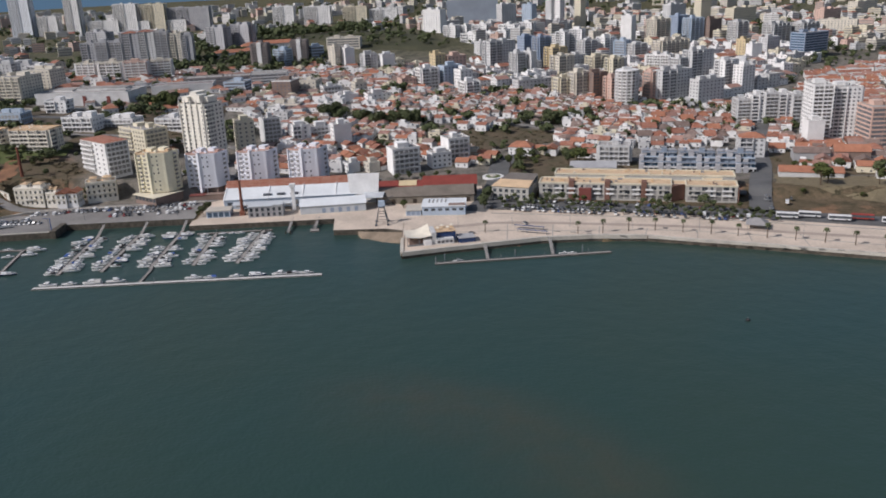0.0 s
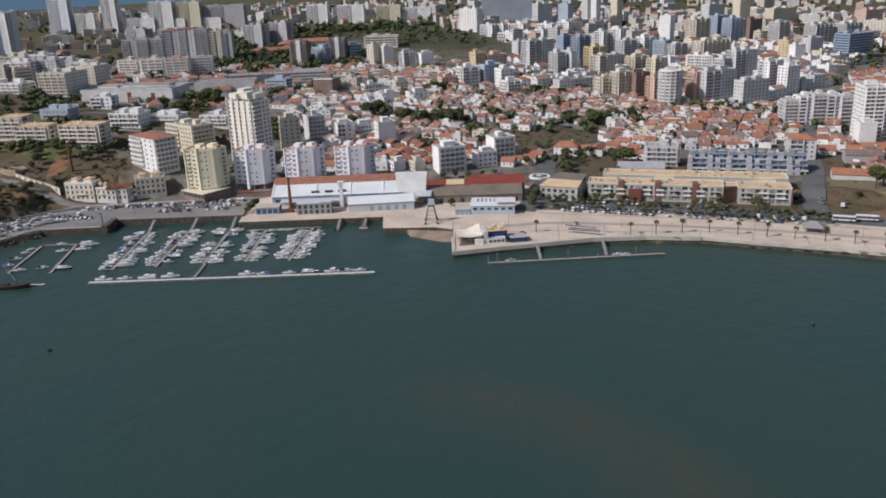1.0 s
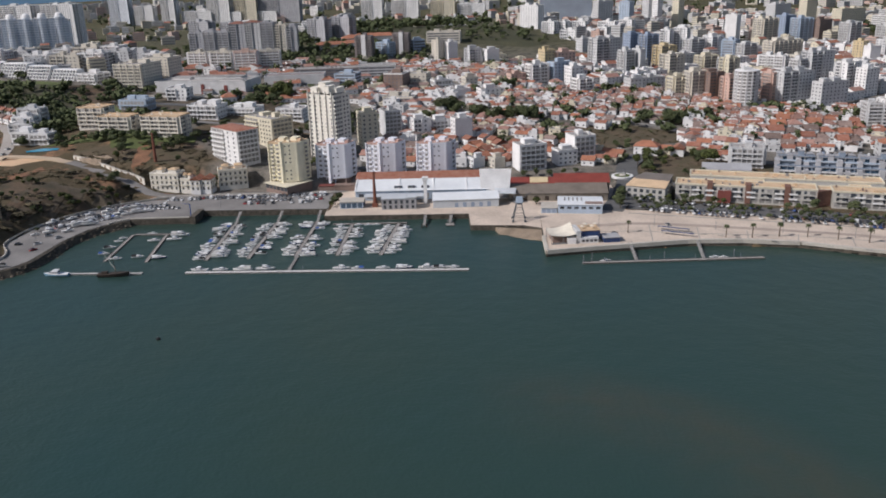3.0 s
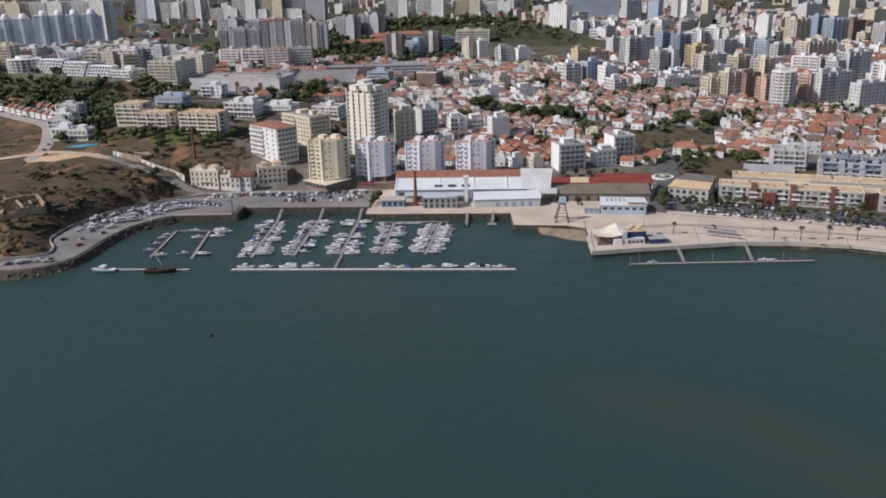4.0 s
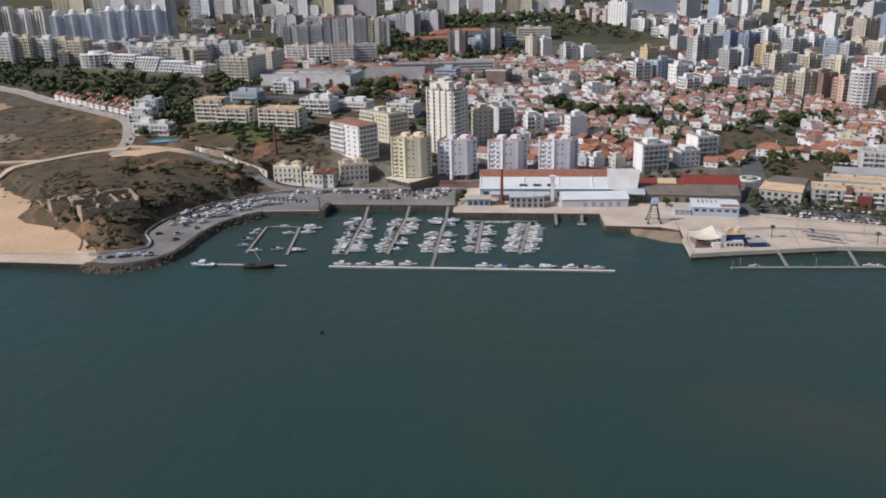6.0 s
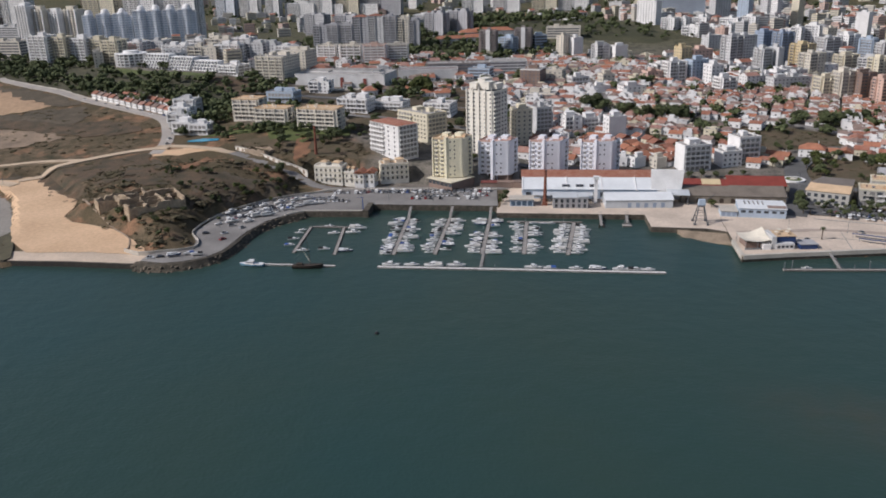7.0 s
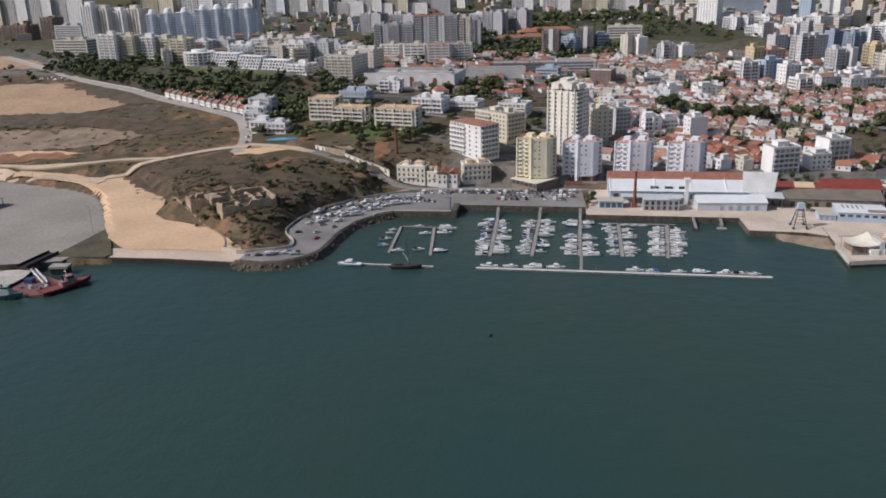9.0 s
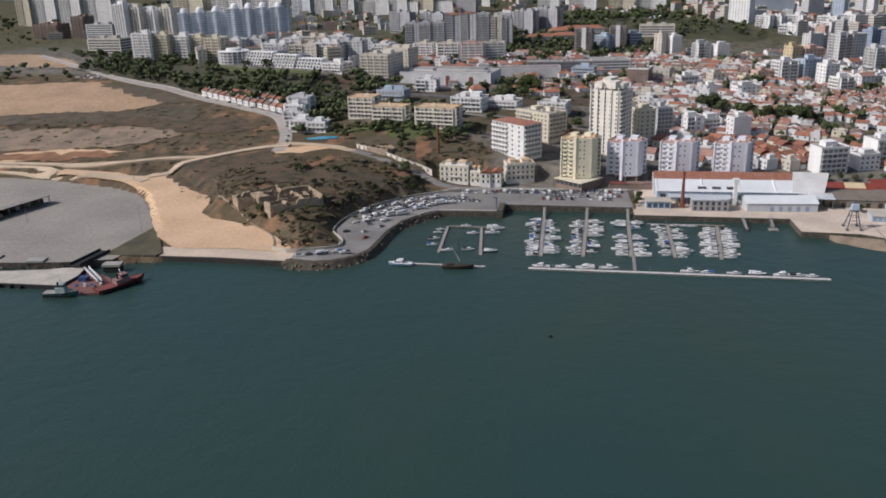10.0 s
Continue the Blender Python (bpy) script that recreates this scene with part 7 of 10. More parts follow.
for a, b in ((-61, 21.5), (31.5, 61.5)):
    for z in (3.3, 6.4):
        n = int((b - a) / 8.2)
        for i in range(n):
            bm = bmesh.new()
            x0 = a + (b - a) * (i + 0.12) / n
            x1 = a + (b - a) * (i + 0.72) / n
            box(bm, x0, x1, -1.2, -0.02, z - 0.15, z)
            box(bm, x0, x1, -1.2, -1.08, z, z + 0.9)
            part("balcony", bm, WHITE if i % 3 else ROSY, longb)
    n = int((b - a) / 4.1)
    for i in range(n):
        cx = a + (b - a) * (i + 0.5) / n
        # flat shade-grey sheets paint the shaded ground floor and some upper recesses
        opening(longb, cx, -0.02, 0.2, 3.2, 2.6, SHADOWY, "shop_front")
        for k in (1, 2):
            opening(longb, cx, -0.02, 0.4 + k * 3.1, 3.2 if i % 3 else 1.6, 2.3, GLASS if (i + k) % 3 else SHADOWY)
corner = thing("corner_building", pose(191, 126, 4.2, 0, 0, -24), "cream corner building with a hipped sandy roof", "building")
bm = bmesh.new()
box(bm, -12, 13, -10, 13, -1, 8.2)
part("wall", bm, ROSY, corner)
bm = bmesh.new()
v = [bm.verts.new(p) for p in ((-12.6, -10.6, 8.2), (13.3, -10.6, 8.2), (13.3, 1, 10.6), (-9, 1, 10.6), (-12.6, 13.4, 8.2))]
bm.faces.new(v[:4])
bm.faces.new((v[0], v[3], v[4]))
part("front_roof", bm, ROOFY, corner, "sandy tiled front slope")
bm = bmesh.new()
v = [bm.verts.new(p) for p in ((-9, 1.02, 10.6), (13.3, 1.02, 10.6), (13.3, 13.4, 12.2), (-6, 13.4, 12.2), (-12.6, 13.42, 8.2))]
bm.faces.new(v[:4])
bm.faces.new((v[0], v[3], v[4]))
part("rear_roof", bm, mat("dark_roof_felt", (0.17, 0.15, 0.135), 0.9, 0.2, 0.1, 1.0), corner, "dark grey rear roof")
bm = bmesh.new()
box(bm, -6, 13, 12.6, 13, 8.2, 12.1)
part("rear_wall", bm, ROSY, corner)
for i in range(6):
    for k in range(2):
        opening(corner, -10 + i * 4, -10.02, 0.8 + k * 3.6, 2.2, 2.2, GLASS)
def stepped_flats(x, y, yaw, w, base, label):
    """Terraced flats: a white frame of columns at street level, set-back storeys of dark glass behind blue parapets, grey piers and stair towers."""
    root = thing("apartment_building", pose(x, y, base, 0, 0, yaw), label, "building", "blue-grey flats")
    rs = random.Random(int(x))

    def block(name, m, x0, x1, y0, y1, z0, z1):
        bm = bmesh.new()
        box(bm, x0, x1, y0, y1, z0, z1)
        return part(name, bm, m, root)

    for k in range(4):
        y0, z, half = -11 + 2.8 * k, 3.0 * k, w / 2 - 0.3 * k
        # lowest storey near-black: the shaded recess behind the columns is painted
        block("storey", (DARK, GLASSB, STEPBLUE, GLASSB)[k], -half, half, y0 + 1.1, 11, z - (5 if k == 0 else 0), z + 2.9)
        block("floor_slab", OFFW if k == 0 else GREYW, -half - 0.1, half + 0.1, y0 - 0.3, 10.8, z + 2.75, z + 3.05)
        block("parapet", (OFFW, STEPBLUE, BLUEW, STEPBLUE)[k], -half, half, y0 - 0.25, y0 + 0.05, z + 3.05, z + 4.0)
        for i in range(7 if k == 0 else 5):
            px = -half + (i + 0.5) * 2 * half / (7 if k == 0 else 5) + (rs.uniform(-0.8, 0.8) if k else 0)
            block("column" if k == 0 else "partition", OFFW if k == 0 else (GREYW, STEPBLUE, SLATE)[i % 3], px - 0.28, px + 0.28, y0 - 0.1, y0 + 1.2, z - (3 if k == 0 else 0), z + 2.75)
        for i in range(3):
            px = rs.uniform(-half + 1, half - 4)
            block("awning", (SLATE, WHITE, GREYW)[i], px, px + 2.6, y0 + 0.2, y0 + 1.6, z + 2.35, z + 2.55)
    for px, top in ((-w * 0.47, 8.6), (w * 0.05, 9.6), (w * 0.24, 7.4)):
        block("pier", SLATE, px - 1.7, px + 1.7, -11.6, -3.4, -3, top - 3.2)
        block("pier", SLATE, px - 1.6, px + 1.6, -7.6, 1.0, top - 3.2, top + 1.4)
    for sx, hh in ((-w * 0.42, 13.4), (w * 0.12, 15.0), (w * 0.33, 13.6), (-w * 0.16, 12.8)):
        block("stair_tower", STEPBLUE if hh > 13.5 else SLATE, sx - 1.9, sx + 1.9, -3 + (hh - 13) * 2, 4, 3, hh)
        block("coping", GREYW, sx - 2.1, sx + 2.1, -3.2 + (hh - 13) * 2, 4.2, hh, hh + 0.25)
    for i in range(9):
        cx, cy = -w * 0.44 + i * w * 0.1, rs.uniform(4, 9)
        block("roof_box", (GREYW, BLUED, WHITE, DARK)[i % 4], cx, cx + rs.uniform(0.9, 1.8), cy, cy + 1.6, 11.9, rs.uniform(12.8, 14.2))
    return root


for bx, by, bw in ((300, 165, 26.2), (325, 157.5, 26.2), (350, 150, 26.2)):
    stepped_flats(bx + 2, by + 8, -16, bw, 6.6, "stepped blue-grey flats with glazed terraces")
apartment(274, 192, -16, 23, 16, 22, wall=OFFW, sides="flr", style="balc", label="white terraced flats with set-back top floor", base=7)
apartment(378, 196, -14, 18, 14, 22.5, wall=OFFW, roof=TILEO, cap="hip", sides="flr", style={"f": "mix", "l": "balc", "r": "win"}, label="white corner flats with a tiled roof", base=8)
hall("grey_workshop", 254, 172, -14, 32, 18, 4.4, 7.2, 0.5, GREYW, (GREYW, GREYW), "grey workshop under a sheet roof", "workshop", base=7)
hall("orange_warehouse", 392, 128, -20, 40, 14, 4.6, 7.4, 0.5, OFFW, (TILEO, TILEO), "low warehouse with a long orange tile roof", "warehouse", base=6.5)
hall("school_house", 412, 172, -16, 24, 16, 6.4, 9, 0.5, GREYW, (TILED, TILED), "old grey building with a broad tiled roof", "building", base=8)
hall("brown_house", 440, 168, -16, 24, 12, 6.4, 10.4, 0.5, BROWN, (TILEO, TILEO), "old brown house with a tall tiled roof", "house", base=8)
house(209, 226, -20, 18, 12, 6.5, roof=TILEO, hip=True, rise=3.6, label="big white house with an orange hipped roof", near=True, wins=4, group="")
house(184, 214, -30, 12, 9, 4.5, roof=TILEO, label="small cream house with an orange roof", wall=CREAM, group="")
house(168, 232, -20, 10, 8, 4.0, roof=TILED, label="small old house on the waste ground", group="")

# villas along the harbour road
def villa(x, y, yaw, w, d, floors, wall, roof, label, base=6.0, gable=False):
    """A town villa with cornices, framed windows, a balustrade and a small roof room, or with a tiled gable towards the road."""
    root = thing("villa", pose(x, y, base, 0, 0, yaw), label, "villa", "harbour villas")
    H = floors * 3.7 + 0.6
    bm = bmesh.new()
    box(bm, -w / 2, w / 2, -d / 2, d / 2, -4, H)
    if gable:
        for sy in (-d / 2, d / 2):
            bm.faces.new([bm.verts.new(p) for p in ((-w / 2, sy, H), (w / 2, sy, H), (0, sy, H + w * 0.32))])
    part("wall", bm, wall, root)
    for k in range(floors if not gable else 1):
        bm = bmesh.new()
        box(bm, -w / 2 - 0.3, w / 2 + 0.3, -d / 2 - 0.3, d / 2 + 0.3, (k + 1) * 3.7 + 0.3, (k + 1) * 3.7 + 0.6)
        part("cornice", bm, CREAM, root)
    if gable:
        bm = bmesh.new()
        gable_roof(bm, d, w, 0.1, w * 0.32, over=0.5)
        for v in bm.verts:
            v.co = (pose(0, 0, H, 0, 0, 90) @ v.co)
        part("roof", bm, roof, root)
    else:
        for q in ((-w / 2, w / 2, -d / 2, -d / 2 + 0.3), (-w / 2, w / 2, d / 2 - 0.3, d / 2), (-w / 2, -w / 2 + 0.3, -d / 2 + 0.3, d / 2 - 0.3), (w / 2 - 0.3, w / 2, -d / 2 + 0.3, d / 2 - 0.3)):
            bm = bmesh.new()
            box(bm, *q, H + 0.02, H + 1.0)
            part("balustrade", bm, wall, root)
        bm = bmesh.new()
        box(bm, -w / 2 + 0.3, w / 2 - 0.3, -d / 2 + 0.3, d / 2 - 0.3, H, H + 0.15)
        part("terrace", bm, roof, root)
        for cx, cw in ((-w * 0.24, w * 0.2), (w * 0.22, w * 0.26)):
            bm = bmesh.new()
            box(bm, cx - cw / 2, cx + cw / 2, -1.5, d / 2 - 1, H + 0.15, H + 2.5)
            part("roof_room", bm, wall, root)
            bm = bmesh.new()
            gable_roof(bm, cw, d / 2 + 0.5, 0, 1.1, hip=True)
            for v in bm.verts:
                v.co += Vector((cx, d / 4 - 1.25, H + 2.55))
            part("roof_room_roof", bm, ROOFY, root)
    win = shared("villa_window", lambda bm: box(bm, -0.6, 0.6, -0.05, 0.1, 0, 1.9), "window", GLASS)
    sur = shared("villa_surround", lambda bm: (box(bm, -0.85, -0.62, -0.12, 0.1, -0.1, 2.1), box(bm, 0.62, 0.85, -0.12, 0.1, -0.1, 2.1), box(bm, -0.95, 0.95, -0.16, 0.1, 2.1, 2.35)), "surround", CREAM)
    for k in range(floors):
        for L, turn in ((w, pose(0, -d / 2, 0)), (d, pose(0, 0, 0, 0, 0, -90) @ pose(0, -w / 2, 0)), (d, pose(0, 0, 0, 0, 0, 90) @ pose(0, -w / 2, 0))):
            n = max(2, int(L / 3.1))
            for i in range(n):
                at = turn @ pose(-L / 2 + L * (i + 0.5) / n, 0, k * 3.7 + 0.9)
                ob = part("window", win, None, root, at=at)
                part("surround", sur, None, ob)
    if not gable:
        bm = bmesh.new()
        box(bm, -w * 0.18, w * 0.18, -d / 2 - 1.1, -d / 2, 3.9, 4.2)
        box(bm, -w * 0.18, w * 0.18, -d / 2 - 1.1, -d / 2 - 0.95, 4.2, 5.1)
        part("balcony", bm, wall, root)
    return root


villa(-139.5, 159, -8, 21, 11, 3, IVORY, PALE, "cream three-storey villa with a balustraded roof terrace")
villa(-124.2, 156.5, -8, 7.5, 9, 2, IVORY, PALE, "low cream villa wing with a balustraded roof")
villa(-116.8, 154.5, -4, 6.8, 10, 2, WHITE, TILEO, "white gabled villa with a bright orange tile roof", gable=True)
villa(-109.6, 155.5, -4, 6.8, 10, 2, WHITE, TILEO, "white gabled villa with a bright orange tile roof", gable=True)
villa(-95.5, 168, 18, 20, 11, 3, IVORY, ROOFY, "cream corner villa with a balustraded roof terrace")
shop = thing("shop_floor", pose(-52, 156, 6.5, 0, 0, -38), "low shop storey with a broad canopy", "shop")
bm = bmesh.new()
box(bm, -12, 11, -11.5, 11, -4, 3.6)
part("wall", bm, BROWN, shop)
bm = bmesh.new()
box(bm, -12.6, 11.6, -13, 11.4, 3.6, 4.0)
part("canopy", bm, CREAM, shop)
for i in range(6):
    opening(shop, -10.2 + i * 3.9, -11.52, 0.3, 3.2, 2.8, GLASS)

# tower top and domes
tt = next(o for o in scene.collection.objects if o.name.startswith("apartment_tower"))
tz = max(v.co.z for c in tt.children if c.name.startswith("roof") for v in c.data.vertices) - 0.2
for a, b, c, d, hh in ((-10, -4, -8, 2, 3.2), (-4.5, 1.5, -5, 6, 6.4), (1.5, 7, -8, 0, 4.6), (6.5, 11, -4, 6, 3.0), (-9, -4, 3, 9, 4.4)):
    bm = bmesh.new()
    box(bm, a, b, c, d, tz - 0.6, tz + hh)
    box(bm, a - 0.25, b + 0.25, c - 0.25, d + 0.25, tz + hh, tz + hh + 0.3)
    part("penthouse", bm, IVORY, tt)
for i in range(5):
    bm = bmesh.new()
    box(bm, -11.4 + i * 5.5, -10.9 + i * 5.5, -10.9, -9.9, -4, tz + 1.2)
    part("pilaster", bm, IVORY, tt)
    bm = bmesh.new()
    cyl(bm, (-9 + i * 4, 2, tz), (-9 + i * 4, 2, tz + 7.2 - abs(i - 2)), 0.12, 0.05, 5)
    part("aerial", bm, STEEL, tt)


def rounded_block(x, y, yaw, h, wall, side, roof, label, group, base):
    """A block of flats in two wings: a wing of balconies and one with a rounded corner, a tall fin between them, on a recessed ground floor."""
    root = thing("apartment_building", pose(x, y, base, 0, 0, yaw), label, "building", group)
    # dark brown inset box paints the shade between the pillars under the wings
    bm = bmesh.new()
    box(bm, -10.2, 9.6, -4.6, 8.6, -5, 3.4)
    part("ground_floor", bm, BROWN, root)
    for px_ in (-9.6, -5, 1.6, 6.0, 8.8):
        bm = bmesh.new()
        box(bm, px_ - 0.4, px_ + 0.4, -7.2 + max(px_, 0) * 0.5, -6.4 + max(px_, 0) * 0.5, -5, 3.3)
        part("pillar", bm, wall, root)
    bm = bmesh.new()
    box(bm, -11, 0.2, -8, 9, 3.3, h)
    part("flat_wing", bm, wall, root)
    arc = [(0.2, -10.0), (8.0, -5.6)] + [(6.6 + 4.6 * math.sin(a), -1.4 - 4.6 * math.cos(a)) for a in [0.5 + k * 0.25 for k in range(1, 5)]] + [(11.4, 9), (0.2, 9)]
    bm = bmesh.new()
    prism(bm, arc, 3.0, h + 0.8)
    part("round_wing", bm, side, root)
    for fx in (-1.3, -11.4):
        bm = bmesh.new()
        box(bm, fx, fx + (1.8 if fx > -5 else 0.8), -10.4 if fx > -5 else -9.0, -7, 0, h + (1.6 if fx > -5 else 0.6))
        part("fin", bm, wall, root)
    bm = bmesh.new()
    box(bm, -10.6, -0.4, -7.6, 8.6, h, h + 0.25)
    part("roof", bm, roof, root)
    bm = bmesh.new()
    prism(bm, [(0.3 + (p - 0.3) * 0.94, q * 0.94) for p, q in arc], h + 0.8, h + 1.05)
    part("roof", bm, roof, root)
    for a, b, c, d, z0, z1, m in ((-11.2, 0, -8.2, -7.8, h - 0.3, h + 1.0, roof), (-11.2, -10.8, -7.8, 9, h - 0.3, h + 1.0, roof), (-8, -3.5, 0, 6, h, h + 2.4, wall), (2, 7, 0, 6, h + 1, h + 3.2, wall), (7.6, 10, 0, 4, h + 1, h + 2.4, roof), (2.4, 4.2, -5.5, -4, h + 1, h + 2.4, wall), (-6.4, -5.4, -6, -5, h, h + 1.7, wall)):
        bm = bmesh.new()
        box(bm, a, b, c, d, z0, z1)
        part("parapet" if z0 < h else "stair_head", bm, m, root)
    floors = int((h - 3.4) / 2.9)
    small = shared(("win", 0.9, 1.0), window_one(0.9, 1.0), "window", GLASS)
    for k in range(floors):
        z = 3.6 + k * (h - 3.6) / floors
        for cx in (-8.3, -4.0):
            part("balcony_door", shared(("pd", 2.2), window_one(2.2, 1.8), "balcony_door", SHADOWY), None, root, at=pose(cx, -8, z + 0.5))
            part("balcony", shared(("bl", 3.0, wall.name), balcony_one(3.0, 1.0, 0.9), "balcony", wall), None, root, at=pose(cx, -8, z + 0.25))
        for wx in (2.6, 5.2):
            if k % 2 == 0 or wx > 4 and k % 3:
                part("window", small, None, root, at=pose(wx, -10.0 + 0.564 * (wx - 0.2), z + 1.0, 0, 0, 29.4))
        part("balcony", shared(("bl", 4.0, wall.name), balcony_one(4.0, 1.1), "balcony", wall), None, root, at=pose(0, 0, 0, 0, 0, 90) @ pose(4.6, -11.4, z + 0.15))
        part("balcony_door", shared(("pd", 3.6), window_one(3.4, 1.9), "balcony_door", SHADOWY), None, root, at=pose(0, 0, 0, 0, 0, 90) @ pose(4.6, -11.4, z + 0.4))
    return root


rounded_block(-52, 161, -20, 29.6, BUTTER, BUTTER, ROOFY, "pale yellow block with a rounded stair wing above shops", "", 8.0)
for bx in (-20.5, 15, 50.5):
    rounded_block(bx, 170, -20, 26.4, LILAC, LILAC, ROOFP, "cool white block of flats with a rounded wing and pink roof", "white blocks by the cannery", 7.5)
# dark red bands and ramp of the shopping centre
for lx in (3, 27):
    q = pose(-187.7, 421.4, 0, 0, 0, -8) @ pose(lx, -20, 0)
    band = thing("facade_banner", q @ pose(0, 0, ground(q.translation.x, q.translation.y) + 0.2), "dark red panel on the shopping centre wall", "panel", "facade banners")
    bm = bmesh.new()
    box(bm, -1.7, 1.7, -0.5, 0.3, 0, 9.4)
    part("panel", bm, REDW, band)
for k, (lx, ly, w, d, hh) in enumerate(((10, 8, 50, 14, 2.6), (-30, 6, 24, 18, 1.8), (30, -8, 24, 12, 1.2))):
    q = pose(-187.7, 421.4, 50.4, 0, 0, -8) @ pose(lx, ly, 0)
    deck = thing("roof_plant", q, "low white plant housing on the shopping centre roof", "plant room", "roof plant")
    bm = bmesh.new()
    box(bm, -w / 2, w / 2, -d / 2, d / 2, 0, hh)
    part("housing", bm, WHITE if k else OFFW, deck)
    bm = bmesh.new()
    box(bm, -w / 2 - 0.3, w / 2 + 0.3, -d / 2 - 0.3, d / 2 + 0.3, hh, hh + 0.3)
    part("lid", bm, ROOFG, deck)
# garages between the white blocks and the cannery
for i in range(9):
    gar = thing("garage_row", pose(-26 + i * 11.4, 156.5, 3.4), "low row of garages with a dark red-brown roof", "garage", "garages")
    bm = bmesh.new()
    box(bm, -5.6, 5.6, -3, 3, -1, 3.6 + (i % 3) * 0.3)
    part("wall", bm, BROWN, gar)
    bm = bmesh.new()
    box(bm, -5.65, 5.65, -3.3, 3.2, 3.6 + (i % 3) * 0.3, 3.9 + (i % 3) * 0.3)
    part("roof", bm, (REDW, BROWN, TILED)[i % 3], gar)
ribbon("ramp", [(-240, 385), (-190, 384), (-140, 396), (-100, 420)], 9, CONCL, "pale access ramp of the shopping centre", lift=1.2)

# ---- marina ----
def pontoon(a, b, width, label, material=PONT, name="pontoon", z=0.55, thick=0.7, piles=True):
    """A floating walkway from a to b with a kerb on each edge and guide piles."""
    a, b = Vector(a), Vector(b)
    L, ang = (b - a).length, math.degrees(math.atan2(b.y - a.y, b.x - a.x))
    root = thing(name, pose((a.x + b.x) / 2, (a.y + b.y) / 2, 0, 0, 0, ang), label, "pontoon")
    n = max(1, round(L / 12))
    me = shared(("deck", round(L / n, 2), width, material.name), lambda bm: box(bm, -L / n / 2 + 0.06, L / n / 2 - 0.06, -width / 2, width / 2, z - thick, z), "deck", material)
    for i in range(n):
        part("deck", me, None, root, at=pose(-L / 2 + L * (i + 0.5) / n, 0, 0))
    for s in (-1, 1):
        bm = bmesh.new()
        box(bm, -L / 2, L / 2, s * width / 2 - 0.1, s * width / 2 + 0.1, z - 0.25, z + 0.08)
        part("fender_strip", bm, WOODD, root)
    if piles:
        for i in range(max(2, round(L / 26))):
            bm = bmesh.new()
            x = -L / 2 + L * (i + 0.5) / max(2, round(L / 26))
            cyl(bm, (x, width / 2 + 0.25, -3), (x, width / 2 + 0.25, 2.6), 0.2, 0.2, 6)
            part("pile", bm, STEEL, root)
    return root


def gangway(a, b, za, zb, label="narrow sloping gangway with rails"):
    a, b = Vector((*a, za)), Vector((*b, zb))
    root = thing("gangway", Matrix.Translation(a), label, "gangway")
    d = b - a
    s = Vector((-d.y, d.x, 0)).normalized() * 0.8
    bm = bmesh.new()
    v = [bm.verts.new(p) for p in (s, -s, d - s, d + s)]
    w = [bm.verts.new(p.co + Vector((0, 0, -0.25))) for p in v]
    bm.faces.new(v)
    bm.faces.new(w[::-1])
    for i in range(4):
        bm.faces.new((v[i], w[i], w[(i + 1) % 4], v[(i + 1) % 4]))
    part("deck", bm, PONT, root)
    for k in (1, -1):
        bm = bmesh.new()
        cyl(bm, s * k + Vector((0, 0, 1)), d + s * k + Vector((0, 0, 1)), 0.06, 0.06, 4)
        for i in range(5):
            p = d * (i / 4) + s * k
            cyl(bm, p, p + Vector((0, 0, 1)), 0.05, 0.05, 4)
        part("rail", bm, STEEL, root)


def hull_mesh(bm, L, B, H, bow=0.45, keel=0.35, sheer=0.25):
    """A boat's hull, bow towards +x, closed by a deck."""
    n = 9
    rows = []
    for i in range(n):
        t = i / (n - 1)
        k = 1 - max(0, (t - (1 - bow)) / bow) ** 1.8
        half = B / 2 * k * (0.86 + 0.14 * min(1, t * 4))
        z = H * (1 + sheer * t * t)
        x = -L / 2 + L * t
        rows.append([bm.verts.new(p) for p in ((x, half + 0.001, z), (x - 0.04 * L * t, half * 0.82, H * 0.3), (x - 0.1 * L * t * t, 0, -keel), (x - 0.04 * L * t, -half * 0.82, H * 0.3), (x, -half - 0.001, z))])
    for a, b in zip(rows, rows[1:]):
        for i in range(4):
            bm.faces.new((a[i], b[i], b[i + 1], a[i + 1]))
    bm.faces.new(rows[0][::-1])
    bm.faces.new(rows[-1])
    return [(r[0].co.copy(), r[4].co.copy()) for r in rows]


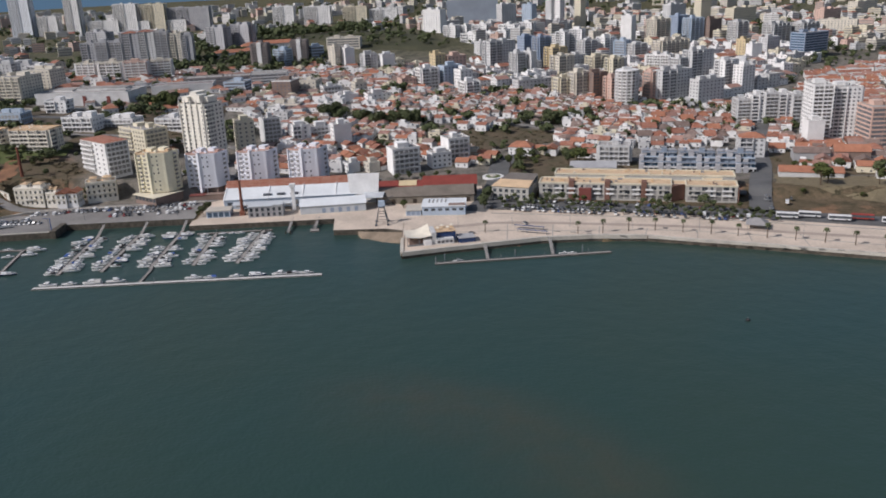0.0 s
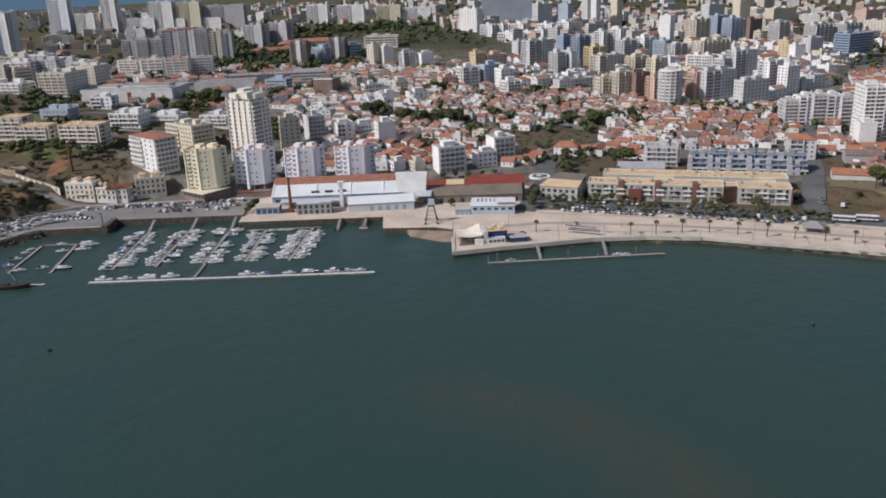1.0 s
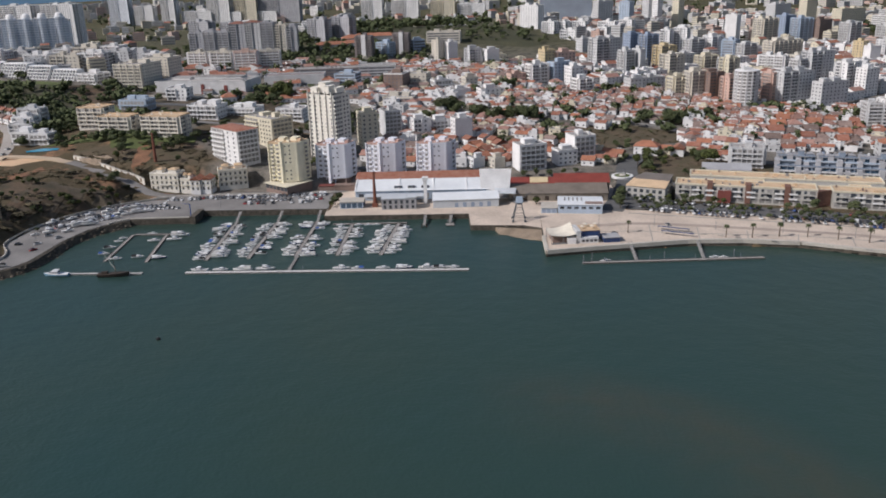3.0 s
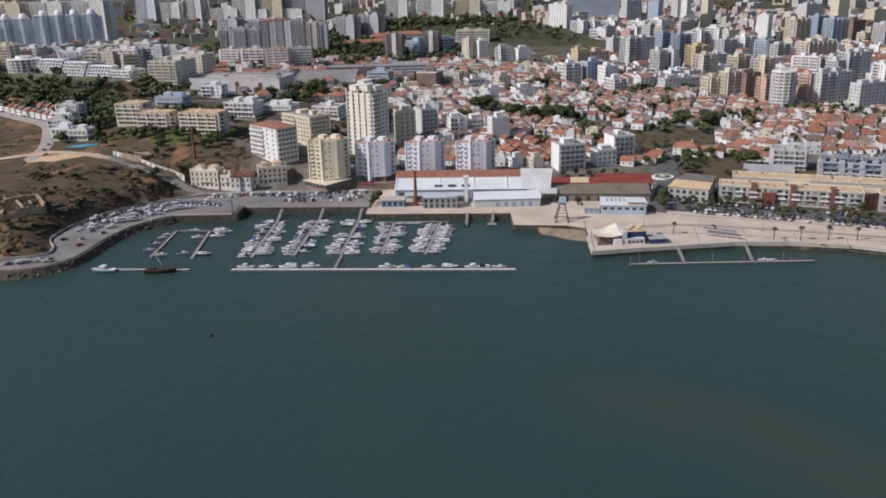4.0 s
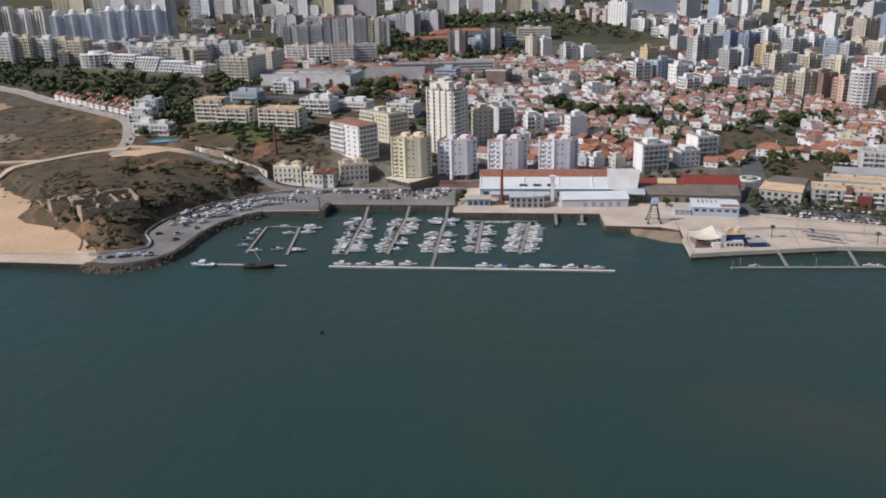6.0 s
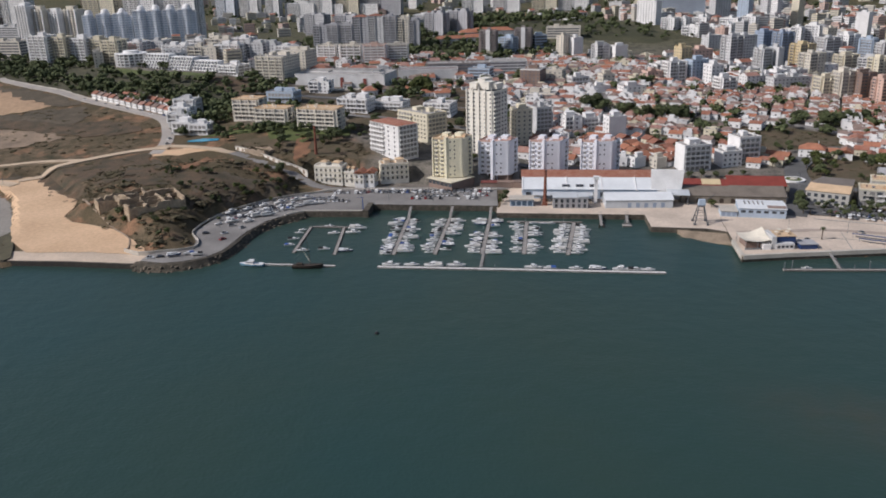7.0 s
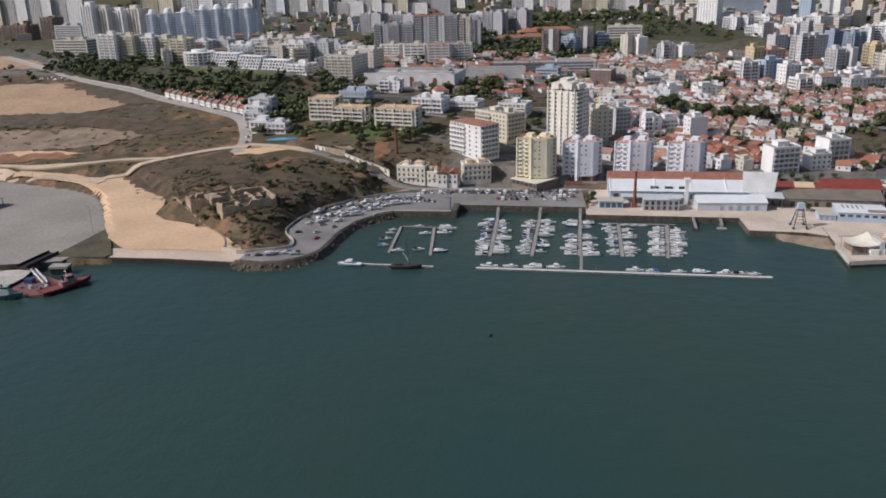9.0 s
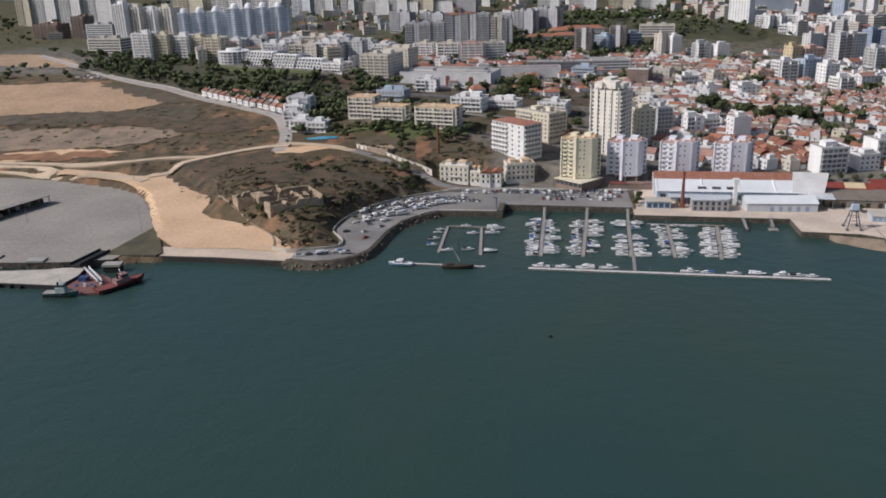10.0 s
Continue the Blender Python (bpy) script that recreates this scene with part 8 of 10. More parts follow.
def motor_boat(L, hull=HULL, trim=GLASS, canopy=None, fly=False, label=""):
    B, H = L * 0.31, L * 0.105
    root = thing("motor_boat", pose(0, 0, -500), label, "boat")
    bm = bmesh.new()
    rows = hull_mesh(bm, L, B, H)
    part("hull", bm, hull, root)
    bm = bmesh.new()
    for (a, b), (c, d) in zip(rows, rows[1:]):
        bm.faces.new([bm.verts.new(p + Vector((0, 0, 0.02))) for p in (a, c, d, b)])
    part("deck", bm, HULL if hull is not HULL else PONTW, root)
    bm = bmesh.new()
    v = box(bm, -L * 0.12, L * 0.24, -B * 0.34, B * 0.34, H, H + L * 0.1)
    for q in v[4:]:
        q.co.x = q.co.x * 0.72 - L * 0.01
        q.co.y *= 0.82
    cab = part("cabin", bm, HULL, root)
    bm = bmesh.new()
    v = box(bm, -L * 0.10, L * 0.215, -B * 0.345, B * 0.345, H + L * 0.045, H + L * 0.082)
    for q in v:
        q.co.x -= L * 0.015
    part("windscreen", bm, trim, cab)
    if canopy:
        bm = bmesh.new()
        v = box(bm, -L * 0.46, -L * 0.12, -B * 0.4, B * 0.4, H + L * 0.02, H + L * 0.13)
        for q in v[4:]:
            q.co.y *= 0.75
        part("canopy", bm, canopy, root)
    if fly:
        bm = bmesh.new()
        box(bm, -L * 0.14, L * 0.08, -B * 0.26, B * 0.26, H + L * 0.1, H + L * 0.155)
        part("flybridge", bm, HULL, root)
        bm = bmesh.new()
        cyl(bm, (-L * 0.14, 0, H + L * 0.1), (-L * 0.2, 0, H + L * 0.32), 0.08, 0.04, 5)
        part("mast", bm, STEEL, root)
    return root


BOATS = [
    motor_boat(8.5, label="white cabin motor boat moored at a pontoon"),
    motor_boat(7.2, canopy=BLUEP, label="white motor boat with a blue canopy"),
    motor_boat(10.5, fly=True, label="large white motor cruiser with a flybridge"),
    motor_boat(9.2, hull=NAVY, canopy=HULL, label="navy-hulled motor boat with a cream cover"),
    motor_boat(6.2, label="small white open motor boat"),
    motor_boat(11.5, fly=True, canopy=PONTW, label="big white cruiser with a pale cockpit cover"),
    motor_boat(8.0, canopy=DARK, label="white motor boat with a dark canopy"),
]
rb = random.Random(21)


def moor(x, y, ang, kind=None, group="moored boats", size=0.9):
    src = rb.choice(BOATS) if kind is None else BOATS[kind]
    ob = copy_thing(src, pose(x, y, 0.0, rb.uniform(-1, 1), 0, ang + rb.uniform(-4, 4)) @ Matrix.Scale(size, 4))
    return tagged(ob, group=group)


pontoon((-75, 0), (75, 0), 3.0, "long pale concrete breakwater pontoon", PONTW, "breakwater_pontoon")
# five finger piers, each with boats on both sides
PIERS = [((-73, 103), (-70, 20), 24), ((-46, 104), (-47, 22), 22), ((-21, 104), (-21, 24), 24), ((2, 85), (2, 25), 18), ((31, 86), (26, 25), 22)]
for k, (a, b, cnt) in enumerate(PIERS):
    top = Vector(a)
    start = top if k > 2 else top.lerp(Vector(b), 0.16)
    pontoon(start, b, 2.4, "timber-decked finger pontoon between the boats")
    if k < 3:
        gangway(a, start, 4.0, 0.7)
    d = (Vector(b) - start).normalized()
    s = Vector((-d.y, d.x))
    ln = (Vector(b) - start).length
    side_off = 1.4
    y0 = ln * (0.06 if k < 3 else 0.14)
    for side in (1, -1):
        p = y0
        while p < ln - 1.5:
            if rb.random() < (0.94 if k not in (3,) or side < 0 else 0.6) and not (k == 2 and 0.25 < p / ln < 0.42):
                kind = rb.choice((0, 0, 1, 2, 3, 4, 4, 5, 6, 6)) if k < 4 else rb.choice((0, 2, 5, 6, 0))
                L = (8.5, 7.2, 10.5, 9.2, 6.2, 11.5, 8.0)[kind] * 0.84
                q = start + d * p + s * side * (side_off + L / 2)
                moor(q.x, q.y, math.degrees(math.atan2(s.y * side, s.x * side)) + (180 if rb.random() < 0.3 else 0), kind, size=0.84)
                p += L * 0.31 + rb.uniform(1.2, 2.4)
            else:
                p += 3.5
pontoon((-10, 84), (36, 85), 2.2, "cross pontoon along the inner basin")
for x in (-5, 6, 12, 17):
    moor(x, 82.2, rb.uniform(-4, 4), 4)
gangway((-20, 24), (-20, 1.6), 0.6, 0.6, "dark link bridge to the breakwater pontoon")
for x in (-69, -45, 7, 30, 52, 67):
    moor(x + rb.uniform(-1, 1), 3.6, rb.uniform(-4, 4) + (180 if rb.random() < 0.3 else 0), rb.choice((0, 2, 5, 2)), "boats on the breakwater pontoon")
# small basin
pontoon((-130, 68), (-127, 20), 2.0, "worn timber finger pontoon", piles=False)
pontoon((-109, 67), (-103, 18), 2.0, "worn timber finger pontoon", piles=False)
pontoon((-129, 68.5), (-98, 68), 2.0, "thin connecting pontoon between the fingers", piles=False)
for x, y, a, k in ((-134, 44, 8, 6), (-134, 56, 8, 4), (-133.5, 62, 8, 4), (-122.5, 24, 5, 0), (-133, 33, 8, 1), (-112.5, 56, 5, 0), (-101, 58, 5, 2), (-111, 27, 5, 6), (-98, 25, 5, 3)):
    moor(x, y, a, k, "boats in the small basin")
pontoon((-141, 0.5), (-98, 0), 2.0, "thin pale pontoon at the basin mouth", PONTW, piles=False)
fish = motor_boat(13.5, hull=mat("pale_blue_paint", (0.25, 0.42, 0.55), 0.5, 0.2), fly=True, label="pale blue and white fishing boat")
fish.matrix_basis = pose(-144, -1.5, 0, 0, 0, 178)
tagged(fish, category="boat")
# dark wooden sailing boat
sail = thing("sailing_boat", pose(-112, -3.2, 0, 0, 0, 3), "dark wooden one-masted sailing boat with furled sail", "boat")
bm = bmesh.new()
rows = hull_mesh(bm, 17, 4.2, 1.7, sheer=0.5)
part("hull", bm, WOODD, sail)
bm = bmesh.new()
for (a, b), (c, d) in zip(rows, rows[1:]):
    bm.faces.new([bm.verts.new(p + Vector((0, 0, 0.03))) for p in (a, c, d, b)])
part("deck", bm, WOODD, sail)
bm = bmesh.new()
cyl(bm, (1.5, 0, 1), (0.2, 0, 17), 0.2, 0.1, 6)
part("mast", bm, WOODD, sail)
bm = bmesh.new()
cyl(bm, (1.3, 0.3, 3.6), (-3.5, 0.2, 12.5), 0.28, 0.1, 6)
part("yard", bm, CANVAS, sail, "yard with furled pale sail")
bm = bmesh.new()
box(bm, -6, -3, -1, 1, 1.7, 2.9)
part("deck_house", bm, WOODD, sail)
for p, q in (((8, 0, 2.5), (0.3, 0, 16.5)), ((-8, 0, 1.8), (0.3, 0, 16.5))):
    bm = bmesh.new()
    cyl(bm, p, q, 0.035, 0.035, 4)
    part("stay", bm, STEEL, sail)
dinghy = moor(-104, 97, 170, 4, "boats in the small basin")
# jetties at the cannery quay
for a, b in (((47, 97), (47, 76)), ((63.5, 97), (62.5, 82))):
    gangway(a, b, 3.4, 1.2, "dark timber jetty ramp from the quay")
pontoon((59.8, 80), (59.8 + 5.4, 80.2), 5, "small square landing float")
for x in (45.6, 48.4):
    dolphin = thing("mooring_post", pose(x, 75.5, 0), "tarred mooring post beside the jetty", "post")
    bm = bmesh.new()
    cyl(bm, (0, 0, -3), (0, 0, 2.6), 0.35, 0.3, 8)
    part("post", bm, WOODD, dolphin)
# long pontoon off the promenade
pontoon((134.5, 7.6), (230, 12.6), 2.6, "long grey pontoon off the promenade")
for a, b in (((163, 31), (163, 10.5)), ((200, 32.5), (198.5, 12.5))):
    gangway(a, b, 3.4, 0.7)
for x, y in ((147, 10.8), (205, 14.6), (209, 13.8)):
    moor(x, y, 2, 4, "boats at the promenade pontoon")
for x, y in ((140, 12), (178, 12.5), (215, 15), (135, 7.5)):
    pile = thing("mooring_post", pose(x, y, 0), "grey steel mooring pile in the water", "post")
    bm = bmesh.new()
    cyl(bm, (0, 0, -3), (0, 0, 4.2), 0.25, 0.25, 8)
    cyl(bm, (0, 0, 4.2), (0, 0, 4.6), 0.3, 0.05, 8)
    part("pile", bm, STEEL, pile)
# buoys
for x, y in ((-59, -82.5), (267, -85)):
    buoy = thing("buoy", pose(x, y, 0), "dark round mooring buoy afloat", "buoy")
    bm = bmesh.new()
    bmesh.ops.create_icosphere(bm, subdivisions=2, radius=1.0)
    for v in bm.verts:
        v.co.z = v.co.z * 0.8 + 0.3
    part("float", bm, DARK, buoy)
    bm = bmesh.new()
    cyl(bm, (0, 0, 1.0), (0, 0, 1.7), 0.15, 0.1, 6)
    part("eye", bm, STEEL, buoy)

# ferry landing with workboats
barge = thing("landing_barge", pose(-343, -50, 0), "pale-decked floating landing stage with dark fendered sides", "pontoon")
bm = bmesh.new()
prism(bm, [(-40, -7), (29.7, -6.4), (32.8, -0.4), (33.4, 8.7), (30.3, 20.4), (17.2, 18.1), (9.3, 14.7), (-13.7, 10), (-40, 8)], -1, 2.2)
part("hull", bm, DARK, barge)
bm = bmesh.new()
prism(bm, [(-40, -6.6), (29.4, -6.0), (32.4, -0.3), (33.0, 8.6), (30.0, 20.0), (17.3, 17.7), (9.4, 14.3), (-13.6, 9.6), (-40, 7.6)], 2.2, 2.5)
part("deck", bm, mat("stained_deck", (0.50, 0.46, 0.40), 0.9, 0.25, 0.15, 1.0), barge)
for i in range(9):
    bm = bmesh.new()
    x = -38 + i * 6
    cyl(bm, (x, -7.2, 0.2), (x, -7.2, 1.9), 0.7, 0.7, 8)
    part("tyre_fender", bm, DARK, barge)
low_deck = thing("landing_float", pose(-301, -50, 0), "reddish low landing float beside the barge", "pontoon")
bm = bmesh.new()
prism(bm, [(-8, -3), (7.4, -11.5), (15.7, -9.8), (13.7, 4.1), (8.4, 10.1), (-6.7, 18.6), (-8, 10)], -0.6, 1.1)
part("deck", bm, mat("faded_red_deck", (0.22, 0.10, 0.09), 0.8, 0.3), low_deck)
bm = bmesh.new()
box(bm, -5.5, -1, 3, 6.6, 1.1, 3.4)
part("hut", bm, NAVY, low_deck)
for i in range(6):
    bm = bmesh.new()
    xx, yy = -3 + i * 2.6, -3 + (i % 2) * 2
    box(bm, xx - 0.7, xx + 0.7, yy - 0.6, yy + 0.6, 1.1, 2.0 + 0.4 * (i % 3))
    part("crate", bm, (BLUEP, STEEL, OFFW)[i % 3], low_deck)
gang = thing("boarding_bridge", pose(-311, -32, 2.55, 0, 0, -43), "white lattice boarding bridge", "gangway")
for s in (-1.1, 1.1):
    bm = bmesh.new()
    box(bm, 0, 25, s - 0.15, s + 0.15, 0.1, 0.4)
    box(bm, 0, 25, s - 0.15, s + 0.15, 1.2, 1.45)
    for i in range(12):
        box(bm, 0.2 + i * 2.2, 0.4 + i * 2.2, s - 0.12, s + 0.12, 0.3, 1.3)
    part("rail", bm, WHITE, gang)
bm = bmesh.new()
box(bm, 0, 25, -1, 1, 0, 0.2)
part("deck", bm, STEEL, gang)
link = thing("access_bridge", pose(-316.5, -20, 3.9, 0, 0, 83), "dark steel access bridge from the shore", "bridge")
bm = bmesh.new()
box(bm, -12, 13, -3.2, 3.2, -0.6, 0.2)
box(bm, -12, 13, -3.4, -3.0, 0.2, 1.4)
box(bm, -12, 13, 3.0, 3.4, 0.2, 1.4)
part("deck", bm, DARK, link)
for x, y in ((-345, -26), (-298, -27.5), (-374, -24)):
    dol = thing("mooring_dolphin", pose(x, y, 0, 0, 0, 8), "concrete mooring platform on dark legs", "mooring")
    bm = bmesh.new()
    box(bm, -5, 5, -3, 3, 3.4, 4.6)
    part("cap", bm, CONC, dol)
    for sx in (-1, 1):
        for sy in (-1, 1):
            bm = bmesh.new()
            cyl(bm, (sx * 3.6, sy * 2, -3), (sx * 3.4, sy * 1.9, 3.4), 0.8, 0.8, 8)
            part("leg", bm, DARK, dol)
    bm = bmesh.new()
    box(bm, -4.6, 4.6, -2.6, 2.6, 0.4, 3.4)
    part("fender_frame", bm, DARK, dol)


def tug(x, y, ang, L, hull, house_mat, label):
    root = thing("tug_boat", pose(x, y, 0, 0, 0, ang), label, "boat")
    bm = bmesh.new()
    rows = hull_mesh(bm, L, L * 0.3, 2.3, sheer=0.5)
    part("hull", bm, hull, root)
    bm = bmesh.new()
    for (a, b), (c, d) in zip(rows, rows[1:]):
        bm.faces.new([bm.verts.new(p + Vector((0, 0, -0.25))) for p in (a, c, d, b)])
    part("deck", bm, CONC if hull is TEAL else REDW, root)
    bm = bmesh.new()
    box(bm, -L * 0.12, L * 0.16, -L * 0.09, L * 0.09, 2.0, 4.6)
    part("deckhouse", bm, house_mat, root)
    bm = bmesh.new()
    v = box(bm, 0, L * 0.13, -L * 0.075, L * 0.075, 4.6, 6.8)
    part("wheelhouse", bm, house_mat, root)
    bm = bmesh.new()
    box(bm, -0.05, L * 0.135, -L * 0.078, L * 0.078, 5.4, 6.3)
    part("window_band", bm, GLASS, root)
    bm = bmesh.new()
    cyl(bm, (-L * 0.05, 0, 4.6), (-L * 0.06, 0, 7.4), 0.6, 0.5, 8)
    part("funnel", bm, DARK, root)
    bm = bmesh.new()
    cyl(bm, (L * 0.02, 0, 6.8), (L * 0.01, 0, 11), 0.14, 0.07, 6)
    box(bm, L * 0.01 - 0.1, L * 0.01 + 0.1, -1.2, 1.2, 9.0, 9.2)
    part("mast", bm, WHITE, root)
    for i in range(7):
        for s in (-1, 1):
            bm = bmesh.new()
            xx = -L * 0.42 + i * L * 0.12
            cyl(bm, (xx, s * L * 0.152, 0.9), (xx, s * L * 0.152 + s * 0.35, 0.9), 0.6, 0.6, 8)
            part("tyre_fender", bm, DARK, root)


tug(-281.5, -48, 58, 27, mat("dark_red_hull", (0.15, 0.032, 0.03), 0.5, 0.3, 0.5, 3.0), mat("tug_red_white", (0.33, 0.20, 0.19), 0.6, 0.4, 0.8, 2.0), "red harbour tug with tyre fenders")
tug(-305, -64, 5, 19, TEAL, mat("teal_white", (0.30, 0.38, 0.38), 0.6, 0.25), "teal workboat tied up beside the barge")
# the pattern boats take berths of their own
for b, (x, y, a) in zip(BOATS, ((-57, 3.8, 0), (16, 3.6, 180), (-33, 4.2, 2), (41, 3.8, 0), (-119, 70.5, 0), (-100, 66, 0), (60, 3.6, 4))):
    b.matrix_basis = pose(x, y, 0, 0, 0, a)
    tagged(b, group="moored boats")

# ---- trees, scrub and rocks ----
def leaf_cloud(rnd, lobes, n, size, squash=0.75):
    """A crown: many small leaf clumps, each a bent pair of blades, scattered over the skins of uneven lobes."""
    v, f = [], []
    for _ in range(n):
        cx, cy, cz, r = rnd.choice(lobes)
        d = Vector((rnd.gauss(0, 1), rnd.gauss(0, 1), rnd.gauss(0.25, 1))).normalized()
        rr = r * rnd.uniform(0.62, 1.08)
        p = Vector((cx, cy, cz)) + Vector((d.x * rr, d.y * rr, d.z * rr * squash))
        a = Vector((rnd.gauss(0, 1), rnd.gauss(0, 1), rnd.gauss(0, 0.5))).normalized() * size * rnd.uniform(0.7, 1.4)
        b = (a.cross(d + Vector((0.01, 0, 0)))).normalized() * size * rnd.uniform(0.5, 1.0)
        o = len(v)
        bend = d * size * 0.45
        v += [tuple(q) for q in (p - a - bend, p - b, p + bend * 0.6, p + b, p + a - bend)]
        f += [(o, o + 1, o + 2), (o, o + 2, o + 3), (o + 1, o + 4, o + 2), (o + 2, o + 4, o + 3)]
    return v, f


def crown_mesh(name, seed, h, spread, n, size, material, tall=1.0):
    rnd = random.Random(seed)
    lobes = [(rnd.uniform(-1, 1) * spread * 0.55, rnd.uniform(-1, 1) * spread * 0.55, h * rnd.uniform(0.5, 0.8) * tall, spread * rnd.uniform(0.42, 0.68)) for _ in range(6)]
    v, f = leaf_cloud(rnd, lobes, n, size)
    me = bpy.data.meshes.new(name)
    me.from_pydata(v, [], f)
    me.materials.append(material)
    return me


def trunk_mesh(name, seed, h, r, spread):
    rnd = random.Random(seed)
    bm = bmesh.new()
    top = Vector((rnd.uniform(-0.4, 0.4), rnd.uniform(-0.4, 0.4), h * 0.5))
    cyl(bm, (0, 0, -1.5), top, r, r * 0.65, 7)
    for i in range(5):
        a = i * 1.256 + rnd.uniform(-0.4, 0.4)
        cyl(bm, top * rnd.uniform(0.8, 1), (math.cos(a) * spread * 0.55, math.sin(a) * spread * 0.55, h * rnd.uniform(0.6, 0.85)), r * 0.45, r * 0.15, 5)
    me = mesh_of(bm, name, BARK)
    return me


KINDS = []
for k, (h, sp, n, size, m) in enumerate(((7, 3.2, 340, 0.5, LEAF), (9, 4.0, 400, 0.6, LEAF), (6, 2.8, 280, 0.48, LEAFL), (11, 4.6, 460, 0.68, LEAF), (8, 3.6, 350, 0.56, LEAFL))):
    KINDS.append((trunk_mesh("trunk", k, h, 0.22 + h * 0.012, sp), crown_mesh("crown", 50 + k, h, sp, n, size, m), h))
rt = random.Random(77)


class Woods:
    """Far trees and scrub, joined because no one could count them."""

    def __init__(self):
        self.v, self.f = [], []
        self.src = {}

    def add(self, me, m):
        if me.name not in self.src:
            co = np.empty(len(me.vertices) * 3)
            me.vertices.foreach_get("co", co)
            fi = np.empty(len(me.polygons) * 3, int)
            me.polygons.foreach_get("vertices", fi)
            self.src[me.name] = co.reshape(-1, 3), fi.reshape(-1, 3)
        co, fi = self.src[me.name]
        mm = np.array(m)
        o = sum(len(a) for a in self.v)
        self.v.append(co @ mm[:3, :3].T + mm[:3, 3])
        self.f.append(fi + o)

    def done(self, name, label, category, material):
        v, f = np.concatenate(self.v), np.concatenate(self.f)
        me = bpy.data.meshes.new(name)
        me.vertices.add(len(v))
        me.vertices.foreach_set("co", v.ravel())
        me.loops.add(len(f) * 3)
        me.loops.foreach_set("vertex_index", f.ravel())
        me.polygons.add(len(f))
        me.polygons.foreach_set("loop_start", np.arange(0, len(f) * 3, 3))
        me.update(calc_edges=True)
        me.materials.append(material)
        return tagged(new(name, me), label, category, kind="stuff")


grove = Woods()


def tree(x, y, k, scale=1.0, label="dark green broad-leaved tree", group="town trees", z=None):
    z = ground(x, y) if z is None else z
    if group == "garden trees" and y > 216:
        grove.add(KINDS[k][1], Matrix.Translation((x, y, z)) @ Matrix.Rotation(rt.uniform(0, 6.28), 4, "Z") @ Matrix.Scale(scale, 4))
        return None
    root = thing("tree", Matrix.Translation((x, y, z)) @ Matrix.Rotation(rt.uniform(0, 6.28), 4, "Z") @ Matrix.Scale(scale, 4), label, "tree", group)
    part("trunk", KINDS[k][0], None, root)
    part("crown", KINDS[k][1], None, root)
    return root


def scatter(poly, count, clear=3.0):
    xs, ys = [p[0] for p in poly], [p[1] for p in poly]
    px = np.array([rt.uniform(min(xs), max(xs)) for _ in range(count)])
    py = np.array([rt.uniform(min(ys), max(ys)) for _ in range(count)])
    ok = signed(poly, px, py) > 0
    px, py = px[ok], py[ok]
    if len(px) == 0:
        return []
    pz = height(px, py)
    if clear and len(TAKEN):
        t = np.array(TAKEN)
        free_ = np.array([((t[:, 0] - a) ** 2 + (t[:, 1] - b) ** 2 > (t[:, 2] + clear) ** 2).all() for a, b in zip(px, py)])
        px, py, pz = px[free_], py[free_], pz[free_]
    return list(zip(px, py, pz))


SMALL = [crown_mesh("crown", 90 + i, 7 + i, 3.4 + 0.4 * i, 58, 1.25, LEAF) for i in range(3)]
BUSH = [crown_mesh("bush", 120 + i, 1.6, 1.5, 90, 0.36, SCRUB, 0.8) for i in range(3)]
TINY = [crown_mesh("bush", 130 + i, 1.2, 1.4, 26, 0.55, SCRUB, 0.6) for i in range(3)]

# trees that can be told apart
CLUMPS = (((55, 333), 9, 10, 1.25), ((80, 326), 7, 9, 1.3), ((101, 314), 9, 12, 1.35), ((122, 314), 7, 9, 1.3), ((226, 330), 5, 9, 1.0), ((249, 320), 8, 10, 1.1), ((277, 333), 6, 10, 1.0), ((150, 250), 5, 12, 0.9))
for (cx, cy), cnt, rad, sc in CLUMPS:
    for i in range(cnt):
        a, r = rt.uniform(0, 6.28), rad * math.sqrt(rt.random())
        tree(cx + r * math.cos(a), cy + r * math.sin(a) * 0.7, rt.choice((0, 1, 3)), sc * rt.uniform(0.8, 1.2), "big dark pine-like tree above the roofs", "old-town grove")
STREET_TREES_A = ((112, 172, 0, 0.8), (121, 173, 1, 0.7), (130, 172, 0, 0.8), (140, 174, 2, 0.8), (150, 176, 0, 0.7), (206, 206, 4, 1.3), (246, 190, 4, 1.6), (240, 194, 1, 1.3), (201, 189, 4, 1.4), (196, 193, 4, 1.2), (249, 197, 4, 1.5), (254, 200, 2, 1.3), (174, 196, 4, 1.0), (117, 111, 2, 0.9), (117.4, 113, 2, 0.8), (-14, 118, 0, 0.9), (-16, 112, 2, 0.7), (-13, 128, 1, 0.7),)
# the four at x 169 to 173 are added for dark shadow shapes in the street
STREET_TREES_B = ((386, 100, 4, 1.9), (392, 103, 1, 1.2), (420, 92, 4, 1.3), (430, 110, 1, 1.4), (415, 132, 3, 1.0), (452, 120, 1, 1.5), (470, 140, 3, 1.3), (372, 92, 2, 0.8), (404, 80, 2, 0.8), (169, 99, 1, 0.95), (170, 108, 3, 0.8), (172, 118, 1, 1.0), (173, 127, 3, 0.8), (-150, 168, 0, 0.7), (-141, 188, 1, 0.6),)
for x, y, s in ((-110, 376, 1.9), (-106, 384, 2.1), (-101, 380, 1.7), (-112, 390, 1.6), (-97, 372, 1.6)):
    tree(x, y, 4, s, "tall slender poplar on the waste ground", "poplars")
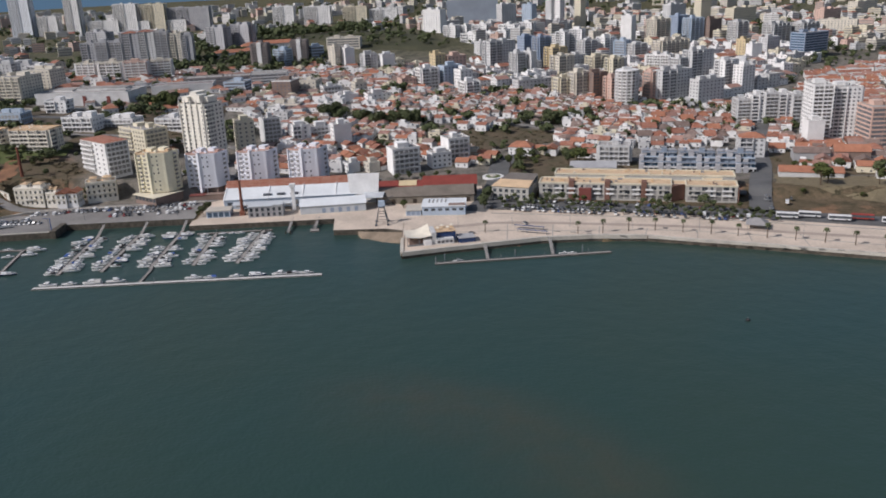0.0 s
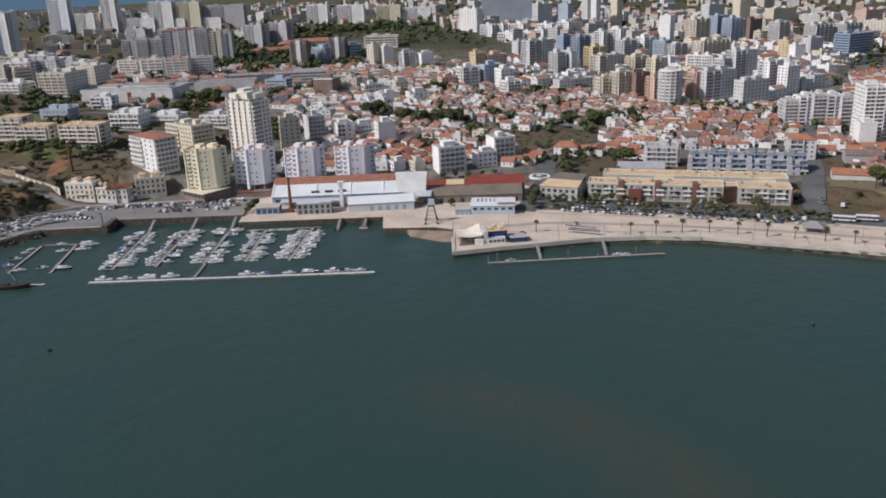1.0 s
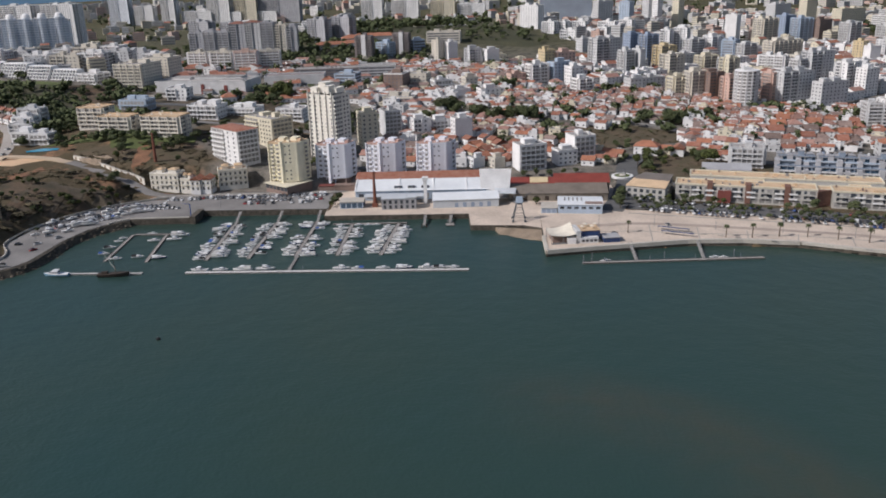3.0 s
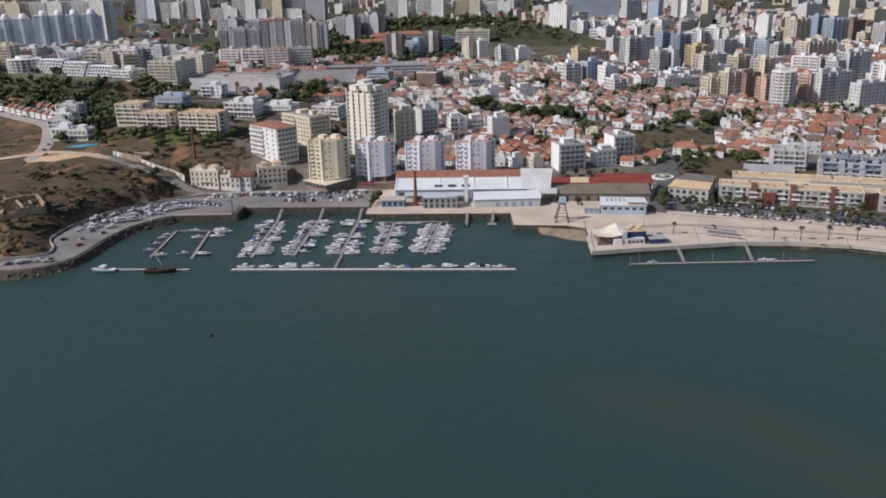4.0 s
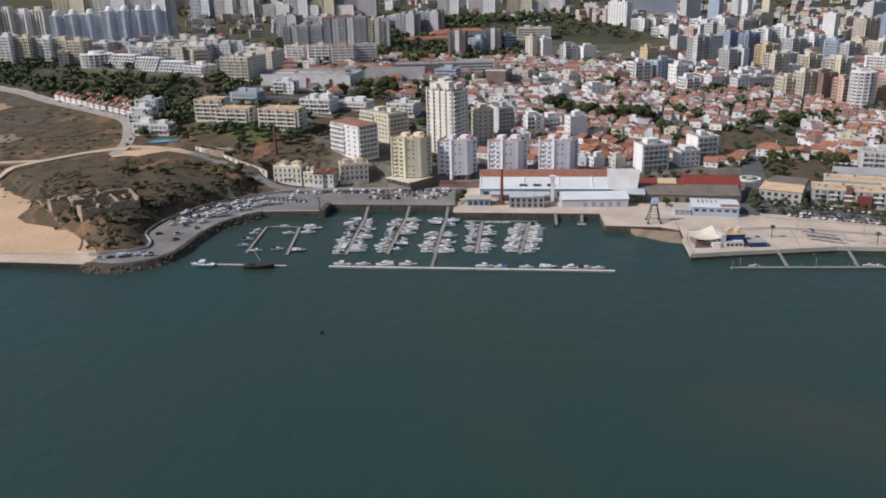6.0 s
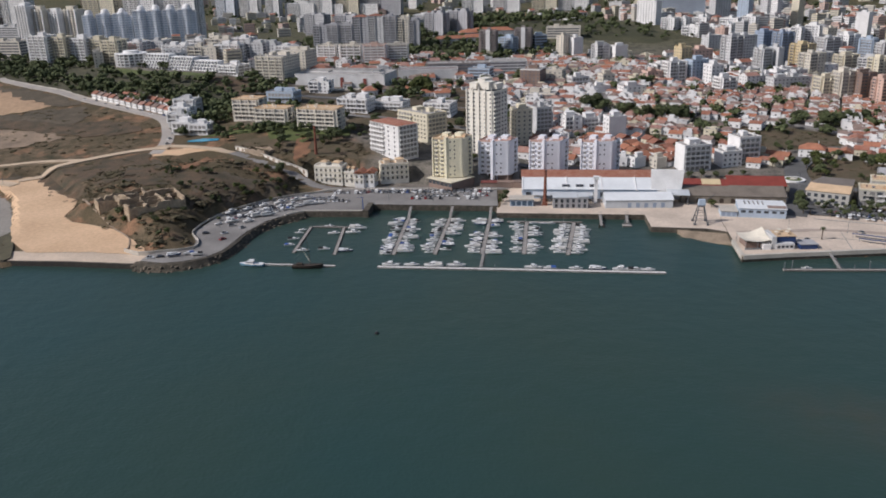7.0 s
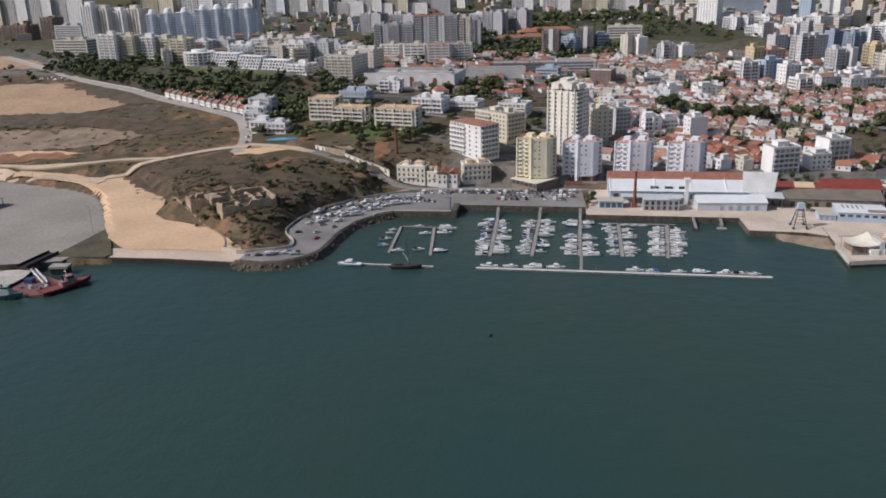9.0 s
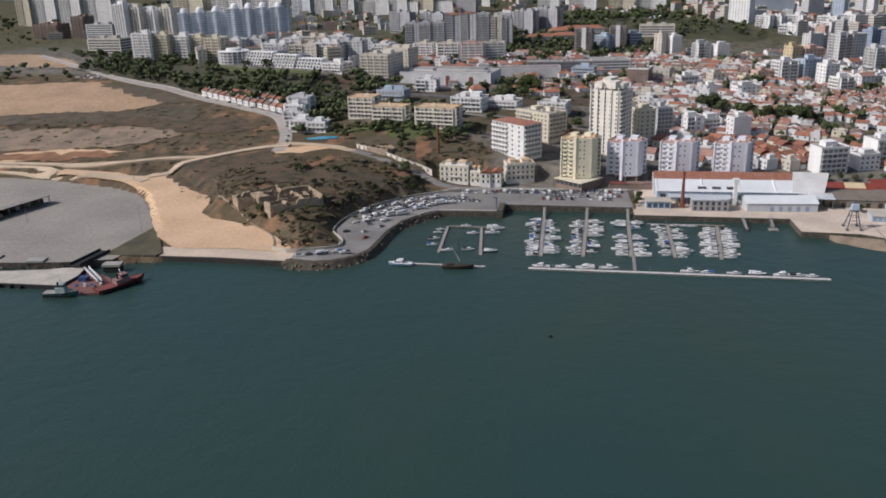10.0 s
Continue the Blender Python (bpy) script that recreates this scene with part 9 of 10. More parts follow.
for x, y, k, s in STREET_TREES_A + STREET_TREES_B:
    tree(x, y, k, s)
for i in range(34):                                  # car-park rows along the long building
    for row in range(3):
        if rt.random() < 0.72:
            x, y = 182 + i * 4.6, 112 - i * 1.62 - row * 8.5
            tree(x + rt.uniform(-1, 1), y + rt.uniform(-1, 1), 0, rt.uniform(0.42, 0.7), "small dark car-park tree", "car-park trees", z=4.0)
for i in range(30):                                  # broad trees at the foot of the long building
    if rt.random() < 0.62:
        x, y = 190 + i * 4.9, 116.5 - i * 1.75
        tree(x + rt.uniform(-1.5, 1.5), y + rt.uniform(-1, 1), rt.choice((0, 1, 2)), rt.uniform(0.7, 1.0), "dark tree in front of the long building", "facade trees", z=4.0)
for cx, cy, cnt, rad in ((-268, 240, 6, 10), (-240, 222, 9, 14), (-215, 224, 8, 12), (-190, 222, 6, 12), (-150, 224, 7, 14), (-262, 262, 6, 10), (-125, 360, 6, 8), (-118, 380, 6, 8), (-116, 372, 4, 4), (-135, 232, 5, 10), (-100, 240, 4, 10)):
    for i in range(cnt):
        a, r = rt.uniform(0, 6.28), rad * math.sqrt(rt.random())
        x, y = cx + r * math.cos(a), cy + r * math.sin(a)
        tree(x, y, rt.choice((0, 1, 2, 4)), rt.uniform(0.6, 1.1), "garden tree between the hillside flats", "garden trees")

GARDEN_CLUMPS_A = ((212, 200, 5, 9), (224, 214, 5, 10), (246, 212, 4, 8), (200, 172, 4, 8), (232, 165, 4, 10), (190, 205, 3, 6), (262, 226, 4, 8), (196, 240, 4, 10), (150, 286, 4, 10), (238, 292, 5, 10), (400, 150, 5, 12), (440, 200, 5, 14), (385, 205, 4, 8), (-135, 165, 4, 10), (-110, 172, 3, 8), (-180, 200, 5, 16), (-45, 195, 3, 8), (-70, 252, 4, 10),)
GARDEN_CLUMPS_B = ((-120, 262, 4, 10), (340, 392, 6, 9), (356, 394, 6, 8), (388, 399, 6, 8), (402, 400, 5, 8), (-180, 228, 6, 10), (-205, 226, 6, 9), (-232, 232, 5, 9), (-160, 226, 4, 8), (-103, 393, 4, 3), (-285, 240, 6, 9), (-275, 232, 6, 8), (-330, 372, 5, 16), (-360, 385, 5, 16), (-300, 345, 6, 10), (-150, 205, 3, 8), (318, 270, 3, 20), (352, 300, 4, 22),)
GARDEN_CLUMPS_C = ((345, 268, 3, 12), (-250, 300, 6, 14), (-215, 300, 6, 14), (-180, 300, 6, 12), (-140, 330, 6, 14), (-100, 340, 6, 14), (-80, 376, 6, 12), (-230, 360, 6, 14), (-170, 380, 6, 12), (-95, 270, 5, 10), (-60, 262, 5, 8), (470, 400, 8, 16), (500, 430, 8, 16), (455, 372, 6, 12), (520, 400, 6, 16), (40, 258, 4, 8), (100, 250, 4, 6), (20, 215, 3, 8),)
for cx, cy, cnt, rad in GARDEN_CLUMPS_A + GARDEN_CLUMPS_B + GARDEN_CLUMPS_C:
    for i in range(cnt):
        a, r = rt.uniform(0, 6.28), rad * math.sqrt(rt.random())
        tree(cx + r * math.cos(a), cy + r * math.sin(a), rt.choice((0, 1, 2, 4)), rt.uniform(0.55, 1.1), "dusty green tree among the gardens", "garden trees")

grove.done("garden_trees", "dusty green trees between the hillside flats and gardens", "trees", LEAF)

# palms along the promenade
def palm_parts():
    bm = bmesh.new()
    for i in range(6):
        cyl(bm, (0.05 * i * i * 0.1, 0, i * 1.25 - 0.3), (0.05 * (i + 1) ** 2 * 0.1, 0, i * 1.25 + 1.0), 0.3 - i * 0.012, 0.26 - i * 0.012, 7)
    tr = mesh_of(bm, "trunk", BARK)
    rnd = random.Random(5)
    bm = bmesh.new()
    for i in range(34):
        a, el = i * 2.4, rnd.uniform(-0.5, 1.15)
        prev = None
        for s in range(6):
            t = s / 5
            r = 1.75 * t * math.cos(el * 0.7)
            z = 7.4 + 1.5 * t * math.sin(el) - 1.2 * t * t
            c = Vector((0.18 + r * math.cos(a), r * math.sin(a), z))
            w = Vector((-math.sin(a), math.cos(a), 0)) * (0.08 + 0.26 * math.sin(3.14 * min(t + 0.12, 1)))
            cur = (bm.verts.new(c + w - Vector((0, 0, 0.18))), bm.verts.new(c), bm.verts.new(c - w - Vector((0, 0, 0.18))))
            if prev:
                bm.faces.new((prev[0], cur[0], cur[1], prev[1]))
                bm.faces.new((prev[1], cur[1], cur[2], prev[2]))
            prev = cur
    return tr, mesh_of(bm, "fronds", LEAF)


PALM = palm_parts()
for x, y in ((165, 49), (217, 38), (231, 37), (246, 38), (261, 37), (275, 31), (289, 25), (302, 19.5), (316, 14), (329, 8), (342, 1.5), (355, -5), (368, -11), (381, -17), (395, -23), (410, -30), (425, -37)):
    root = thing("palm_tree", Matrix.Translation((x, y, 3.4)) @ Matrix.Rotation(rt.uniform(0, 6), 4, "Z") @ Matrix.Scale(rt.uniform(0.9, 1.12), 4), "tall thin palm on the promenade", "palm", "promenade palms")
    part("trunk", PALM[0], None, root)
    part("fronds", PALM[1], None, root)

# woods and scrub
woods = Woods()
WOODLAND_A = (([(-330, 400), (-288, 345), (-240, 348), (-236, 398), (-290, 415)], 90), ([(-285, 262), (-262, 290), (-160, 282), (-150, 262), (-240, 262)], 60), ([(-60, 300), (-30, 260), (10, 300), (0, 330)], 40), ([(-640, 490), (-590, 522), (-525, 478), (-475, 430), (-410, 398), (-355, 374), (-322, 358), (-290, 335), (-288, 302), (-360, 322), (-420, 356), (-480, 392), (-570, 450)], 500), ([(-640, 480), (-560, 520), (-480, 420), (-400, 392), (-320, 362), (-290, 330), (-300, 300), (-360, 318), (-420, 352), (-480, 386), (-520, 412)], 1500), ([(-735, 622), (-620, 574), (-528, 530), (-440, 492), (-395, 470), (-380, 440), (-430, 455), (-520, 500), (-610, 550), (-720, 600)], 420), ([(-150, 396), (-60, 420), (-62, 434), (-150, 410)], 90), ([(-300, 300), (-290, 340), (-270, 330), (-256, 290), (-262, 240), (-290, 250)], 160),)
WOODLAND_B = (([(-1000, 560), (-700, 520), (-590, 430), (-640, 425), (-1000, 480)], 150), ([(-1500, 1600), (-1100, 1300), (-900, 760), (-700, 600), (-820, 660), (-1300, 900), (-1900, 1500)], 380), ([(-60, 820), (60, 780), (150, 760), (210, 800), (140, 900), (40, 1000), (-80, 1020), (-140, 900)], 300), ([(-300, 640), (-60, 600), (0, 700), (-60, 800), (-320, 820)], 520), ([(-320, 800), (-60, 830), (60, 1040), (0, 1200), (-320, 1200)], 600),)
WOODLAND_C = (([(420, 700), (620, 740), (760, 980), (560, 1060), (430, 860)], 260), ([(-460, 560), (-300, 560), (-300, 760), (-560, 760)], 170), ([(-60, 420), (200, 420), (420, 460), (420, 640), (-60, 640)], 420), ([(20, 260), (330, 300), (460, 260), (470, 340), (330, 460), (90, 460)], 700), ([(500, 120), (700, 60), (900, 300), (620, 330)], 260), ([(-900, 1050), (900, 1050), (1300, 2400), (-1700, 2600)], 1300),)
WOODLAND_D = (([(-478, 458), (-420, 434), (-360, 404), (-316, 392), (-300, 372), (-350, 380), (-428, 412), (-500, 452)], 170), ([(-150, 340), (-92, 322), (-48, 334), (-46, 410), (-150, 394)], 60), ([(-720, 650), (-600, 585), (-540, 545), (-470, 470), (-530, 440), (-660, 520)], 420), ([(-160, 600), (20, 610), (30, 720), (-20, 760), (-140, 740), (-200, 660)], 330), ([(-340, 780), (-60, 740), (-40, 900), (-340, 900)], 260), ([(-300, 490), (-60, 540), (-60, 600), (-300, 620)], 140), ([(500, 480), (900, 500), (1300, 1000), (1200, 1500), (700, 1000)], 350), ([(380, 460), (520, 480), (760, 600), (800, 760), (420, 690)], 330),)
AREAS = WOODLAND_A + WOODLAND_B + WOODLAND_C + WOODLAND_D
for poly, cnt in AREAS:
    for x, y, z in scatter(poly, cnt, 1.5):
        s = rt.choice((0.55, 0.75, 0.9, 1.1, 1.45)) * rt.uniform(0.85, 1.15) * (1.0 if y < 900 else 1.5)
        woods.add(rt.choice(SMALL), Matrix.Translation((x, y, z - 1.2)) @ Matrix.Rotation(rt.uniform(0, 6.28), 4, "Z") @ Matrix.Diagonal((s, s, s * rt.uniform(0.8, 1.1), 1)))
woods.done("woodland", "dark green trees among and beyond the buildings", "trees", LEAF)
scrub = Woods()
SCRUBLAND_A = ((BLUFF, 900, 1.0), (BLUFF, 160, 2.0), ([(-330, 100), (-300, 92), (-270, 60), (-250, 120), (-215, 165), (-285, 182), (-340, 160)], 600, 0.8), ([(-640, 200), (-420, 205), (-330, 180), (-300, 210), (-310, 262), (-360, 298), (-450, 325), (-500, 300), (-640, 290)], 1000, 0.9), ([(-640, 160), (-420, 158), (-360, 132), (-345, 160), (-400, 168), (-480, 175), (-640, 178)], 350, 0.8), ([(-215, 165), (-150, 152), (-122, 175), (-118, 215), (-180, 222), (-225, 198)], 420, 0.9),)
SCRUBLAND_B = (([(133, 262), (155, 298), (197, 320), (247, 288), (246, 258), (201, 243), (161, 238)], 420, 0.9), ([(178, 140), (192, 196), (205, 236), (250, 250), (270, 236), (262, 205), (300, 190), (235, 150)], 320, 1.0), ([(372, 140), (480, 100), (470, 160), (430, 235), (392, 215)], 200, 1.0), ([(-150, 238), (-60, 236), (-50, 262), (-60, 330), (-150, 330)], 200, 1.0), ([(362, 112), (372, 135), (430, 112), (600, 40), (590, 20), (415, 66)], 160, 0.7),)
SCRUBLAND_C = (([(-312, -10), (-285, -6), (-310, 36)], 60, 0.4),)
for poly, cnt, big in SCRUBLAND_A + SCRUBLAND_B + SCRUBLAND_C:
    for x, y, z in scatter(poly, cnt, 1.0):
        s = big * rt.choice((0.35, 0.45, 0.6, 0.6, 0.9, 1.3))
        scrub.add(rt.choice(BUSH if s > 0.8 else TINY), Matrix.Translation((x, y, z - 0.35 * s)) @ Matrix.Rotation(rt.uniform(0, 6.28), 4, "Z") @ Matrix.Diagonal((s * 1.7, s * 1.7, s * 0.7, 1)))
scrub.done("scrub", "low dry scrub bushes on the wasteland", "bushes", SCRUB)
BLUFF_BUSHES_A = ((-242, 125, 1.0), (-245, 121, 1.0), (-238, 127, 1.0), (-223, 122, 1.0), (-214, 123, 1.0), (-219, 100, 1.0), (-240, 46, 1.3), (-246, 52, 1.5), (-250, 50, 1.2), (-206, 58, 1.1), (-213, 50, 1.2), (-220, 44, 1.0), (-226, 40, 0.9), (-178, 122, 1.2), (-164, 130, 1.5), (-167, 130, 1.4), (-173, 128, 1.2), (-183, 105, 1.3), (-181, 108, 1.2), (-199, 86, 1.0), (-195, 85, 1.0), (-168, 124, 1.0), (-265, 100, 1.0), (-213, 36, 1.0), (-185, 103, 1.0), (-194, 99, 1.0), (-191, 107, 1.0), (-207, 106, 1.0), (-207, 89, 1.0), (-205, 20, 1.0), (-216, 13, 0.8),)
BLUFF_BUSHES_B = ((-188, 66, 0.9), (-238, 92, 0.8), (-225, 98, 0.9), (-212, 92, 0.8), (-170, 112, 1.0), (-182, 118, 1.1), (-166, 120, 1.0), (-176, 124, 0.9), (-196, 88, 0.9), (-240, 118, 0.8), (-232, 60, 0.6), (-252, 44, 0.7), (-214, 46, 0.7), (-262, 72, 0.7), (-256, 150, 0.8), (-240, 152, 0.9),)
BLUFF_BUSHES_C = ((-200, 21, 1.5), (-216, 37, 1.2), (-246, 125, 1.5), (-240, 124, 1.3), (-217, 121, 1.6), (-228, 126, 1.5), (-187, 137, 1.8), (-181, 144, 1.7), (-176, 158, 2.1), (-172, 142, 1.8), (-185, 106, 1.9), (-189, 107, 1.5), (-223, 94, 1.5), (-198, 84, 1.1), (-192, 106, 1.3), (-208, 91, 1.0), (-169, 129, 1.4), (-164, 149, 1.1))
for x, y, s in BLUFF_BUSHES_A + BLUFF_BUSHES_B + BLUFF_BUSHES_C:
    tree(x, y, rt.choice((0, 2)), s * 0.55, "rounded dark evergreen bush on the bluff", "bluff bushes")

# boulders along the basin bank
def boulder(seed):
    rnd = random.Random(seed)
    bm = bmesh.new()
    bmesh.ops.create_icosphere(bm, subdivisions=1, radius=1)
    for v in bm.verts:
        v.co *= rnd.uniform(0.7, 1.15)
        v.co.z *= 0.7
    return mesh_of(bm, "rock", ROCK)


ROCKS = [boulder(i) for i in range(5)]
bank = thing("rock_bank", pose(0, 0, 0), "dark boulder bank below the car park", "rocks", kind="structure")
line = smooth_line([(-206, -10.8), (-191, -11.8), (-180, -8.5), (-173.5, -3.5), (-168, 2.5), (-164, 11), (-162.5, 26), (-162, 47), (-157, 67), (-150, 78), (-140, 88)], 2.3)
bm = bmesh.new()
strip = []
for i, (x, y) in enumerate(line):
    a, b = line[max(i - 1, 0)], line[min(i + 1, len(line) - 1)]
    t = Vector((b[0] - a[0], b[1] - a[1])).normalized()
    o = Vector((t.y, -t.x))
    j = rt.uniform(-0.7, 0.7)
    strip.append([bm.verts.new((x + o.x * k, y + o.y * k, z)) for k, z in ((-2.0, 4.03), (0.5, 3.5 + j * 0.2), (1.9 + 0.6 * j, 1.6), (3.8 + 0.6 * j, -0.5))])
for p, q in zip(strip, strip[1:]):
    for k in range(3):
        bm.faces.new((p[k], p[k + 1], q[k + 1], q[k]))
tagged(part("gravel_bank", bm, mat("brown_gravel", (0.10, 0.084, 0.064), 0.95, 0.5, 0.25, 1.2, bump=0.5, col2=(0.05, 0.045, 0.034)), None), "sloping brown gravel bank below the car park", "bank", kind="structure")
for i, (x, y) in enumerate(line):
    a, b = line[max(i - 1, 0)], line[min(i + 1, len(line) - 1)]
    t = Vector((b[0] - a[0], b[1] - a[1])).normalized()
    for r in range(7):
        k = rt.uniform(0.4, 4.4)
        at = Matrix.Translation((x + t.y * k + t.x * rt.uniform(-1.2, 1.2), y - t.x * k + t.y * rt.uniform(-1.2, 1.2), max(3.6 - 1.15 * k, -0.3) - 0.1))
        part("rock", rt.choice(ROCKS), None, bank, at=at @ Matrix.Rotation(rt.uniform(0, 6), 4, "Z") @ Matrix.Scale(rt.choice((0.35, 0.5, 0.6, 0.8, 1.2)), 4))
bank2 = thing("rock_bank", pose(0, 0, 0), "pale rubble bank below the lorry yard", "rocks", kind="structure")
for i in range(0, 60, 2):
    x = -420 + i * 2.4
    y = float(np.interp(x, (-420, -364, -331, -303, -276), (-37, -32.5, -28.5, -20.5, -13.8)))
    part("rock", rt.choice(ROCKS), None, bank2, at=Matrix.Translation((x, y + rt.uniform(-1, 1), rt.uniform(0.2, 1.6))) @ Matrix.Rotation(rt.uniform(0, 6), 4, "Z") @ Matrix.Scale(rt.uniform(0.7, 1.3), 4))

# ---- walls, ruin, cars and small things ----
def wall_line(name, pts, h, thick, material, label, base=None, category="wall", step=4.0, straight=False, low=-3.0):
    """An upright wall along a line, standing on the land or on a level."""
    line = list(pts) if straight else smooth_line(pts, step)
    root = thing(name, pose(0, 0, 0), label, category, kind="structure")
    for a, b in zip(line, line[1:]):
        L = math.hypot(b[0] - a[0], b[1] - a[1])
        if L < 0.05:
            continue
        z = base if base is not None else min(ground(*a), ground(*b))
        bm = bmesh.new()
        box(bm, -L / 2 - 0.03, L / 2 + 0.03, -thick / 2, thick / 2, low, h)
        part("wall_section", bm, material, root, at=pose((a[0] + b[0]) / 2, (a[1] + b[1]) / 2, z, 0, 0, math.degrees(math.atan2(b[1] - a[1], b[0] - a[0]))))
    return root


wall_line("parapet_wall", [(-221, 8), (-210, 3), (-199, 6), (-183, 13), (-184.5, 25), (-195, 43), (-192, 76), (-174, 109.5), (-152, 128), (-132, 138)], 1.4, 0.45, CONCL, "pale parapet wall round the car park", base=4.0)
wall_line("retaining_wall", [(-221, 12), (-228, 28), (-242, 41), (-256, 53), (-270, 64), (-284, 79)], 1.2, 0.8, STONE, "crumbling sandy stone wall below the ruin", base=None, step=6)
def arcade_wall(pts, h, thick):
    """A retaining wall whose top runs on smoothly up the slope, with blind arches in its face."""
    root = thing("garden_wall", pose(0, 0, 0), "long pale retaining wall with blind arches above the harbour road", "wall", kind="structure")
    line = smooth_line(pts, 2.4)
    zs = np.array([ground(x, y) for x, y in line])
    zs = np.convolve(np.pad(zs, 3, "edge"), np.ones(7) / 7, "valid")
    for nm, m, z0, z1, t in (("wall_face", IVORY, -4, h, thick), ("coping", CONCL, h, h + 0.3, thick + 0.4)):
        bm = bmesh.new()
        rows = []
        for i, (x, y) in enumerate(line):
            p, q = line[max(i - 1, 0)], line[min(i + 1, len(line) - 1)]
            d = Vector((q[0] - p[0], q[1] - p[1])).normalized()
            ox, oy = -d.y * t / 2, d.x * t / 2
            rows.append([bm.verts.new(c) for c in ((x - ox, y - oy, zs[i] + z0), (x - ox, y - oy, zs[i] + z1), (x + ox, y + oy, zs[i] + z1), (x + ox, y + oy, zs[i] + z0))])
        for p, q in zip(rows, rows[1:]):
            for k in range(4):
                bm.faces.new((p[k], q[k], q[(k + 1) % 4], p[(k + 1) % 4]))
        bm.faces.new(rows[0])
        bm.faces.new(rows[-1][::-1])
        part(nm, bm, m, root)
    for i in range(1, len(line) - 2, 2):
        (x0, y0), (x1, y1) = line[i], line[i + 1]
        ang = math.atan2(y1 - y0, x1 - x0)
        mid = Vector(((x0 + x1) / 2, (y0 + y1) / 2, (zs[i] + zs[i + 1]) / 2 + 0.2))
        part("blind_arch", shared("blind_arch", blind_arch, "blind_arch", STONE), None, root, at=Matrix.Translation(mid) @ pose(0, 0, 0, 0, 0, math.degrees(ang)) @ pose(0, -thick / 2 - 0.02, 0, 90))


def blind_arch(bm):
    prism(bm, [(-1.2, 0), (1.2, 0), (1.2, 1.7)] + [(1.2 * math.cos(0.314 * k), 1.7 + 1.2 * math.sin(0.314 * k)) for k in range(1, 10)] + [(-1.2, 1.7)], -0.06, 0.05)


arcade_wall([(-222, 193), (-206, 184), (-192, 176), (-178, 170), (-168, 168), (-158, 162.5)], 3.4, 0.6)
# this wall is darker than the other quay sides
wall_line("quay_wall", [(-284.5, -9.4), (-247, -8.6), (-197, -10.6)], 2.75, 0.8, mat("dark_apron_wall", (0.055, 0.048, 0.04), 0.8, 0.4, 0.4, 2.0, bump=0.05, col2=(0.028, 0.026, 0.023)), "dark quay wall below the sandy apron", base=0.0, straight=True)
wall_line("quay_coping", [(116.9, 45), (116.8, 19.2), (140, 24.2), (165, 28.7), (195, 34.1), (225, 33.6), (254, 28.6)], 0.55, 1.9, CONCL, "pale stone coping along the quay", base=3.4, straight=True, low=-1.7)
wall_line("quay_coping", [(254.6, 28.2), (283, 15.6), (310, 4.6), (335, -7.4), (363, -20.4), (700, -169.4)], 0.3, 1.9, CONCL, "pale stone coping along the promenade", base=3.4, straight=True, low=-1.3)
wall_line("quay_kerb", [(-101, 91.6), (-140, 89.6), (-150, 79)], 0.5, 0.8, CONCL, "concrete kerb of the inner quay", base=4.0, step=6)
pier = thing("quay_mole", pose(-101, 99, 0), "dark concrete mole end beside the basin", "quay", kind="structure")
bm = bmesh.new()
box(bm, -1.2, 2.4, -9, 9, -4, 4.9)
part("block", bm, CONCD, pier)

ribbon("kerb", [(-153, 130), (-140, 138), (-128, 143.5), (-90, 147), (-50, 149), (-20, 149)], 1.0, CONCL, "pale kerb between car park and harbour road", lift=0.5, category="kerb")
# roofless ruin on the bluff
ruin = thing("ruined_convent", pose(-234, 44, 0, 0, 0, 37.6), "roofless rubble-stone ruin with broken wall tops", "ruin")
rr = random.Random(3)
RUINST = mat("ruin_stone", (0.47, 0.37, 0.26), 0.95, 0.45, 0.35, 1.5, bump=0.2, rnd=0.2, col2=(0.30, 0.23, 0.165))


def broken_wall(ax, ay, bx, by, top, thick=1.1):
    """A rubble wall between two points of the ruin, up to a level that has crumbled unevenly."""
    L = math.hypot(bx - ax, by - ay)
    n = max(3, int(L / 1.1))
    bm = bmesh.new()
    p0, p1 = ruin.matrix_basis @ Vector((ax, ay, 0)), ruin.matrix_basis @ Vector((bx, by, 0))
    rows, drop = [], 0.0
    for i in range(n + 1):
        t = i / n
        if rr.random() < 0.3:
            drop = rr.choice((0, 0, 0.4, 0.9, 1.6, 2.6))
        z = ground(p0.x + (p1.x - p0.x) * t, p0.y + (p1.y - p0.y) * t)
        hi = max(top - drop - rr.uniform(0, 0.5), z + 1.0)
        j = rr.uniform(-0.12, 0.12)
        rows.append([bm.verts.new(q) for q in ((t * L, -thick / 2 + j - 0.1, z - 2), (t * L, -thick / 2 + j, hi), (t * L, thick / 2 + j, hi - rr.uniform(0, 0.4)), (t * L, thick / 2 + j + 0.1, z - 2))])
    for a, b in zip(rows, rows[1:]):
        for i in range(3):
            bm.faces.new((a[i], b[i], b[i + 1], a[i + 1]))
    bm.faces.new(rows[0])
    bm.faces.new(rows[-1][::-1])
    part("wall", bm, RUINST, ruin, at=pose(ax, ay, 0, 0, 0, math.degrees(math.atan2(by - ay, bx - ax))))


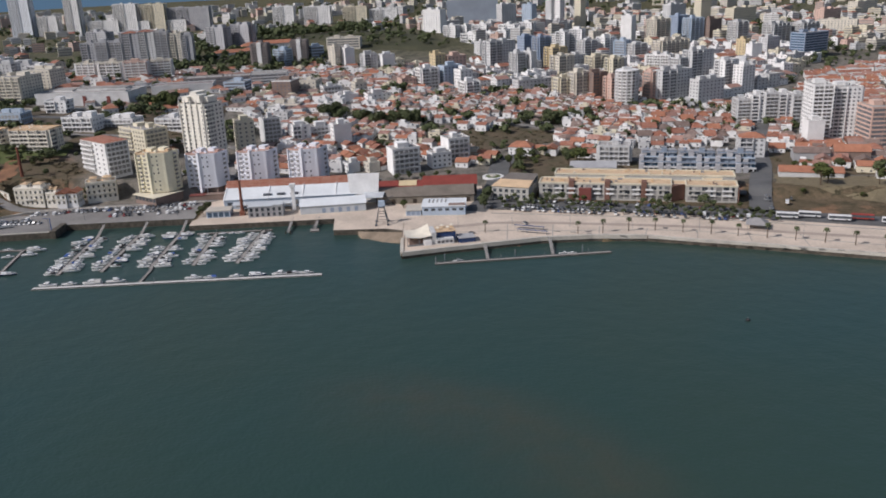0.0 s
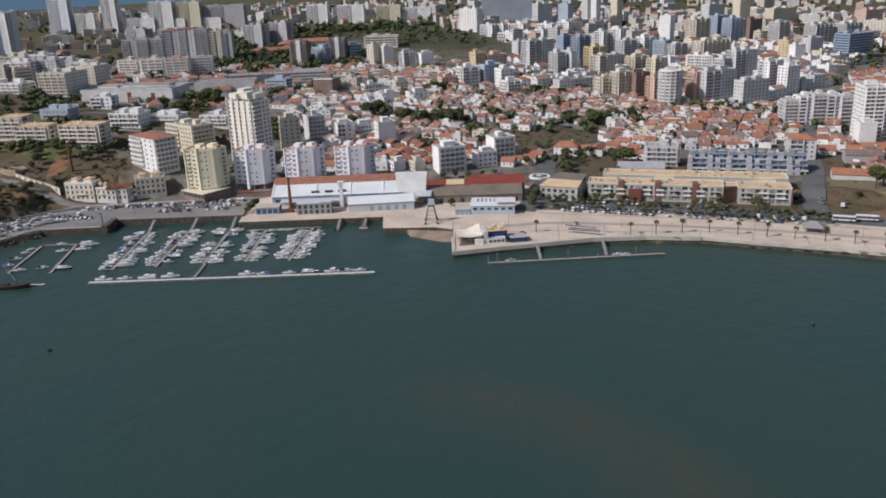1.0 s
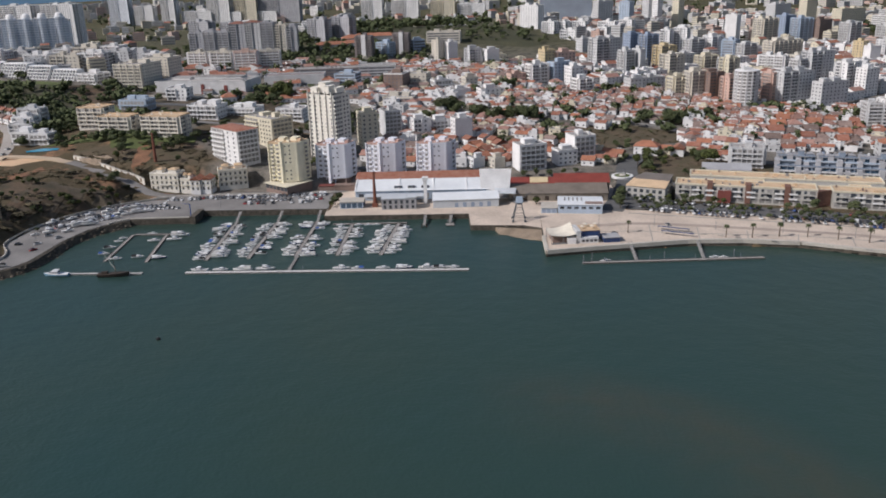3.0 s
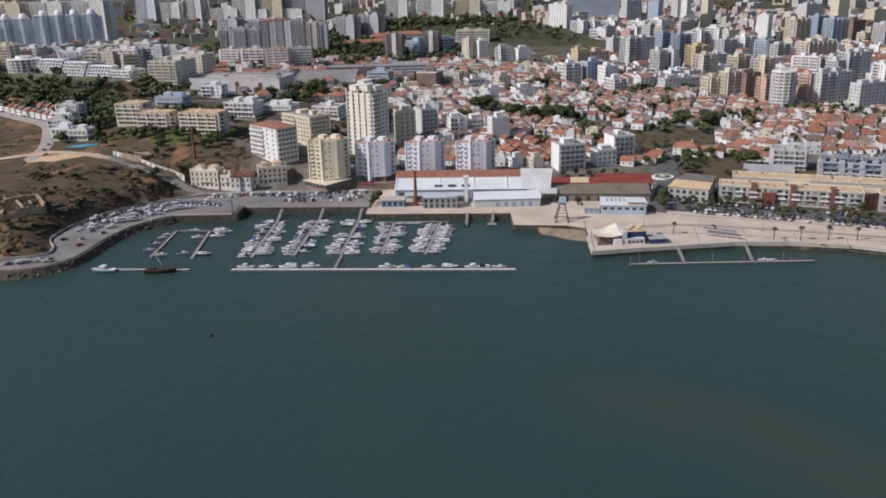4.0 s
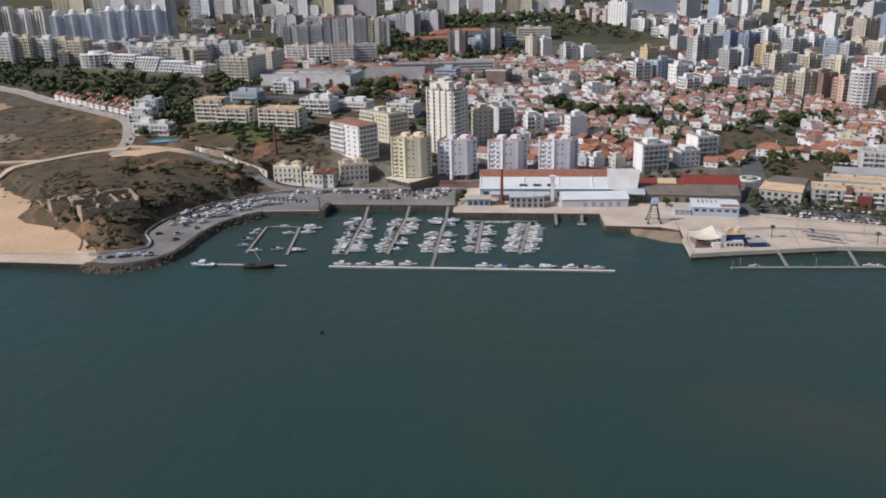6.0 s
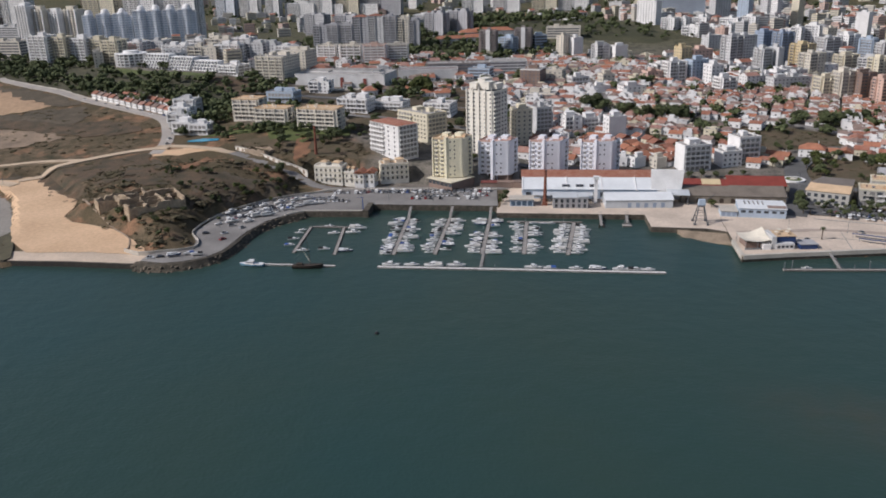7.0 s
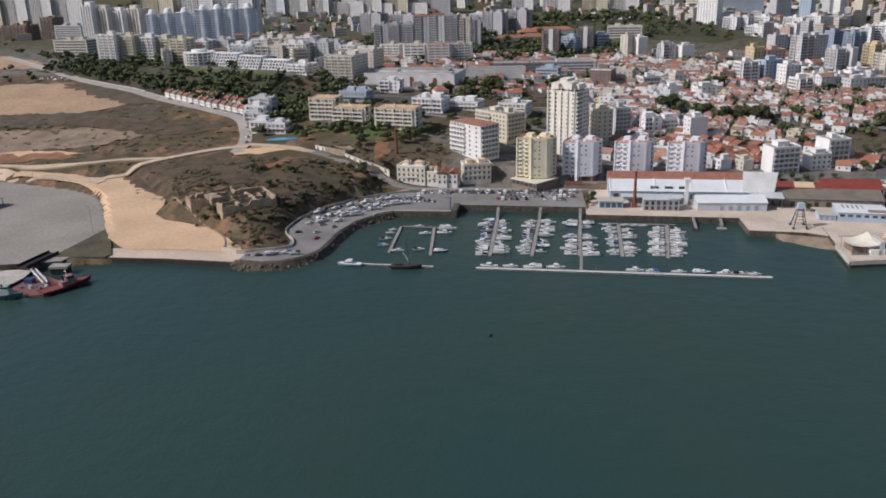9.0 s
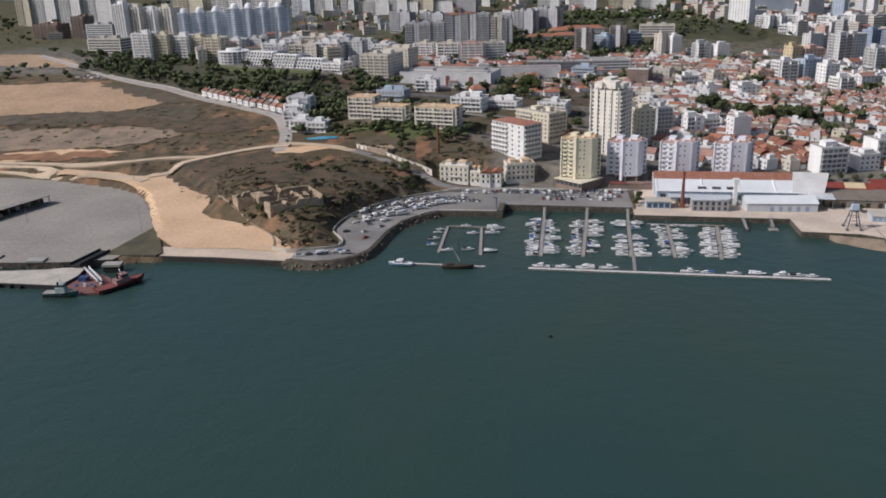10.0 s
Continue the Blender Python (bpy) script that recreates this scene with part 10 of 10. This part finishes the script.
# front, side and inner walls of its rooms, along the ruin's own two axes
for seg in ((0, 0, 33, 0, 19.6), (33, 0, 33, 26, 20), (33, 26, 4, 30, 20.4), (0, 0, -1, 9, 19.8), (-1, 9, 10, 9.5, 19.2), (10, 9.5, 33, 9, 19.6), (10, 0, 10, 19, 19.4), (21, 0, 21, 27, 19.6), (-2, 18, 33, 18, 19.8), (-2, 18, -2, 30, 19.6), (4, 30, -3, 38, 19.2),
            (-3, 38, -14, 36, 19), (-14, 36, -13, 26, 18.4), (-13, 26, -2, 24, 18.8), (27, 9, 27, 18, 19), (4, 18, 4, 30, 19.2), (-3, 38, 16, 42, 19.8), (16, 42, 16, 29, 20)):
    broken_wall(*seg)
bm = bmesh.new()
prism(bm, [(1, 1), (32.5, 1), (32.5, 25.5), (3, 29), (-1.5, 18), (-0.5, 9)], 6, 16.2)
part("rubble_floor", bm, EARTH, ruin, "weedy rubble filling the old rooms")
ruin2 = thing("ruined_outhouse", pose(-201, 186, ground(-201, 186), 0, 0, -25), "low roofless stone outhouse on the slope", "ruin")
for sx, sy, dx, dy, h in ((-10, -5, 10, -5, 4), (10, -5, 10, 5, 3.4), (10, 5, -10, 5, 4.2), (-10, 5, -10, -5, 3)):
    bm = bmesh.new()
    L = math.hypot(dx - sx, dy - sy)
    n = int(L / 1.5)
    edge = [(0, -2), (L, -2)] + [(L * (1 - i / n), h * rr.uniform(0.45, 1)) for i in range(n + 1)]
    for k, q in enumerate(((-0.4, edge), (0.4, edge))):
        bm.faces.new([bm.verts.new((a, q[0], b)) for a, b in q[1]])
    bm.verts.ensure_lookup_table()
    m = len(edge)
    for i in range(m):
        bm.faces.new((bm.verts[i], bm.verts[(i + 1) % m], bm.verts[m + (i + 1) % m], bm.verts[m + i]))
    part("wall", bm, STONE, ruin2, at=pose(sx, sy, 0, 0, 0, math.degrees(math.atan2(dy - sy, dx - sx))))

# cars
PAINT = {
    "white": mat("white_car_paint", (0.72, 0.72, 0.72), 0.3, 0.05), "silver": mat("silver_car_paint", (0.42, 0.43, 0.44), 0.3, 0.05, metal=0.5), "grey": mat("grey_car_paint", (0.12, 0.125, 0.13), 0.3, 0.05),
    "black": mat("black_car_paint", (0.02, 0.02, 0.022), 0.25, 0.05), "red": mat("red_car_paint", (0.30, 0.025, 0.02), 0.3, 0.05), "blue": mat("blue_car_paint", (0.03, 0.07, 0.22), 0.3, 0.05),
}


def car_body(bm, L=4.3, W=1.76, van=False):
    prof = [(-L / 2, 0.35), (-L / 2 + 0.05, 0.85), (-L / 2 + 0.25, 0.95), (L / 2 - 1.2, 0.95), (L / 2 - 0.15, 0.72), (L / 2, 0.4)]
    if van:
        prof = [(-L / 2, 0.35), (-L / 2, 1.95), (L / 2 - 1.4, 1.98), (L / 2 - 0.7, 1.1), (L / 2 - 0.05, 0.95), (L / 2, 0.4)]
    a = [bm.verts.new((x, -W / 2, z)) for x, z in prof]
    b = [bm.verts.new((x, W / 2, z)) for x, z in prof]
    n = len(prof)
    for i in range(n):
        j = (i + 1) % n
        bm.faces.new((a[i], a[j], b[j], b[i]))
    bm.faces.new(a)
    bm.faces.new(b[::-1])


def car_cabin(bm, L=4.3, W=1.7):
    v = box(bm, -L / 2 + 0.3, L / 2 - 1.15, -W / 2, W / 2, 0.95, 1.45)
    for q in v[4:]:
        q.co.y *= 0.82
        q.co.x = q.co.x * 0.72 - 0.1
    r = box(bm, -L / 2 + 0.75, L / 2 - 1.75, -W / 2 * 0.8, W / 2 * 0.8, 1.45, 1.5)


def wheel(bm):
    cyl(bm, (0, -0.1, 0), (0, 0.1, 0), 0.32, 0.32, 10)


CARS = {}
for nm, pm in PAINT.items():
    bm = bmesh.new()
    car_body(bm)
    box(bm, -1.35, 0.55, -0.66, 0.66, 1.452, 1.5)
    CARS[nm] = mesh_of(bm, "car", pm)
bm = bmesh.new()
car_body(bm, 5.2, 1.95, True)
CARS["van"] = mesh_of(bm, "car", PAINT["white"])
bm = bmesh.new()
car_cabin(bm)
CABIN = mesh_of(bm, "cabin_glass", GLASS)
bm = bmesh.new()
box(bm, 1.0, 2.0, -0.9, 0.9, 1.15, 1.7)
VANGLASS = mesh_of(bm, "cabin_glass", GLASS)
bm = bmesh.new()
wheel(bm)
WHEEL = mesh_of(bm, "wheel", DARK)
rc = random.Random(31)


def car(x, y, z, ang, group, wheels=False, kind=None):
    if group == "harbour cars" and rc.random() < 0.45:
        kind = kind or rc.choice(("white", "white", "silver", "van"))
    nm = kind or rc.choice(("white", "white", "white", "white", "silver", "silver", "grey", "grey", "black", "black", "silver", "red", "blue", "van"))
    ob = new("van" if nm == "van" else "car", CARS[nm])
    ob.matrix_basis = pose(x, y, z, 0, 0, ang)
    tagged(ob, "white delivery van parked on the asphalt" if nm == "van" else "%s hatchback car parked on the asphalt" % nm, "car", group)
    part("cabin_glass", VANGLASS if nm == "van" else CABIN, None, ob)
    if wheels:
        for sx in (-1.35, 1.35):
            for sy in (-0.82, 0.82):
                part("wheel", WHEEL, None, ob, at=pose(sx, sy, 0.32))


def row(a, b, pitch, ang, z, group, fill=0.85, wheels=False):
    a, b = Vector(a), Vector(b)
    n = int((b - a).length / pitch)
    d = math.degrees(math.atan2(b.y - a.y, b.x - a.x))
    for i in range(n):
        if rc.random() < fill:
            p = a.lerp(b, (i + 0.5) / n)
            car(p.x + rc.uniform(-0.3, 0.3), p.y + rc.uniform(-0.3, 0.3), z, d + ang + rc.uniform(-4, 4) + (180 if rc.random() < 0.4 else 0), group, wheels)


row((-132, 133), (-24, 141), 2.9, 88, 4.0, "harbour cars", 0.95, False)
row((-112, 137), (-24, 143.5), 2.7, 90, 4.0, "harbour cars", 0.95)
row((-78, 128), (-24, 131), 3.0, 90, 4.0, "harbour cars", 0.85)
row((-80, 121), (-24, 124), 3.0, 90, 4.0, "harbour cars", 0.5)
row((-140, 112), (-116, 113), 3.0, 80, 4.0, "harbour cars", 0.9)
row((-142, 117), (-124, 122), 3.0, 80, 4.0, "harbour cars", 0.8)
row((-183, 66), (-163, 98), 2.8, 65, 4.0, "harbour cars", 0.9)
row((-165, 92), (-140, 112), 2.8, 70, 4.0, "harbour cars", 0.9)
row((-189, 72), (-171, 106), 3.2, 70, 4.0, "harbour cars", 0.9)
row((-168, 108), (-146, 125), 3.2, 70, 4.0, "harbour cars", 0.9)
row((-180, 70), (-158, 100), 3.4, 60, 4.0, "harbour cars", 0.85)
row((-173, 72), (-154, 92), 3.4, 60, 4.0, "harbour cars", 0.7)
for x, y, a in ((-186, 40, 20), (-175, 41, 40), (-172, 30, 60), (-176, 56, 30), (-168, 52, 60), (-195, -2, 20), (-200, -4, 12), (-178, 5, 60)):
    car(x, y, 4.0 if x > -204 else 2.75, a, "harbour cars")
for x, y, a, k in ((-181, 3, 200, 1), (-176, 2, 190, 6), (-188, 0, 30, 3), (-178, 63, 40, 2), (-168, 64, 35, 0), (-160, 78, 30, 5), (-166, 88, 40, 0), (-150, 92, 10, 1), (-185, 58, 45, 4), (-172, 78, 40, 0), (-170, 100, 50, 0), (-161, 106, 45, 2), (-153, 113, 40, 0), (-146, 117, 30, 2), (-158, 97, 50, 0), (-151, 101, 45, 2), (-178, 90, 55, 0), (-186, 82, 60, 2), (-166, 76, 40, 5), (-146, 99, 30, 0), (-140, 104, 20, 5), (-134, 106, 10, 0)):
    ob = copy_thing(BOATS[k], pose(x, y, 4.75, 0, 0, a) @ Matrix.Scale(0.85, 4))
    tagged(ob, group="boats laid up ashore")
    cr = thing("boat_cradle", pose(x, y, 4.0, 0, 0, a), "dark steel cradle under a laid-up boat", "cradle", "boat cradles")
    for sx in (-1.8, 1.6):
        bm = bmesh.new()
        box(bm, sx - 0.15, sx + 0.15, -1.1, 1.1, 0, 0.75)
        part("beam", bm, STEEL, cr)
for k, (a, b) in enumerate((((180, 101), (322, 51)), ((182, 93), (322, 44)))):
    row(a, b, 3.1, 92, 4.05 if k == 0 else 4.05, "promenade cars", 0.8, False)
row((184, 115), (318, 68), 3.4, 80, 4.1, "promenade cars", 0.6, False)
for x, y in ((345, 84), (348, 92), (352, 100), (354, 76), (340, 66), (360, 84), (152, 44), (155, 40), (157, 47), (190, 62)):
    car(x, y, 4.2 if x > 200 else 3.42, rc.uniform(0, 180), "street cars")
for i in range(9):
    x, y = -428 + i * 15, 347 - i * 8.5 + (3 if i % 2 else 0)
    car(x, y, ground(x, y) + 0.35, -30, "cars on the climbing road", False)
for x, y in ((-291, 236), (-288, 222), (-284, 208), (-298, 250)):
    car(x, y, ground(x, y) + 0.4, 70, "cars on the climbing road", False)

for i in range(9):
    x, y = -612 + (i % 5) * 9 + rc.uniform(-2, 2), 440 + (i // 5) * 8 + (i % 5) * -3
    car(x, y, ground(x, y) + 0.1, rc.uniform(0, 180), "vehicles in the roadside lot", kind=("van", "white", "van", "silver")[i % 4])


def bus(x, y, z, ang, paint):
    root = thing("bus", pose(x, y, z, 0, 0, ang), "white and coloured coach parked at the stands", "bus", "buses")
    bm = bmesh.new()
    v = box(bm, -6, 6, -1.25, 1.25, 0.35, 3.2)
    bmesh.ops.bevel(bm, geom=bm.edges[:], offset=0.18, segments=2, affect="EDGES")
    part("body", bm, paint, root)
    bm = bmesh.new()
    box(bm, -5.8, 6.02, -1.28, 1.28, 1.25, 2.75)
    part("window_band", bm, GLASS, root)
    for sx in (-3.6, 3.6):
        for sy in (-1.1, 1.1):
            bm = bmesh.new()
            cyl(bm, (sx, sy - 0.17, 0.5), (sx, sy + 0.17, 0.5), 0.5, 0.5, 10)
            part("wheel", bm, DARK, root)


for i in range(11):
    bus(341 + i * 13.0, 46.5 - i * 5.0 + (4.5 if i % 2 else 0), 4.2, -21, PAINT["white"] if i % 4 != 3 else REDP)

# promenade furniture
for x, y, m in ((191, 51, NAVY), (191.5, 42.5, NAVY)):
    st = thing("market_stall", pose(x, y, 3.4, 0, 0, -24), "long stall with a dark blue and white awning", "stall", "promenade stalls")
    bm = bmesh.new()
    box(bm, -9, 9, -0.9, 0.3, 2.1, 2.3)
    part("awning", bm, m, st)
    bm = bmesh.new()
    box(bm, -9, 9, 0.35, 1.2, 1.9, 2.1)
    part("awning_edge", bm, CANVAS, st)
    for sx in (-8.5, -3, 3, 8.5):
        bm = bmesh.new()
        box(bm, sx - 0.08, sx + 0.08, -0.2, 0.0, 0, 2.1)
        part("post", bm, STEEL, st)
pav = thing("tent_pavilion", pose(318, 33, 3.4, 0, 0, -24), "grey peaked open pavilion on the promenade", "pavilion")
bm = bmesh.new()
gable_roof(bm, 11, 10, 3.0, 2.8, hip=True)
part("roof", bm, mat("grey_membrane", (0.28, 0.27, 0.27), 0.8, 0.15), pav)
for sx in (-4.8, 4.8):
    for sy in (-4.4, 4.4):
        bm = bmesh.new()
        cyl(bm, (sx, sy, 0), (sx, sy, 3.0), 0.12, 0.12, 6)
        part("post", bm, STEEL, pav)
for i in range(22):
    x, y = 206 + i * 8.6, 43.5 - i * 3.5
    be = thing("bench", pose(x, y, 3.42, 0, 0, -22), "low stone bench on the promenade", "bench", "promenade benches")
    part("seat", shared("bench_seat", lambda bm: box(bm, -1.6, 1.6, -0.35, 0.35, 0.35, 0.55), "seat", CONC), None, be)
    for sx in (-1.2, 1.2):
        part("leg", shared("bench_leg", lambda bm: box(bm, -0.15, 0.15, -0.3, 0.3, 0, 0.35), "leg", CONC), None, be, at=pose(sx, 0, 0))
PATHM = mat("pinkish_path", (0.40, 0.33, 0.28), 0.9, 0.2, 0.08, 1.0)
ribbon("path", [(122, 60), (150, 64), (180, 66), (230, 55), (290, 38), (340, 18), (420, -14)], 4.5, PATHM, "pinkish path across the promenade", lift=0.42, category="path")
ribbon("kerb", [(172, 88), (230, 72), (290, 55), (340, 36), (420, 2)], 0.9, CONC, "stone kerb between paving and car park", lift=0.6, category="kerb")
ribbon("path", [(130, 50), (165, 52), (210, 45), (260, 38), (300, 25), (350, 2), (420, -30)], 0.7, CONC, "drain line in the paving", lift=0.42, category="path")
for i in range(7):
    jx = 176 + i * 26
    ribbon("joint", [(180 + i * 26, 66 - i * 8), (jx, float(np.interp(jx, (167, 208, 255, 283, 310, 335, 363), (29, 31, 27, 15, 4, -8, -21))) + 4)], 0.5, CONC, "dark joint across the paving", lift=0.41, category="joint")


def lamp(x, y, z, h, label="tall grey street lamp", arm=1.4):
    root = thing("street_lamp", pose(x, y, z, 0, 0, rc.uniform(0, 360)), label, "lamp", "street lamps")
    part("pole", shared(("pole", h), lambda bm: cyl(bm, (0, 0, 0), (0, 0, h), 0.13, 0.07, 6), "pole", STEEL), None, root)
    part("head", shared(("head", h), lambda bm: (cyl(bm, (0, 0, h - 0.1), (arm, 0, h + 0.2), 0.06, 0.05, 5), box(bm, arm - 0.1, arm + 0.7, -0.18, 0.18, h + 0.12, h + 0.3)), "head", STEEL), None, root)


for x, y, z, h in ((-313, 30, 3.6, 17), (-375, 131, 4.5, 12), (-104, 95, 4.0, 10), (-150, 100, 4.0, 9), (-182, 52, 4.0, 9), (-60, 116, 4.0, 9), (-90, 116, 4.0, 9), (-30, 116, 4.0, 9), (150, 60, 3.4, 8), (182, 60, 3.4, 8), (215, 52, 3.4, 8), (250, 44, 3.4, 8), (285, 33, 3.4, 8), (335, 12, 3.4, 8), (180, 150, 7, 9), (-420, 130, 3.6, 14), (-470, 60, 3.6, 14), (-398, 40, 3.6, 14)):
    lamp(x, y, z, h)
for x, y, m in ((-103, 95.5, BLUEP),):
    cr = thing("boat_hoist", pose(x, y, 4.0), "blue boat hoist post at the quay edge", "crane")
    bm = bmesh.new()
    cyl(bm, (0, 0, 0), (0, 0, 8), 0.35, 0.28, 8)
    part("post", bm, m, cr)
    bm = bmesh.new()
    cyl(bm, (0, 0, 7.6), (-3.5, -1.5, 8.4), 0.2, 0.12, 6)
    part("jib", bm, m, cr)
# roundabout
rbm = thing("roundabout", pose(181, 167, ground(181, 167) + 0.75), "white-kerbed roundabout with a planted middle", "roundabout", kind="structure")
bm = bmesh.new()
cyl(bm, (0, 0, -1), (0, 0, 0.35), 7.5, 7.5, 28)
part("kerb", bm, WHITE, rbm)
bm = bmesh.new()
cyl(bm, (0, 0, 0.2), (0, 0, 0.5), 5.6, 5.4, 28)
part("lawn", bm, GRASS, rbm)
bm = bmesh.new()
cyl(bm, (0, 0, 0.5), (0, 0, 1.0), 2.5, 2.3, 16)
part("plinth", bm, CONCL, rbm)
# shelter in the lorry yard
sh = thing("yard_shelter", pose(-424, 50, 3.6, 0, 0, 74), "long open shelter with a pale roof over dark bays", "shelter")
bm = bmesh.new()
box(bm, -36, 36, -3.4, 5, 5.4, 5.8)
part("roof", bm, YARD, sh)
bm = bmesh.new()
box(bm, -36, 36, 4.6, 5, 0, 5.4)
part("back_wall", bm, CONCD, sh)
for i in range(10):
    bm = bmesh.new()
    box(bm, -35.5 + i * 7.8, -35.1 + i * 7.8, -3.2, -2.8, 0, 5.4)
    part("post", bm, STEEL, sh)
for i in range(6):
    tr = thing("trailer", pose(-428 + (i % 3) * 1.5, 28 + i * 9, 3.6, 0, 0, 164), "dark lorry trailer under the shelter", "trailer", "lorry trailers")
    bm = bmesh.new()
    box(bm, -5, 5, -1.2, 1.2, 1.1, 3.4)
    part("box", bm, (DARK, GREYW, BROWN)[i % 3], tr)
    for sx in (-3.6, 3.4):
        bm = bmesh.new()
        cyl(bm, (sx, -1.1, 0.5), (sx, 1.1, 0.5), 0.5, 0.5, 10)
        part("axle", bm, DARK, tr)
# row houses along the climbing road, pools, slipway
for i in range(13):
    x, y = -418 + i * 8.2, 354 - i * 4.9 + (2 if i > 8 else 0)
    house(x, y, -33, 7.6, 9, 4.2, roof=(TILE, TILED, TILEP)[i % 3], label="low white terraced house along the road", group="roadside terrace")
for i in range(9):
    x, y = -385 + i * 9, 349 - i * 4.5
    house(x, y, -33, 9, 8, 3.6, roof=TILE, label="low white terraced house along the road", group="roadside terrace")
for vx, vy, vw, vd, vh, vm in ((-297, 284, 20, 11, 17, OFFW), (-297, 272, 18, 11, 13.5, WHITE), (-293, 259, 19, 11, 11, OFFW), (-282, 240, 17, 13, 9.5, WHITE), (-266, 236, 17, 12, 8.5, WHITE)):
    apartment(vx, vy, -8, vw, vd, ground(vx, vy) + vh, wall=vm, roof=OFFW, sides="flr", style="balc", label="stepped white villas with flat roofs above the pool", name="villa", group="stepped villas", category="villa")
POOL = mat("pool_water", (0.05, 0.28, 0.42), 0.08, 0.1)
for pts in ([(-270, 215), (-258, 219), (-244, 216), (-243, 212), (-256, 210.5), (-268, 211)], [(-352, 378), (-330, 372), (-332, 366), (-354, 371)]):
    drape("pool", pts, POOL, "small blue swimming pool", lift=0.6, category="pool")
bm = bmesh.new()
v = [bm.verts.new(p) for p in ((90, 66.6, 2.4), (116.8, 60.4, 2.4), (116.8, 46, 0.7), (104, 51, -0.5), (93, 58, -0.4))]
w = [bm.verts.new((q.co.x, q.co.y, -4)) for q in v]
bm.faces.new(v)
for i in range(5):
    bm.faces.new((v[i], w[i], w[(i + 1) % 5], v[(i + 1) % 5]))
tagged(part("slipway", bm, mat("silty_stone", (0.30, 0.235, 0.17), 0.95, 0.35, 0.15, 1.5), None), "silt-stained stone slipway sinking into the water", "slipway", kind="structure")
